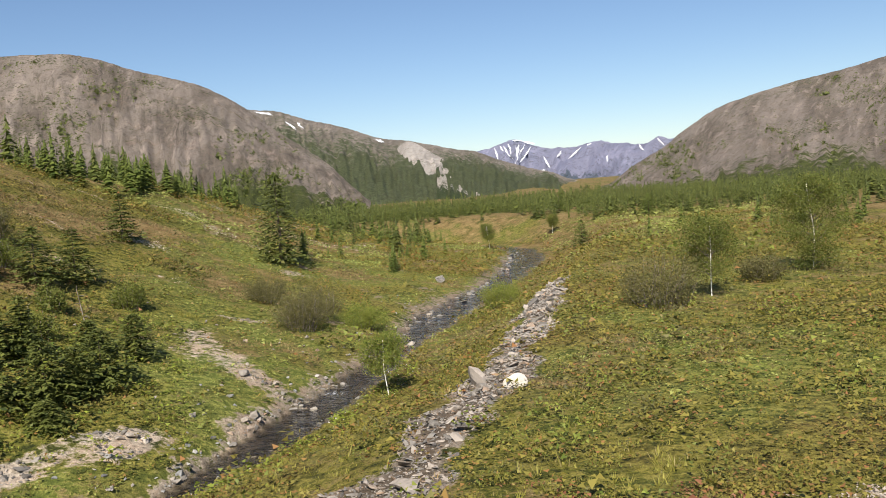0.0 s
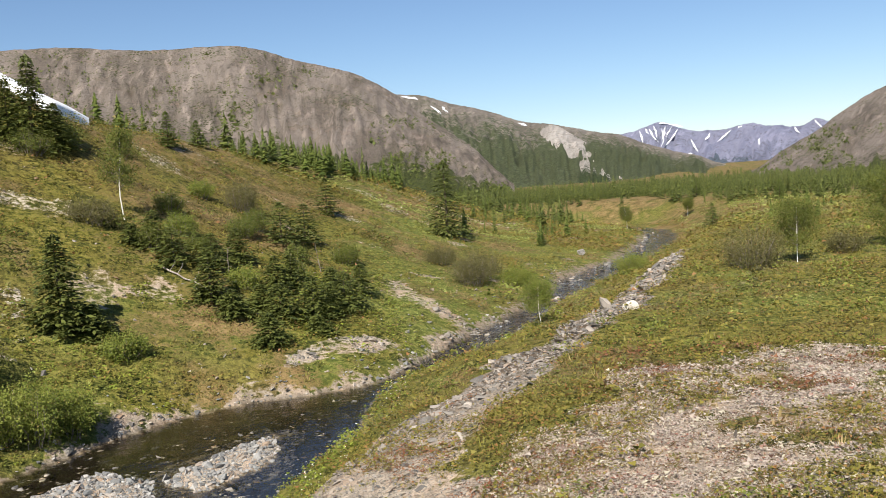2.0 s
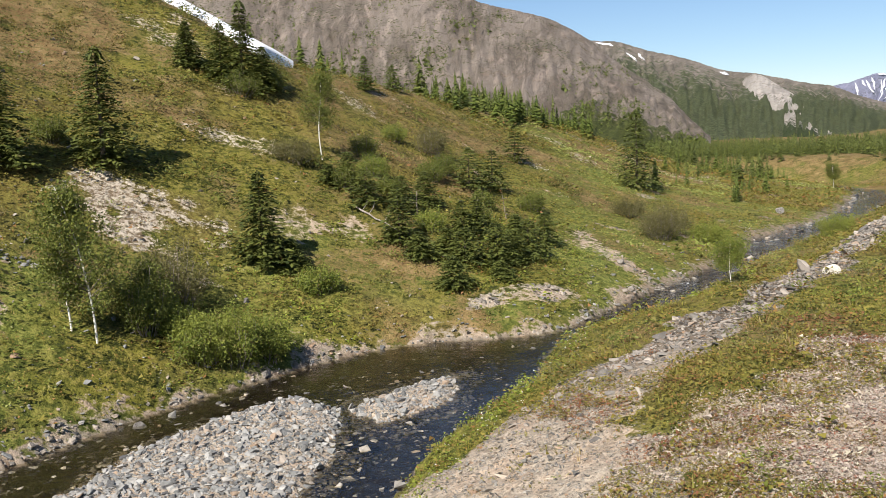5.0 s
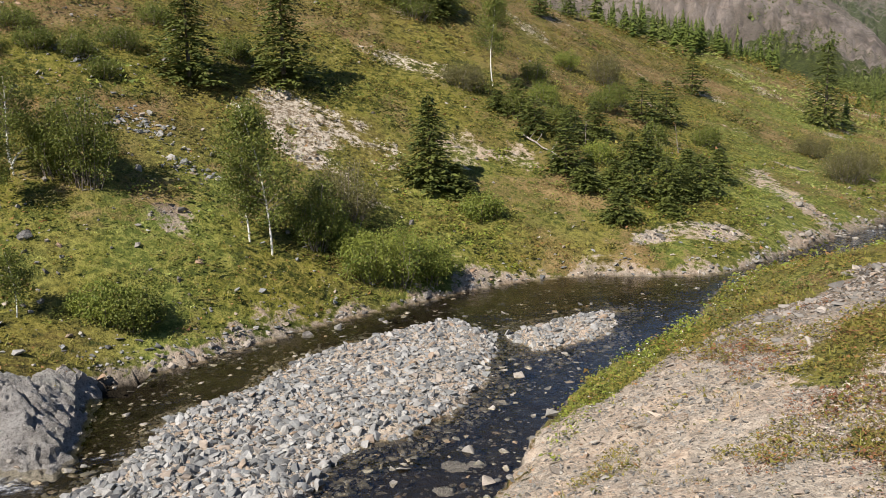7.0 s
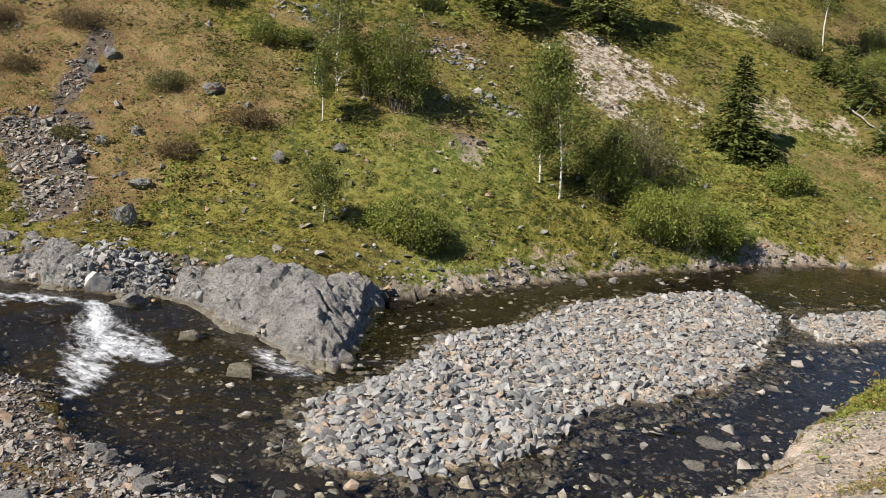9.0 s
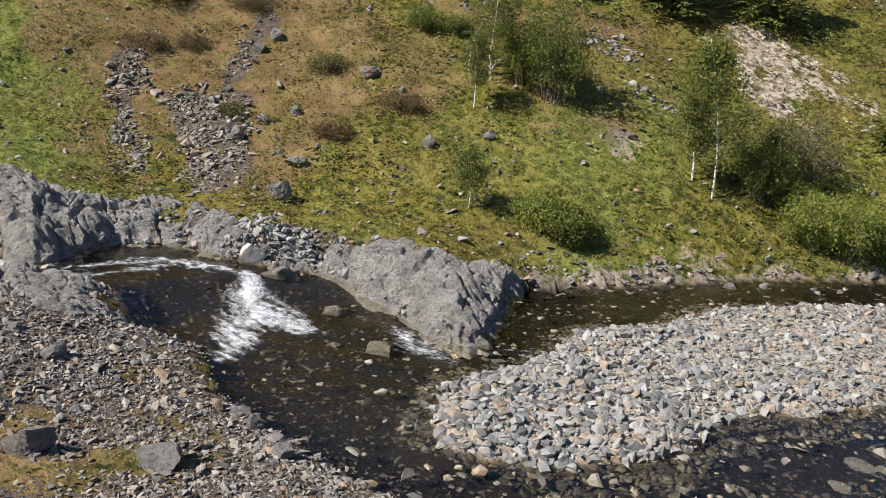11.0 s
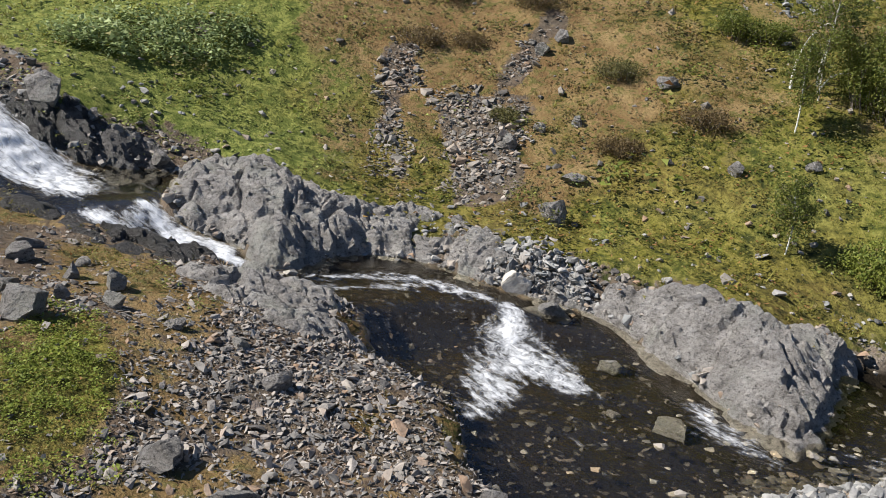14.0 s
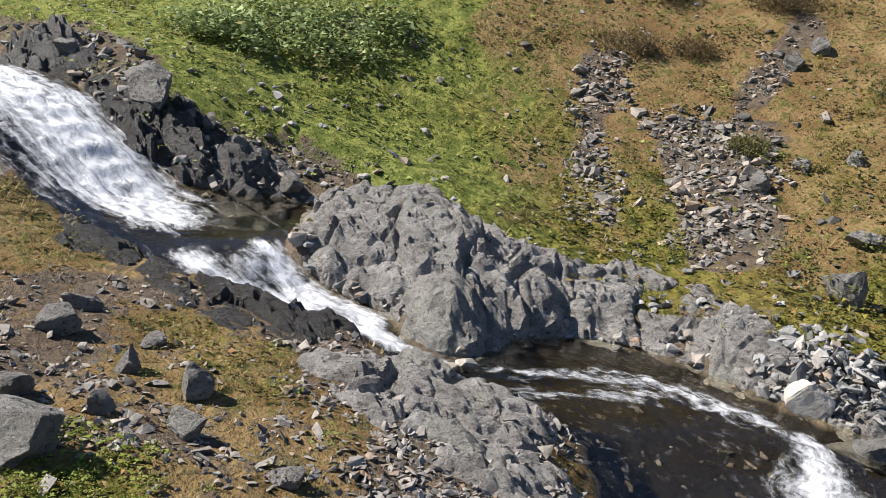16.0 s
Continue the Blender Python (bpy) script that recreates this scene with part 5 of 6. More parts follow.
def stones_mesh(name, x, y, z, size, seed, mat, tilt=0.3, shapes=None):
    rng = np.random.default_rng(seed)
    out = Soup()
    shapes = shapes or STONE_SHAPES
    for k, (v, f) in enumerate(shapes):
        i = np.arange(k, len(x), len(shapes))
        if len(i) == 0:
            continue
        t = turned(len(i), rng, tilt)
        w = np.einsum("nij,kj->nki", t, v) * size[i, None, None]
        w = w + np.stack([x[i], y[i], z[i]], 1)[:, None, :]
        out.many(w, f)
    return out.mesh(name, mat)


def sector(n, az0, az1, r0, r1, rng, power=1.0):
    """Places spread over a sector of the plan; power over 1 crowds them towards the near end."""
    az = np.radians(rng.uniform(az0, az1, n))
    r = r0 + (r1 - r0) * rng.uniform(0, 1, n) ** power
    return -np.sin(az) * r, np.cos(az) * r


def take(L, ok):
    return {k: v[ok] for k, v in L.items()}


RUBBLE = stone_material("rubble_stones", island_value, 0.80, (1.0, 0.91, 0.83))
SHORE_STONES = stone_material("shore_stones", island_value, 0.78, (1.0, 0.95, 0.88))
FLAKES = stone_material("flaky_stones", island_value, 0.80, (1.0, 0.93, 0.88))
COBBLES = [hull_stone(80 + s, fl, 16) for s, fl in zip(range(12), [0.14, 0.18, 0.22, 0.25, 0.28, 0.32] * 2)]
PEBBLES = [hull_stone(120 + s, fl, 10) for s, fl in zip(range(12), [0.14, 0.18, 0.22, 0.25, 0.28, 0.32] * 2)]
STONE_MESHES = []
for k, (v, f) in enumerate(COBBLES):
    STONE_MESHES.append(mesh_of("stone", v, f, STONE))


def gravel_bar(ring, count, seed, label, coarse):
    """A bar of cobbles in the stream: the nearest are single stones, the rest one mesh."""
    rng = np.random.default_rng(seed)
    lo, hi = ring.min(0) - 0.6, ring.max(0) + 0.6
    x, y = rng.uniform(lo[0], hi[0], count), rng.uniform(lo[1], hi[1], count)
    L = lay(x, y)
    L = take(L, (L["bar"] > 0.22) & L["wet"])
    n = len(L["x"])
    grow = np.interp(L["y"], [15, 20, 28], coarse)
    size = grow * rng.lognormal(-0.62, 0.78, n)
    size = np.clip(size, 0.05, 0.38)
    z = L["z"] + size * 0.08
    thing = tagged(new("gravel_bar"), label, "gravel bar")
    one = np.zeros(n, bool)
    one[np.argsort(-(size - 0.012 * (L["y"] - 15) - 0.5 * (z < L["level"])))[:300]] = True
    tv = turned(n, rng, 0.5)
    for i in np.where(one)[0]:
        ob = part("stone", STONE_MESHES[i % len(STONE_MESHES)], thing)
        m = Matrix(tv[i].tolist()).to_4x4()
        ob.matrix_world = Matrix.Translation((L["x"][i], L["y"][i], z[i])) @ m @ Matrix.Diagonal((size[i], size[i], size[i], 1))
    wet = ~one & (z + 0.06 * size < L["level"] - 0.02)
    rest = ~one & ~wet
    tagged(part("wet_shingle", stones_mesh("wet_shingle", L["x"][wet], L["y"][wet], z[wet], size[wet], seed + 50, BED_STONES, 0.3, PEBBLES), thing), kind="stuff")
    if rest.any():
        tagged(part("shingle", stones_mesh("shingle", L["x"][rest], L["y"][rest], z[rest], size[rest], seed, STONES, 0.4, PEBBLES), thing), kind="stuff")


gravel_bar(bar_rings[0], 38000, 801, "long bar of loose grey cobbles in the stream", [0.19, 0.14, 0.10])
gravel_bar(bar_rings[1], 9000, 802, "small bar of pale pebbles in the stream", [0.14, 0.12, 0.09])


def strewn(name, L, size, seed, mat, label, sink=0.1, tilt=0.3, shapes=None):
    ob = new(name, stones_mesh(name, L["x"], L["y"], L["z"] + size * sink, size, seed, mat, tilt, shapes))
    return tagged(ob, label, "stones", kind="stuff")


RUBBLE_PIECE = stone_material("rubble_stone", piece_value, 0.78, (1.0, 0.91, 0.83))
RUBBLE_MESHES = [mesh_of("stone", v, f, RUBBLE_PIECE) for v, f in STONE_SHAPES]
BLOCK_MESHES = [mesh_of("stone", v, f, STONE) for v, f in STONE_SHAPES]


def pile(name, L, size, seed, meshes, mat, label, category, sink, tilt):
    """A heap of stones: the 300 largest are pieces of their own, the rest one mesh."""
    rng = np.random.default_rng(seed)
    thing = tagged(new(name), label, category)
    n = len(size)
    z = L["z"] + size * sink
    one = np.zeros(n, bool)
    one[np.argsort(-size)[:300]] = True
    tv = turned(n, rng, tilt)
    for i in np.where(one)[0]:
        ob = part("stone", meshes[i % len(meshes)], thing)
        ob.matrix_world = Matrix.Translation((L["x"][i], L["y"][i], z[i])) @ Matrix(tv[i].tolist()).to_4x4() @ Matrix.Diagonal((size[i], size[i], size[i], 1))
    rest = ~one
    if rest.any():
        tagged(part("shingle", stones_mesh("shingle", L["x"][rest], L["y"][rest], z[rest], size[rest], seed, mat, tilt, CHIP_SHAPES), thing), kind="stuff")
    return thing


def strew_stones():
    rng = np.random.default_rng(900)
    # cobbles on the bed and standing out of the shallows
    x, y = sector(17000, -26, 64, 11, 40, rng, 1.3)
    L = lay(x, y)
    L = take(L, L["wet"] & (L["bar"] < 0.3))
    s = np.clip(0.11 * rng.lognormal(0, 0.5, len(L["x"])), 0.05, 0.32)
    strewn("bed_stones", L, s, 901, BED_STONES, "dark brown and rusty cobbles on the stream bed", 0.05, 0.3, CHIP_SHAPES)
    # boulders in the lower reach
    x, y = sector(9000, -42, -24, 42, 125, rng, 1.0)
    L = lay(x, y)
    L = take(L, L["wet"] & (rng.uniform(0, 1, len(x)) < 0.04 + 0.5 * np.exp(-L["df"] / 0.6)))
    s = np.clip(0.38 * rng.lognormal(0, 0.4, len(L["x"])), 0.15, 0.9)
    L["z"] = np.maximum(L["z"], L["level"] - 0.10)
    strewn("stream_boulders", L, s, 913, SHORE_STONES, "grey boulders standing in the lower reach of the stream", 0.1)
    # dry stones standing out of the shallows
    x, y = sector(7000, -26, 64, 11, 40, rng, 1.1)
    L = lay(x, y)
    ring = np.minimum(nearest(L["x"], L["y"], bar_rings[0])[0], nearest(L["x"], L["y"], bar_rings[1])[0])
    L = take(L, L["wet"] & (L["bar"] < 0.4) & (rng.uniform(0, 1, len(x)) < 0.035 + 0.9 * np.exp(-ring / 1.3) + 0.35 * np.exp(-L["edge"] / 0.6)))
    s = np.clip(0.18 * rng.lognormal(0, 0.4, len(L["x"])), 0.08, 0.5)
    L["z"] = np.maximum(L["z"], L["level"] - 0.08)
    strewn("shallow_stones", L, s, 906, SHORE_STONES, "pale stones standing out of the shallow water", 0.12)
    # a heap of pale blocks on the bank above the rapids
    q = rng.normal(0, 1, (620, 2))
    L = lay(-15.2 + 1.0 * q[:, 0], 18.9 + 0.36 * q[:, 1] + 0.1 * q[:, 0])
    L = take(L, L["far_side"])
    s = np.clip(0.17 * rng.lognormal(0, 0.45, len(L["x"])), 0.07, 0.5)
    L["z"] = L["z"] + rng.uniform(0.0, 0.35, len(s)) * np.exp(-((L["x"] + 15.2) / 1.0) ** 2)
    pile("rock_heap", L, s, 912, BLOCK_MESHES, STONES, "heap of loose pale grey blocks on the bank", "rock heap", 0.15, 0.6)
    # the stony edge of the far bank
    x, y = sector(52000, -42, 74, 16, 75, rng, 1.5)
    L = lay(x, y)
    wide = np.where(L["az"] < -27, 1.0, np.where(L["az"] > 27, 1.0, 0.75))
    ok = L["far_side"] & (rng.uniform(0, 1, len(x)) < np.exp(-L["df"] / wide))
    L = take(L, ok)
    s = np.clip(np.where(L["az"] > 27, 0.18, 0.14) * rng.lognormal(0, 0.5, len(L["x"])), 0.06, 0.42)
    strewn("bank_stones", L, s, 902, STONES, "angular grey stones along the bank")
    # scree and gravel on this side
    x, y = sector(110000, -50, 14, 7, 64, rng, 1.25)
    L = lay(x, y)
    cov, _ = cover(L)
    ok = ~L["wet"] & ~L["far_side"] & (rng.uniform(0, 1, len(x)) < np.clip(cov[:, 0] * 1.5 - 0.5, 0, 1) * np.interp(L["r"], [5, 20, 62], [0.6, 0.8, 1.0]))
    L, cov = take(L, ok), cov[ok]
    s = np.clip(0.085 * np.interp(L["r"], [5, 24, 60], [0.75, 1.1, 2.2]) * rng.lognormal(0, 0.55, len(L["x"])), 0.04, 0.7)
    slate = cov[:, 3] > 0.4
    strewn("scree", take(L, slate), np.clip(s[slate] * 0.58 * rng.lognormal(0, 0.45, slate.sum()), 0.05, 1.0), 904, RUBBLE, "grey slabby scree under the edge of the heath", tilt=0.4)
    q = rng.uniform(0, 1, (110000, 2)) * (38, 36) + (2, 15)
    q = q[ring_depth(q[:, 0], q[:, 1], SCREE_BAND) > -0.8]
    B = lay(q[:, 0], q[:, 1])
    cb, _ = cover(B)
    B = take(B, ~B["wet"] & (cb[:, 0] > rng.uniform(0.3, 0.9, len(q))))
    sb = np.clip(0.095 * np.interp(B["r"], [15, 30, 60], [0.7, 1.0, 1.6]) * rng.lognormal(0, 0.55, len(B["x"])), 0.05, 0.8)
    strewn("talus_slabs", B, sb, 911, RUBBLE, "densely packed grey slabs of scree", 0.06, 0.35, CHIP_SHAPES)
    pale = ~slate
    strewn("pebbles", take(L, pale), s[pale] * 0.6, 907, PALE_STONES, "pale pinkish gravel on the near bank", shapes=CHIP_SHAPES)
    # fine gravel and chips over the bare bank
    x, y = rng.uniform(-7, 7.5, 30000), rng.uniform(6.5, 19.4, 30000)
    L = lay(x, y)
    L = take(L, ~L["wet"] & ~L["far_side"] & (step01(-0.3, 0.5, ring_depth(x, y, BARE_GRAVEL) + 0.6 * fbm(x, y, 1.1, 3, 61)) * 0.62 > rng.uniform(0, 1, len(x))))
    s = np.clip(0.048 * rng.lognormal(0, 0.5, len(L["x"])), 0.025, 0.24)
    strewn("bank_gravel", L, s, 917, SHORE_STONES, "fine pale gravel and stone chips on the bare bank", 0.3, shapes=CHIP_SHAPES)
    # pale boulders along the foot of that bank
    x, y = rng.uniform(-7, 4, 5000), rng.uniform(9, 20, 5000)
    L = lay(x, y)
    L = take(L, L["wet"] & (L["df"] > 2.5) & (rng.uniform(0, 1, len(x)) < 0.55 * np.exp(-L["edge"] / 0.16)))
    s = np.clip(0.26 * rng.lognormal(0, 0.45, len(L["x"])), 0.10, 0.62)
    L["z"] = np.maximum(L["z"], L["level"] - 0.06)
    strewn("shore_boulders", L, s, 918, SHORE_STONES, "pale boulders at the water's edge under the gravel bank", 0.15)
    # broken stone showing through the heath of the hillside
    q = np.concatenate([rng.normal(0, 1, (n, 2)) * (w, w * 0.7) + (cx, cy) for cx, cy, w, n in ((-17.6, 34.2, 0.8, 110), (-14.9, 38.4, 0.9, 90), (-12.4, 35.2, 0.7, 70), (-10.9, 35.2, 0.8, 70), (-9.6, 33.3, 0.6, 60))])
    L = lay(q[:, 0], q[:, 1])
    s = np.clip(0.17 * rng.lognormal(0, 0.5, len(q)), 0.07, 0.55)
    strewn("hillside_stones", L, s, 919, STONES, "grey broken stones showing through the heath", tilt=0.4)
    # flaky rubble on the slope above the rapids
    x, y = sector(46000, 12, 78, 6, 26, rng, 1.0)
    L = lay(x, y)
    cov, _ = cover(L)
    ok = ~L["wet"] & ~L["far_side"] & (rng.uniform(0, 1, len(x)) < np.clip(cov[:, 0] * 1.6 - 0.45, 0.02, 1))
    L = take(L, ok)
    n = len(L["x"])
    s = np.clip(0.072 * rng.lognormal(0, 0.55, n), 0.03, 0.45)
    big = s > 0.17
    strewn("rubble", take(L, big), s[big], 903, FLAKES, "flaky grey-brown rubble on the slope", tilt=0.45)
    strewn("rubble_chips", take(L, ~big), s[~big], 908, FLAKES, "small flaky grey-brown stones on the slope", tilt=0.5, shapes=CHIP_SHAPES)
    # closely packed flakes on the part of that slope nearest the water
    q = rng.uniform(0, 1, (30000, 2)) * (13.5, 8.5) + (-18.5, 6.0)
    L = lay(q[:, 0], q[:, 1])
    cov, _ = cover(L)
    L = take(L, ~L["wet"] & ~L["far_side"] & (rng.uniform(0, 1, len(q)) < np.clip(cov[:, 0] * 1.8 - 0.35, 0.04, 1) * np.interp(q[:, 0], [-18.5, -16], [0.4, 1.0])))
    s = np.clip(0.085 * rng.lognormal(0, 0.45, len(L["x"])), 0.04, 0.3)
    strewn("flake_cover", L, s, 914, FLAKES, "closely packed grey-brown flakes of rock on the near slope", 0.1, 0.5, CHIP_SHAPES)
    # talus tongues and single stones on the hillside
    x, y = sector(60000, -30, 70, 18, 60, rng, 1.2)
    L = lay(x, y)
    cov, _ = cover(L)
    ok = L["far_side"] & (rng.uniform(0, 1, len(x)) < np.where(cov[:, 0] > 0.55, 0.95, np.interp(L["az"], [8, 20], [0.022, 0.07]) + 0.12 * (cov[:, 1] > 0.5)))
    L = take(L, ok)
    s = np.clip(0.15 * rng.lognormal(0, 0.5, len(L["x"])), 0.06, 0.6)
    strewn("hillside_stones", L, s, 905, RUBBLE, "grey stones scattered on the hillside", tilt=0.4)
    q = rng.uniform(0, 1, (9000, 2)) * (7.5, 7.5) + (-26.5, 19.0)
    L = lay(q[:, 0], q[:, 1])
    deep = np.maximum(ring_depth(L["x"], L["y"], TALUS), ring_depth(L["x"], L["y"], GULLY) - 0.15) + 0.7 * fbm(L["x"], L["y"], 1.0, 3, 33) - rng.exponential(0.12, len(q)) + 0.12
    L = take(L, L["far_side"] & (deep > 0))
    s = np.clip(0.14 * rng.lognormal(0, 0.5, len(L["x"])), 0.06, 0.55)
    pile("talus", L, s, 909, RUBBLE_MESHES, RUBBLE, "dense tongue of grey talus blocks on the slope", "talus", 0.02, 0.4)


strew_stones()


def rock_mesh(w, d, h, seed, mat, cuts, rough, detail=4):
    """A block of rock: a ball cut by planes along its bedding, then weathered."""
    rng = np.random.default_rng(seed)
    bm = bmesh.new()
    bmesh.ops.create_icosphere(bm, subdivisions=detail, radius=1.0)
    v = np.array([u.co[:] for u in bm.verts])
    for k in range(cuts):
        n = rng.normal(0, 1, 3) * (1, 1, 0.8)
        n /= np.linalg.norm(n)
        over = v @ n - rng.uniform(0.36, 0.68)
        v = v - np.outer(np.maximum(over, 0) * 0.95, n)
    off = rng.uniform(0, 50, 3)
    tilt = Vector((0.35, -0.25, 0.9))
    lean = Euler((0.5, 0.3, 0.8)).to_matrix()
    for i, u in enumerate(bm.verts):
        p = Vector((v[i][0] * w / 2, v[i][1] * d / 2, v[i][2] * h * 0.62)) + Vector(off)
        warp = p + 0.25 * noise.noise_vector(p * 1.3)
        bed = warp.dot(tilt) * 4.0
        ledge = (bed - math.floor(bed)) ** 2
        block = noise.cell(lean @ warp * 2.2) * 0.5 + noise.cell(lean @ warp * 4.5) * 0.25
        lump = noise.fractal(p * 2.0, 0.8, 2.1, 5)
        k = 1 + rough * (0.10 * ledge + 0.17 * block + 0.10 * lump)
        u.co = (v[i][0] * k * w / 2, v[i][1] * k * d / 2, v[i][2] * k * h * 0.62)
    me = bpy.data.meshes.new("rock")
    bm.to_mesh(me)
    bm.free()
    me.materials.append(mat)
    return me


def rock(name, x, y, w, h, seed, mat, label, group="", deep=0.85, cuts=12, rough=1.0, sink=0.30, detail=4):
    ob = tagged(new(name, rock_mesh(w * 1.1, w * deep, h * 1.25, seed, mat, cuts, rough, detail)), label, "rock", group)
    az = math.degrees(math.atan2(-x, y))
    ob.matrix_world = pose(x, y, float(height(x, y)[0]) + h * (0.62 - sink) * 0.75, 0, 0, az + (seed * 37 % 30) - 15)
    return ob


WET_ROCK = bark_material("wet_rock", (0.035, 0.032, 0.03), (0.085, 0.08, 0.072), 4.0)
WET_ROCK.node_tree.nodes["Principled BSDF"].inputs["Roughness"].default_value = 0.35
MOSSY_STONE = bedrock_material("lichen_grown_stone", 1.05, cracked=0.0)



def blocks(x, y, size, seed, tall):
    """Broken rock: tilted blocks with cracks between them; their heights, how near a crack each place lies, and which block it is."""
    u, v = x / size, y / size
    ix, iy = np.floor(u), np.floor(v)
    best, second, top, cell = np.full(x.shape, 9.0), np.full(x.shape, 9.0), np.zeros(x.shape), np.zeros(x.shape)
    for a in (-1, 0, 1):
        for b in (-1, 0, 1):
            jx, jy = ix + a, iy + b
            cx, cy = jx + lattice(jx, jy, seed), jy + lattice(jx, jy, seed + 1)
            d = np.hypot(u - cx, v - cy)
            h = lattice(jx, jy, seed + 2) + 1.0 * ((lattice(jx, jy, seed + 3) - 0.62) * (u - cx) + (lattice(jx, jy, seed + 4) - 0.38) * (v - cy))
            closer = d < best
            second = np.where(closer, best, np.minimum(second, d))
            top = np.where(closer, h, top)
            cell = np.where(closer, jx * 1000 + jy, cell)
            best = np.where(closer, d, best)
    return tall * top, np.clip((second - best) / 0.12, 0, 1), cell


def bedrock(name, ring, tall, seed, mat, label, turn, grain=0.05, dip=0.45):
    """A shelf of fractured bedrock rising out of the ground and the water inside a ring of the plan."""
    ring = np.array(ring)
    lo, hi = ring.min(0) - 0.5, ring.max(0) + 0.5
    X, Y = np.meshgrid(np.arange(lo[0], hi[0], grain), np.arange(lo[1], hi[1], grain), indexing="ij")
    x, y = X.ravel(), Y.ravel()
    deep = ring_depth(x, y, ring) + 0.35 * fbm(x, y, 1.3, 3, seed) + 0.12 * fbm(x, y, 0.35, 2, seed + 5)
    L = lay(x, y)
    c, s = math.cos(radians(turn)), math.sin(radians(turn))
    wx, wy = x + 0.22 * fbm(x, y, 0.9, 3, seed + 11), y + 0.22 * fbm(x, y, 0.9, 3, seed + 12)
    u, v = wx * c + wy * s, (-wx * s + wy * c) * 1.45
    big, crack, cell = blocks(u, v, 1.2, seed, 0.17 + 0.35 * tall)
    mid, crack2, _ = blocks(u, v, 0.45, seed + 20, 0.13)
    wee, crack3, _ = blocks(u, v, 0.19, seed + 40, 0.06)
    edge = step01(-0.35, 0.45, deep)
    base = np.maximum(L["z"], L["level"] - 0.35)
    bed = v / 1.45 * 3.2 + fbm(x, y, 1.0, 3, seed + 13)
    ledge = (bed - np.floor(bed)) ** 1.5
    z = base + edge * (tall * (0.30 + dip * np.clip(deep, 0, 1.2)) + big + mid + wee + 0.10 * ledge - 0.16)
    z = z - 0.20 * (1 - crack) * edge - 0.09 * (1 - crack2) * edge - 0.025 * (1 - crack3) - 0.5 * step01(0.02, -0.33, deep)
    z = z + 0.05 * fbm(x, y, 0.3, 3, seed + 14) * edge
    # a little weathering rounds the edges
    g = np.pad(z.reshape(X.shape), 1, mode="edge")
    around = (g[:-2, 1:-1] + g[2:, 1:-1] + g[1:-1, :-2] + g[1:-1, 2:]) / 4
    z = (0.72 * g[1:-1, 1:-1] + 0.28 * around).ravel() + 0.02 * fbm(x, y, 0.16, 2, seed + 15) * edge
    # every block between the great cracks is a piece of its own; slivers join the block beside them
    thing = tagged(new(name), label, "rock", "bedrock ledges")
    nu, nv = X.shape[0] - 1, X.shape[1] - 1
    full = grid_faces(*X.shape)
    kept = (deep[full] > -0.35).any(1).reshape(nu, nv)
    kind = cell[full[:, 0]].reshape(nu, nv)

    def beside(g, du, dv, fill):
        out = np.full_like(g, fill)
        out[max(du, 0):nu + min(du, 0), max(dv, 0):nv + min(dv, 0)] = g[max(-du, 0):nu - max(du, 0), max(-dv, 0):nv - max(dv, 0)]
        return out

    mark = np.where(kept, np.arange(nu * nv).reshape(nu, nv), -1)
    for turn_no in range(400):
        old = mark
        for du, dv in ((1, 0), (-1, 0), (0, 1), (0, -1)):
            other, same = beside(mark, du, dv, -1), beside(kind, du, dv, -9e9) == kind
            mark = np.where(kept & same & (other > mark), other, mark)
        if (old == mark).all():
            break
    names, count = np.unique(mark[kept], return_counts=True)
    wee_ones = np.isin(mark, names[count < 150]) & kept
    mark = np.where(wee_ones, -1, mark)
    for turn_no in range(60):
        for du, dv in ((1, 0), (-1, 0), (0, 1), (0, -1)):
            mark = np.where(kept & (mark < 0), beside(mark, du, dv, -1), mark)
    for k in np.unique(mark[kept & (mark >= 0)]):
        mine = full[(mark == k).ravel()]
        used = np.unique(mine)
        back = np.full(x.size, -1)
        back[used] = np.arange(used.size)
        part("rock_block", mesh_of("rock_block", np.stack([x, y, z], 1)[used], back[mine], mat), thing)
    return thing


BLACK_ROCK = bedrock_material("wet_black_bedrock", 0.26, 0.42)
WET_SLAB = bedrock_material("damp_dark_bedrock", 0.5, 0.55)
bedrock("rock_outcrop", [(-22.6, 13.4), (-21.8, 12.8), (-20.8, 13.2), (-19.9, 13.7), (-19.2, 13.45), (-18.6, 13.8), (-18.5, 14.4), (-18.8, 15.3), (-18.75, 16.6), (-19.9, 17.6), (-20.7, 17.0), (-21.4, 16.2), (-22.6, 16.3), (-23.6, 15.3), (-23.5, 14.3)], 0.34, 500, BEDROCK, "jagged grey layered bedrock shelf beside the falls", 35)
bedrock("rock_outcrop", [(-18.8, 16.3), (-18.0, 17.4), (-17.3, 17.6), (-16.3, 17.8), (-16.2, 18.7), (-17.3, 19.3), (-18.4, 19.1), (-19.5, 18.6), (-19.9, 17.6)], 0.10, 505, BEDROCK, "low grey-brown slabs of bedrock along the water", 60)
bedrock("rock_outcrop", [(-16.6, 17.9), (-15.4, 18.0), (-14.0, 18.6), (-13.9, 19.4), (-15.3, 19.6), (-16.5, 19.2)], 0.12, 510, BEDROCK, "low broken grey bedrock at the water's edge", 50)
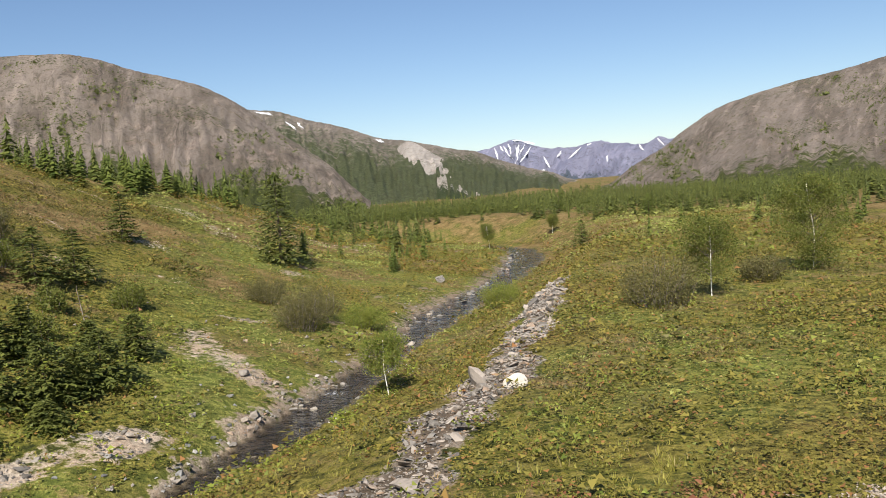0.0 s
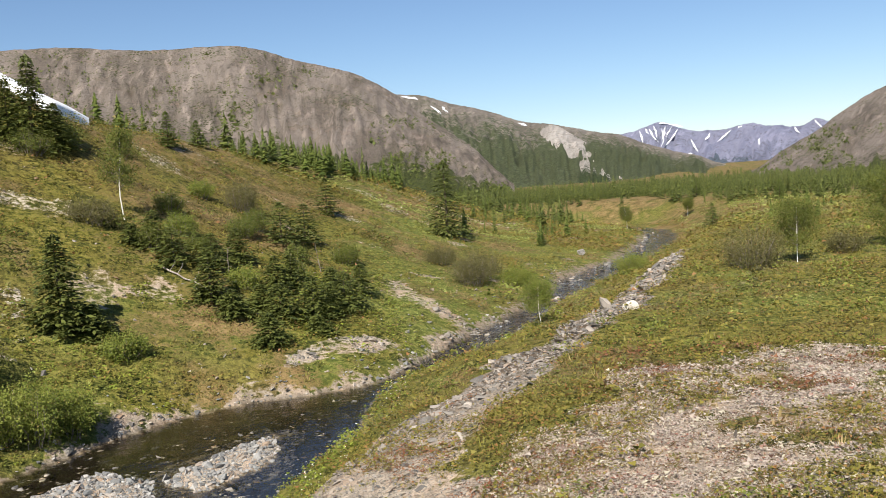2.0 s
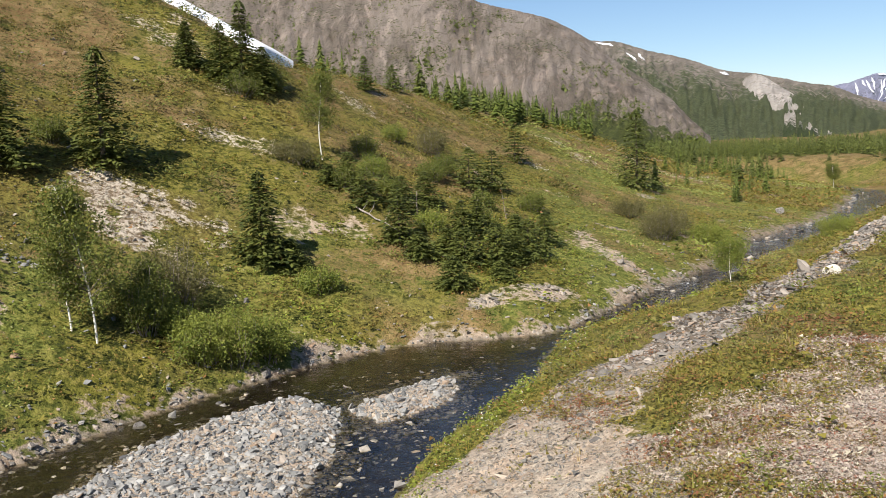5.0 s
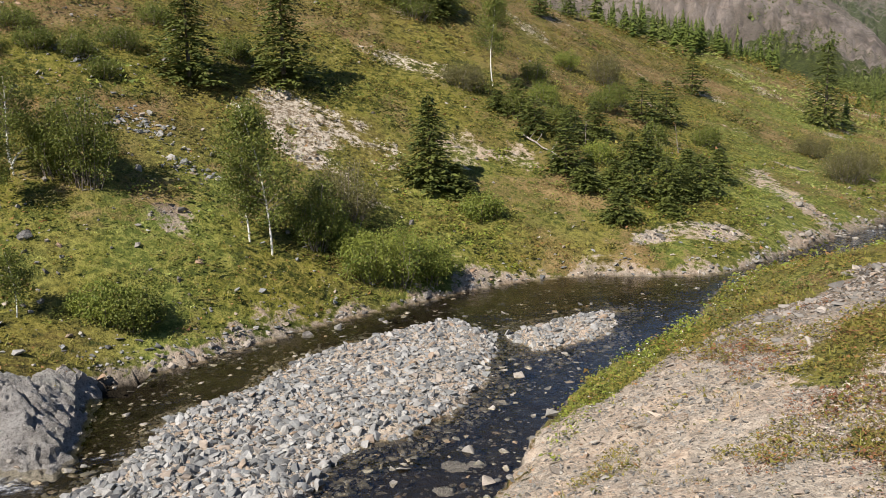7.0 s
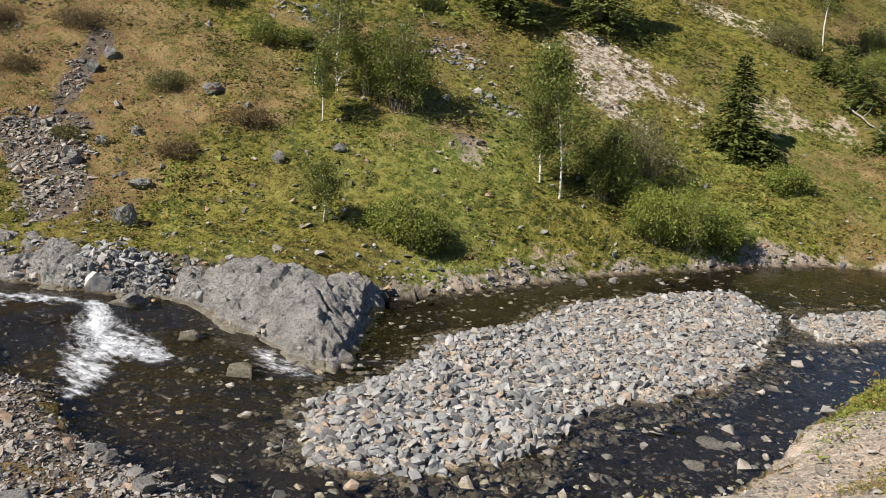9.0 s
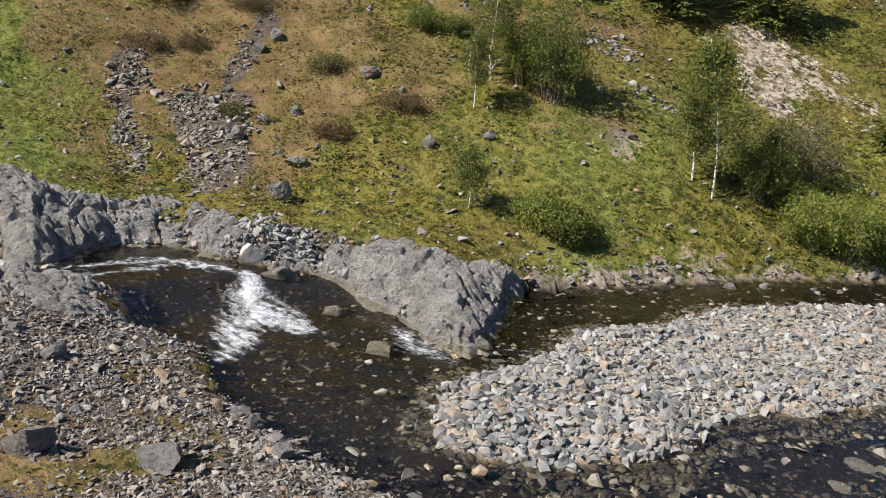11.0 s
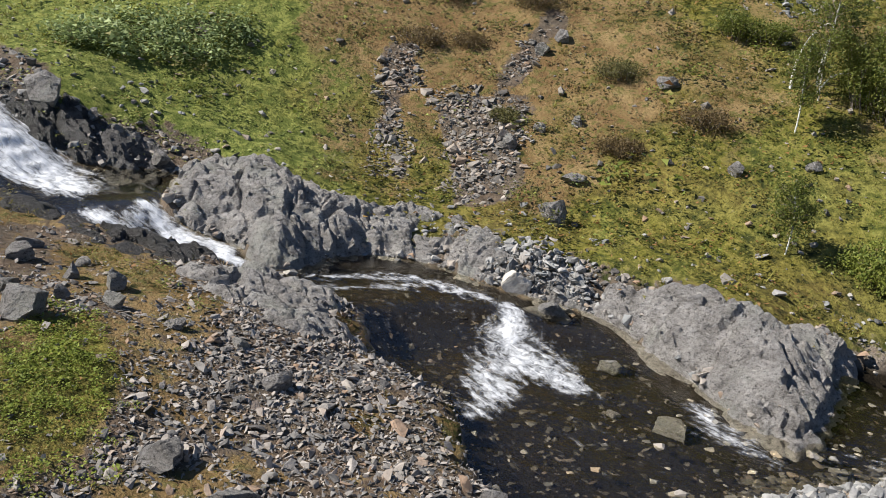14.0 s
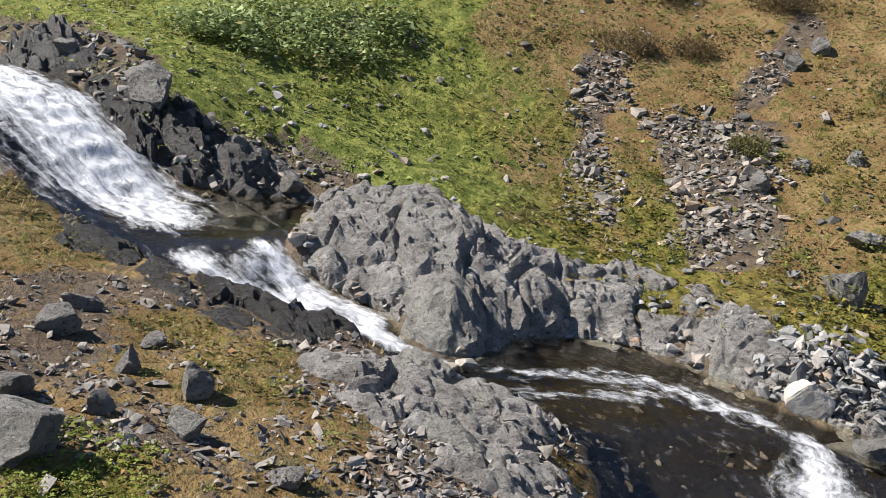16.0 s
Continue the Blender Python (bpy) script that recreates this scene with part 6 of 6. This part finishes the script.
bedrock("rock_outcrop", [(-13.9, 18.8), (-12.4, 18.7), (-11.3, 18.3), (-10.1, 17.7), (-8.9, 17.1), (-8.0, 17.0), (-8.3, 19.6), (-8.8, 21.2), (-9.3, 22.4), (-10.0, 22.4), (-10.4, 20.9), (-11.0, 20.3), (-11.9, 20.4), (-13.8, 19.8)], 0.34, 520, BEDROCK, "pale grey fractured bedrock ledge standing over the pool", 20)
bedrock("rock_outcrop", [(-26.6, 10.7), (-26.0, 11.0), (-25.1, 11.6), (-24.9, 12.6), (-25.7, 13.3), (-26.6, 12.6), (-27.4, 11.7), (-28.6, 11.5), (-30.7, 11.8), (-31.4, 10.5), (-28.4, 10.7)], 0.16, 530, BLACK_ROCK, "dark wet bedrock beside the upper falls", 25)
bedrock("rock_outcrop", [(-28.7, 10.7), (-29.3, 9.4), (-30.0, 8.0), (-31.2, 8.4), (-31.2, 11.4), (-29.5, 11.6)], 0.5, 532, WET_SLAB, "dark upright bedrock above the upper falls", 15)
bedrock("rock_outcrop", [(-24.1, 11.9), (-24.9, 12.2), (-25.6, 13.4), (-25.1, 14.4), (-24.0, 14.5), (-23.5, 13.3)], 0.20, 535, WET_SLAB, "smooth dark slab of wet bedrock beside the pool", 70)
bedrock("rock_outcrop", [(-22.9, 9.7), (-21.4, 10.7), (-20.5, 11.3), (-20.0, 12.1), (-19.3, 12.6), (-18.7, 12.2), (-18.3, 11.1), (-18.9, 10.3), (-19.7, 10.2), (-20.5, 9.8), (-21.5, 9.5)], 0.05, 540, BLACK_ROCK, "smooth black wet bedrock below the falls", 60)
bedrock("rock_outcrop", [(-18.0, 11.1), (-18.4, 12.4), (-18.2, 13.1), (-17.4, 13.5), (-16.8, 14.0), (-16.0, 13.7), (-15.6, 12.9), (-15.8, 11.9), (-16.2, 11.2), (-16.9, 10.9)], 0.10, 550, BEDROCK, "grey lichen-flecked bedrock ledge above the rapids", 40)
bedrock("rock_outcrop", [(-15.5, 11.5), (-15.6, 12.7), (-15.2, 13.4), (-14.5, 13.1), (-14.7, 11.9)], 0.08, 560, BEDROCK, "low grey-brown ledge at the foot of the rubble slope", 50)
bedrock("rock_outcrop", [(-21.55, 11.75), (-21.05, 12.0), (-20.75, 11.8), (-21.2, 11.5)], 0.2, 565, BLACK_ROCK, "small black rock splitting the falls", 10)
bedrock("rock_outcrop", [(-26.4, 9.0), (-25.7, 9.7), (-25.2, 9.5), (-25.4, 8.8)], 0.45, 570, BLACK_ROCK, "black wet rock standing in the upper falls", 30)
BOULDERS = [(-16.6, 20.9, 1.0, 1.15), (-17.5, 22.8, 0.8, 0.35), (-22.2, 27.4, 0.9, 0.45), (-22.3, 26.6, 0.8, 0.55), (-18.1, 27.6, 1.0, 0.55), (-20.0, 22.8, 0.55, 0.75), (-19.2, 24.8, 0.5, 0.4), (-19.9, 23.9, 0.42, 0.36), (-14.3, 25.7, 0.5, 0.6), (-12.9, 27.2, 0.65, 0.4), (-12.1, 17.4, 0.8, 0.85),
            (-14.2, 18.1, 1.1, 1.0), (-26.5, 12.1, 1.1, 1.1), (-24.2, 14.1, 0.6, 0.6), (-25.8, 13.0, 0.42, 0.6), (-25.4, 13.4, 0.36, 0.5), (-26.0, 12.7, 0.4, 0.5), (-25.1, 13.8, 0.36, 0.35), (-29.4, 11.3, 0.75, 0.6), (-4.2, 26.7, 0.55, 0.45), (1.4, 21.0, 0.6, 0.3), (0.1, 17.6, 0.65, 0.45), (-0.1, 16.4, 0.6, 0.42), (-1.5, 15.1, 0.5, 0.35), (0.6, 17.6, 0.45, 0.3), (-7.2, 13.4, 0.5, 0.4), (25.6, 47.7, 1.0, 0.45), (42.3, 69.2, 1.2, 0.7)]
RUBBLE_ROCKS = [(-17.1, 9.5, 0.66, 0.42), (-17.7, 9.0, 0.42, 0.3), (-16.3, 9.1, 0.48, 0.34), (-18.9, 8.6, 0.7, 0.36), (-19.6, 9.0, 0.5, 0.24), (-18.4, 9.5, 0.4, 0.2), (-16.2, 7.7, 0.95, 0.62), (-17.4, 7.8, 0.6, 0.3), (-16.9, 8.5, 0.4, 0.22), (-15.4, 9.7, 0.5, 0.24), (-14.6, 10.4, 0.4, 0.22), (-9.3, 9.0, 0.98, 0.45), (-12.2, 7.8, 0.81, 0.4), (-11.0, 7.8, 0.85, 0.45), (-9.9, 11.4, 0.63, 0.31), (-13.4, 10.3, 0.66, 0.27), (-8.1, 10.5, 0.52, 0.36), (-9.3, 11.1, 0.6, 0.3), (-10.9, 15.9, 0.32, 0.3), (-7.6, 14.3, 0.43, 0.3)]
for i, (x, y, w, h) in enumerate(BOULDERS):
    rock("boulder", x, y, w * 1.1, h * 0.8, 560 + i, MOSSY_STONE, "grey lichen-spotted boulder lying by the stream", "boulders", cuts=20, rough=0.7, sink=0.2, detail=4)
for i, (x, y, w, h) in enumerate(RUBBLE_ROCKS):
    rock("boulder", x, y, w, h, 590 + i, MOSSY_STONE, "angular grey rock among the rubble", "boulders", cuts=16, rough=0.8, sink=0.3, detail=4)
rock("boulder", -9.9, 16.2, 1.0, 0.42, 623, MOSSY_STONE, "flat-topped grey boulder standing in the rapids", "boulders", cuts=14, rough=0.5, sink=-0.15, detail=4)
QUARTZ = stone_material("pale_quartz", piece_value, 1.35, (1.0, 0.96, 0.9))
rock("boulder", -15.4, 18.2, 0.85, 0.75, 621, QUARTZ, "white quartz boulder on the rocky bank", "boulders", cuts=14, rough=0.4, sink=0.15, detail=3)
rock("boulder", 19.8, 29.0, 0.6, 0.4, 622, QUARTZ, "white quartz boulder on the edge of the scree", "boulders", cuts=14, rough=0.4, sink=0.15, detail=3)

# ---- low plants ----


def tufts(name, L, mat, label, rng, leaves, radius, high, size, blade=False, category="plants"):
    """Clumps of small leaves, or tufts of blades, on many places as one mesh."""
    n = len(L["x"])
    base = np.stack([L["x"], L["y"], L["z"]], 1)
    grow = rng.lognormal(0, 0.35, n)[:, None] * (np.interp(L["r"], [8, 20, 45, 80], [0.6, 0.85, 1.25, 1.7]) * np.interp(np.hypot(L["x"] + 11, L["y"] - 7), [6, 13], [0.45, 1.0]))[:, None]
    c = np.repeat(base, leaves, 0)
    g = np.repeat(grow, leaves, 0)
    a = rng.uniform(0, 2 * math.pi, (n * leaves, 1))
    q = np.sqrt(rng.uniform(0, 1, (n * leaves, 1)))
    out = np.hstack([np.cos(a), np.sin(a), np.zeros_like(a)])
    side = np.hstack([-np.sin(a), np.cos(a), np.zeros_like(a)])
    soup = Soup()
    if blade:
        g = g * np.repeat(np.interp(L["r"], [12, 30, 80], [0.9, 0.62, 0.5])[:, None], leaves, 0)
        foot = c + out * q * radius * g * 0.5 - (0, 0, 0.02)
        tip = foot + out * radius * g * rng.uniform(0.2, 1.0, a.shape) + np.array([0, 0, 1.0]) * high * g * rng.uniform(0.6, 1.2, a.shape)
        soup.many(np.stack([foot - side * size * g, foot + side * size * g, tip], 1), [(0, 1, 2)])
    else:
        up = high * g * (1 - 0.6 * q * q) * rng.uniform(0.35, 1.05, a.shape)
        c = c + out * q * radius * g + np.array([0, 0, 1.0]) * up
        d = rng.normal(0, 1, c.shape) * (1, 1, 0.35)
        d /= np.linalg.norm(d, axis=1)[:, None]
        e = np.cross(d, rng.normal(0, 1, c.shape) * 0.7 + (0, 0, 1.5))
        e /= np.linalg.norm(e, axis=1)[:, None]
        ln = size * g * rng.uniform(0.6, 1.35, a.shape)
        soup.many(np.stack([c - d * ln, c + e * ln * 1.1, c + d * ln], 1), [(0, 1, 2)])
    return tagged(new(name, soup.mesh(name, mat)), label, category, kind="stuff")


def plant_cover():
    rng = np.random.default_rng(1000)
    x, y = sector(190000, -56, 74, 6, 90, rng, 1.1)
    L = lay(x, y)
    cov, _ = cover(L)
    dry = ~L["wet"] & (L["edge"] > 0.35)
    patch = fbm(x, y, 3.5, 3, 201)
    bare = cov[:, 0] + cov[:, 1] * 0.75
    pick = rng.uniform(0, 1, len(x))
    green = dry & (pick < np.clip(1.05 - bare * 1.3, 0.06, 1))
    brown = cov[:, 2] + 0.25 * patch
    heath = green & (brown < 0.62) & (patch > -0.25)
    grass = green & (brown < 0.62) & (patch <= 0.05)
    fresh = lushness(L) > rng.uniform(0.25, 0.9, len(x))
    rust = green & (brown >= 0.5)
    use = rng.uniform(0, 1, len(x))
    tufts("dwarf_shrubs", take(L, heath & ~fresh & (use < np.where(L["far_side"], 0.36, 0.46)) & ~(L["far_side"] & (L["az"] > 50))), HEATH_LEAF, "low dwarf birch and bilberry shrubs covering the heath", rng, 9, 0.22, 0.20, 0.036)
    tufts("grass", take(L, grass & (use < 0.34)), GRASS, "short green grass tufts on the slope", rng, 9, 0.16, 0.15, 0.011, True, "grass")
    tufts("dry_grass", take(L, rust & (use < 0.40)), DRY_GRASS, "dry brown grass and heather tufts", rng, 9, 0.16, 0.14, 0.011, True, "grass")
    tufts("heather", take(L, rust & (use > 0.86)), OLIVE_LEAF, "brown-green heather cushions", rng, 11, 0.24, 0.17, 0.034)
    pale = dry & (cov[:, 1] > 0.3) & (pick > 0.3)
    tufts("lichen", take(L, pale), LICHEN, "pale cream reindeer lichen cushions", rng, 6, 0.12, 0.05, 0.031)
    lush = green & L["far_side"] & (((L["df"] < 9) & (np.abs(L["az"] + 6) < 14) & (patch > -0.1)) | (L["az"] > 50 + 5 * patch))
    lush |= dry & ~L["far_side"] & (L["dn"] < np.interp(L["az"], [-30, -20, -14, -8], [1.6, 1.4, 1.9, 1.0])) & (L["az"] < -7) & (L["az"] > -30)
    tufts("herbs", take(L, lush & (use < 0.3) & (L["az"] < 45)), HERB, "lush bright green herbs near the water", rng, 12, 0.2, 0.2, 0.036)
    bloom = lush & ~L["far_side"] & (use > 0.88)
    tufts("flowers", take(L, bloom), PETAL, "small white flowers in the fresh grass by the water", rng, 3, 0.16, 0.24, 0.020, False, "flowers")
    meadow = dry & (use < 0.4) & L["far_side"] & (L["az"] > 49 + 9 * patch + rng.normal(0, 3.0, len(x)))
    meadow |= green & fresh & (use > 0.70) & (L["az"] < 47)
    tufts("meadow", take(L, meadow), MEADOW, "short bright green grass and herbs on the slope", rng, 10, 0.20, 0.05, 0.030)
    # white lichen and heath flecks close to the camera
    x, y = sector(80000, -54, -4, 8, 27, rng, 1.0)
    L = lay(x, y)
    cov, _ = cover(L)
    ok = ~L["wet"] & ~L["far_side"] & (L["dn"] > 2) & (rng.uniform(0, 1, len(x)) < cov[:, 1] * 1.3)
    tufts("pale_lichen", take(L, ok), HEATH_LICHEN, "pinkish white lichen cushions on the stony heath", rng, 5, 0.09, 0.06, 0.024)
    red = ~L["wet"] & ~L["far_side"] & (L["dn"] > 3) & (fbm(x, y, 1.6, 2, 307) > 0.28) & (rng.uniform(0, 1, len(x)) < 0.18)
    tufts("rusty_heath", take(L, red), RED_HEATH, "rusty red and brown heath shrubs on stony ground", rng, 10, 0.16, 0.10, 0.026)
    ok = ~L["wet"] & ~L["far_side"] & (L["dn"] > 2) & (fbm(x, y, 2.2, 2, 303) > 0.12) & (rng.uniform(0, 1, len(x)) < 0.20)
    tufts("crowberry", take(L, ok), HEATH_LEAF, "patches of low green crowberry on the stony heath", rng, 11, 0.17, 0.13, 0.028)
    # a stand of tall large-leaved herbs on the slope above the cascade
    q = rng.uniform(0, 2 * math.pi, 260)
    k = np.sqrt(rng.uniform(0, 1, 260))
    along, over = 3.0 * k * np.cos(q), 1.3 * k * np.sin(q)
    L = lay(-29.4 + 0.37 * along - 0.93 * over, 16.6 + 0.93 * along + 0.37 * over)
    tufts("tall_herbs", take(L, L["df"] > 2.2), TALL_HERB, "tall large-leaved green herbs on the slope", rng, 34, 0.30, 0.42, 0.050)
    # low shrubs on the green patch of the near slope
    q = rng.normal(0, 1, (420, 2))
    L = lay(MOSS[0] - 0.87 * 1.0 * q[:, 0] - 0.5 * 0.42 * q[:, 1], MOSS[1] + 0.5 * 1.0 * q[:, 0] - 0.87 * 0.42 * q[:, 1])
    tufts("low_shrubs", L, HERB, "low leafy green shrubs on the near slope", rng, 40, 0.30, 0.22, 0.042)
    # heath in the middle distance
    x, y = sector(9000, -52, -14, 86, 135, rng, 1.0)
    L = lay(x, y)
    L = take(L, ~L["wet"] & (L["edge"] > 0.8))
    pick = fbm(L["x"], L["y"], 9, 3, 221)
    tufts("far_heath", take(L, pick > 0.0), HEATH_LEAF, "low green and rusty shrubs on the far heath", rng, 9, 0.34, 0.22, 0.05)
    tufts("far_grass", take(L, pick <= 0.0), MEADOW, "pale green grass on the far heath", rng, 8, 0.34, 0.12, 0.05)
    # larger shrubs standing out from the cover
    x, y = sector(5200, -56, 74, 9, 95, rng, 1.1)
    L = lay(x, y)
    cov, _ = cover(L)
    spread = fbm(x, y, 7, 2, 211)
    dry = ~L["wet"] & (L["edge"] > 1.0) & (cov[:, 0] < 0.45) & (spread > -0.15)
    use = rng.uniform(0, 1, len(x))
    upper = L["far_side"] & (L["df"] > 10) & (L["az"] > -4) & (L["az"] < 34)
    tufts("dark_scrub", take(L, dry & upper & (use > 0.48) & (use < 0.95)), BIRCH_LEAF, "dark green shrubs scattered on the upper slope", rng, 70, 0.5, 0.5, 0.046)
    tufts("willow_scrub", take(L, dry & (use < 0.16)), WILLOW_LEAF, "knee-high green willow scrub", rng, 60, 0.42, 0.42, 0.040)
    tufts("birch_scrub", take(L, dry & (use > 0.16) & (use < 0.34)), BIRCH_LEAF, "knee-high dark green dwarf birch scrub", rng, 60, 0.42, 0.38, 0.038)
    tufts("brown_scrub", take(L, dry & (use > 0.34) & (use < 0.48)), OLIVE_LEAF, "low brownish willow scrub", rng, 60, 0.45, 0.34, 0.038)
    rust = L["far_side"] & (L["edge"] > 2) & (L["az"] > 32) & (L["az"] < 52) & (use < 0.5) & (spread > -0.3) & (cov[:, 0] < 0.5)
    tufts("rusty_heather", take(L, rust), OLIVE_LEAF, "rusty brown heather cushions on the slope", rng, 40, 0.35, 0.2, 0.03)


plant_cover()


def snow_strip():
    """A long bank of old snow lying along the brow of the hill."""
    n = 70
    deg = np.linspace(10.5, -1.9, n)
    az = np.radians(deg)
    low = np.interp(deg, [-1.9, -0.83, 0.95, 2.67, 4.35, 7.35, 10.5], [4.95, 5.54, 6.43, 7.48, 8.27, 10.2, 11.3])
    high = np.interp(deg, [-1.9, -0.85, 0.91, 2.63, 4.3, 6.13, 8, 10.5], [5.0, 5.8, 6.85, 7.89, 8.92, 10.3, 11.2, 12.2])
    rows = []
    brow = np.interp(deg, [-2, 0, 3, 6, 9], [72, 67, 71.5, 74.5, 76.5])
    for k, (back, q) in enumerate(((-0.3, 0), (0.0, 0.0), (0.8, 0.4), (1.6, 0.75), (2.4, 1.0), (9, 0))):
        r = brow + back
        x, y = -np.sin(az) * r, np.cos(az) * r
        z = EYE + np.tan(np.radians(low + 0.68 * (high - low) * q)) * r + 0.10 * fbm(x, y, 2.0, 3, 7) * (0 < q < 1)
        rows.append(np.stack([x, y, height(x, y) - 0.5 if k in (0, 5) else z], 1))
    v = np.stack(rows, 1).reshape(-1, 3)
    return tagged(new("snow_bank", mesh_of("snow_bank", v, grid_faces(n, 6), SNOW, True)), "long strip of old white snow on the hillside", "snow")


snow_strip()


def dead_branch(x0, y0, x1, y1):
    rng = np.random.default_rng(3)
    p = [np.array([x0 + (x1 - x0) * q + rng.normal(0, 0.04), y0 + (y1 - y0) * q + rng.normal(0, 0.04), 0]) for q in np.linspace(0, 1, 7)]
    for w in p:
        w[2] = float(height(w[0], w[1])[0]) + 0.12
    s = Soup()
    s.add(*tube(p, [0.05, 0.045, 0.04, 0.036, 0.03, 0.024, 0.015], 6))
    for k in (1, 2, 4):
        s.add(*tube([p[k], p[k] + (0.25, 0.1, 0.3), p[k] + (0.35, 0.3, 0.55)], [0.02, 0.015, 0.005], 5))
    tagged(new("dead_branch", s.mesh("dead_branch", DEADWOOD, True)), "bleached dead branch lying on the slope", "branch")


dead_branch(4.0, 44.6, 6.0, 42.4)


def bent_birch(x, y, lean, high, seed):
    """A bare white birch stem bowed over by snow, with a few twigs."""
    rng = np.random.default_rng(seed)
    z0 = float(height(x, y)[0])
    q = np.linspace(0, 1, 9)
    p = np.stack([x + lean * q ** 2 + 0.04 * np.sin(7 * q + seed), y + 0.1 * q, z0 - 0.1 + (high + 0.1) * np.sin(q * math.pi * 0.55)], 1)
    ob = tagged(new("bent_birch"), "bare white birch stem bowed towards the ground", "tree", "birches")
    part("trunk", mesh_of("trunk", *tube(p, list(0.05 - 0.035 * q), 7), BIRCH_BARK, True), ob)
    s = Soup()
    for k in range(3, 9):
        end = p[k] + rng.normal(0, 0.3, 3) + (0.1 * lean, 0, 0.15)
        s.add(*tube([p[k], (p[k] + end) / 2 + (0, 0, 0.05), end], [0.014, 0.01, 0.003], 5))
    part("branchwork", s.mesh("branchwork", TWIG, True), ob)


bent_birch(-15.2, 29.9, 0.9, 2.0, 3)
bent_birch(-14.7, 30.5, 0.5, 1.5, 8)
bent_birch(-14.5, 30.2, 1.1, 0.7, 12)


def dead_sapling(x, y, high, seed):
    """A grey dead sapling with a few broken twigs."""
    rng = np.random.default_rng(seed)
    z0 = float(height(x, y)[0])
    q = np.linspace(0, 1, 6)
    p = np.stack([x + 0.12 * high * q * rng.normal(), y + 0.05 * q, z0 - 0.1 + (high + 0.1) * q], 1)
    ob = tagged(new("dead_sapling"), "grey dead sapling standing among the spruces", "dead tree", "dead saplings")
    stem = part("trunk", mesh_of("trunk", *tube(p, list(0.035 - 0.025 * q), 6), TWIG, True), ob)
    for k in range(2, 6):
        end = p[k] + rng.normal(0, 0.22, 3) * (1, 1, 0.5) + (0, 0, 0.1)
        part("twig", mesh_of("twig", *tube([p[k], (p[k] + end) / 2, end], [0.012, 0.009, 0.003], 4), TWIG, True), stem)


for i, (x, y, h) in enumerate([(13.1, 49.5, 1.5), (9.6, 44.0, 1.7), (10.6, 46.2, 1.3), (7.2, 44.9, 1.4)] ):
    dead_sapling(x, y, h, 40 + i)
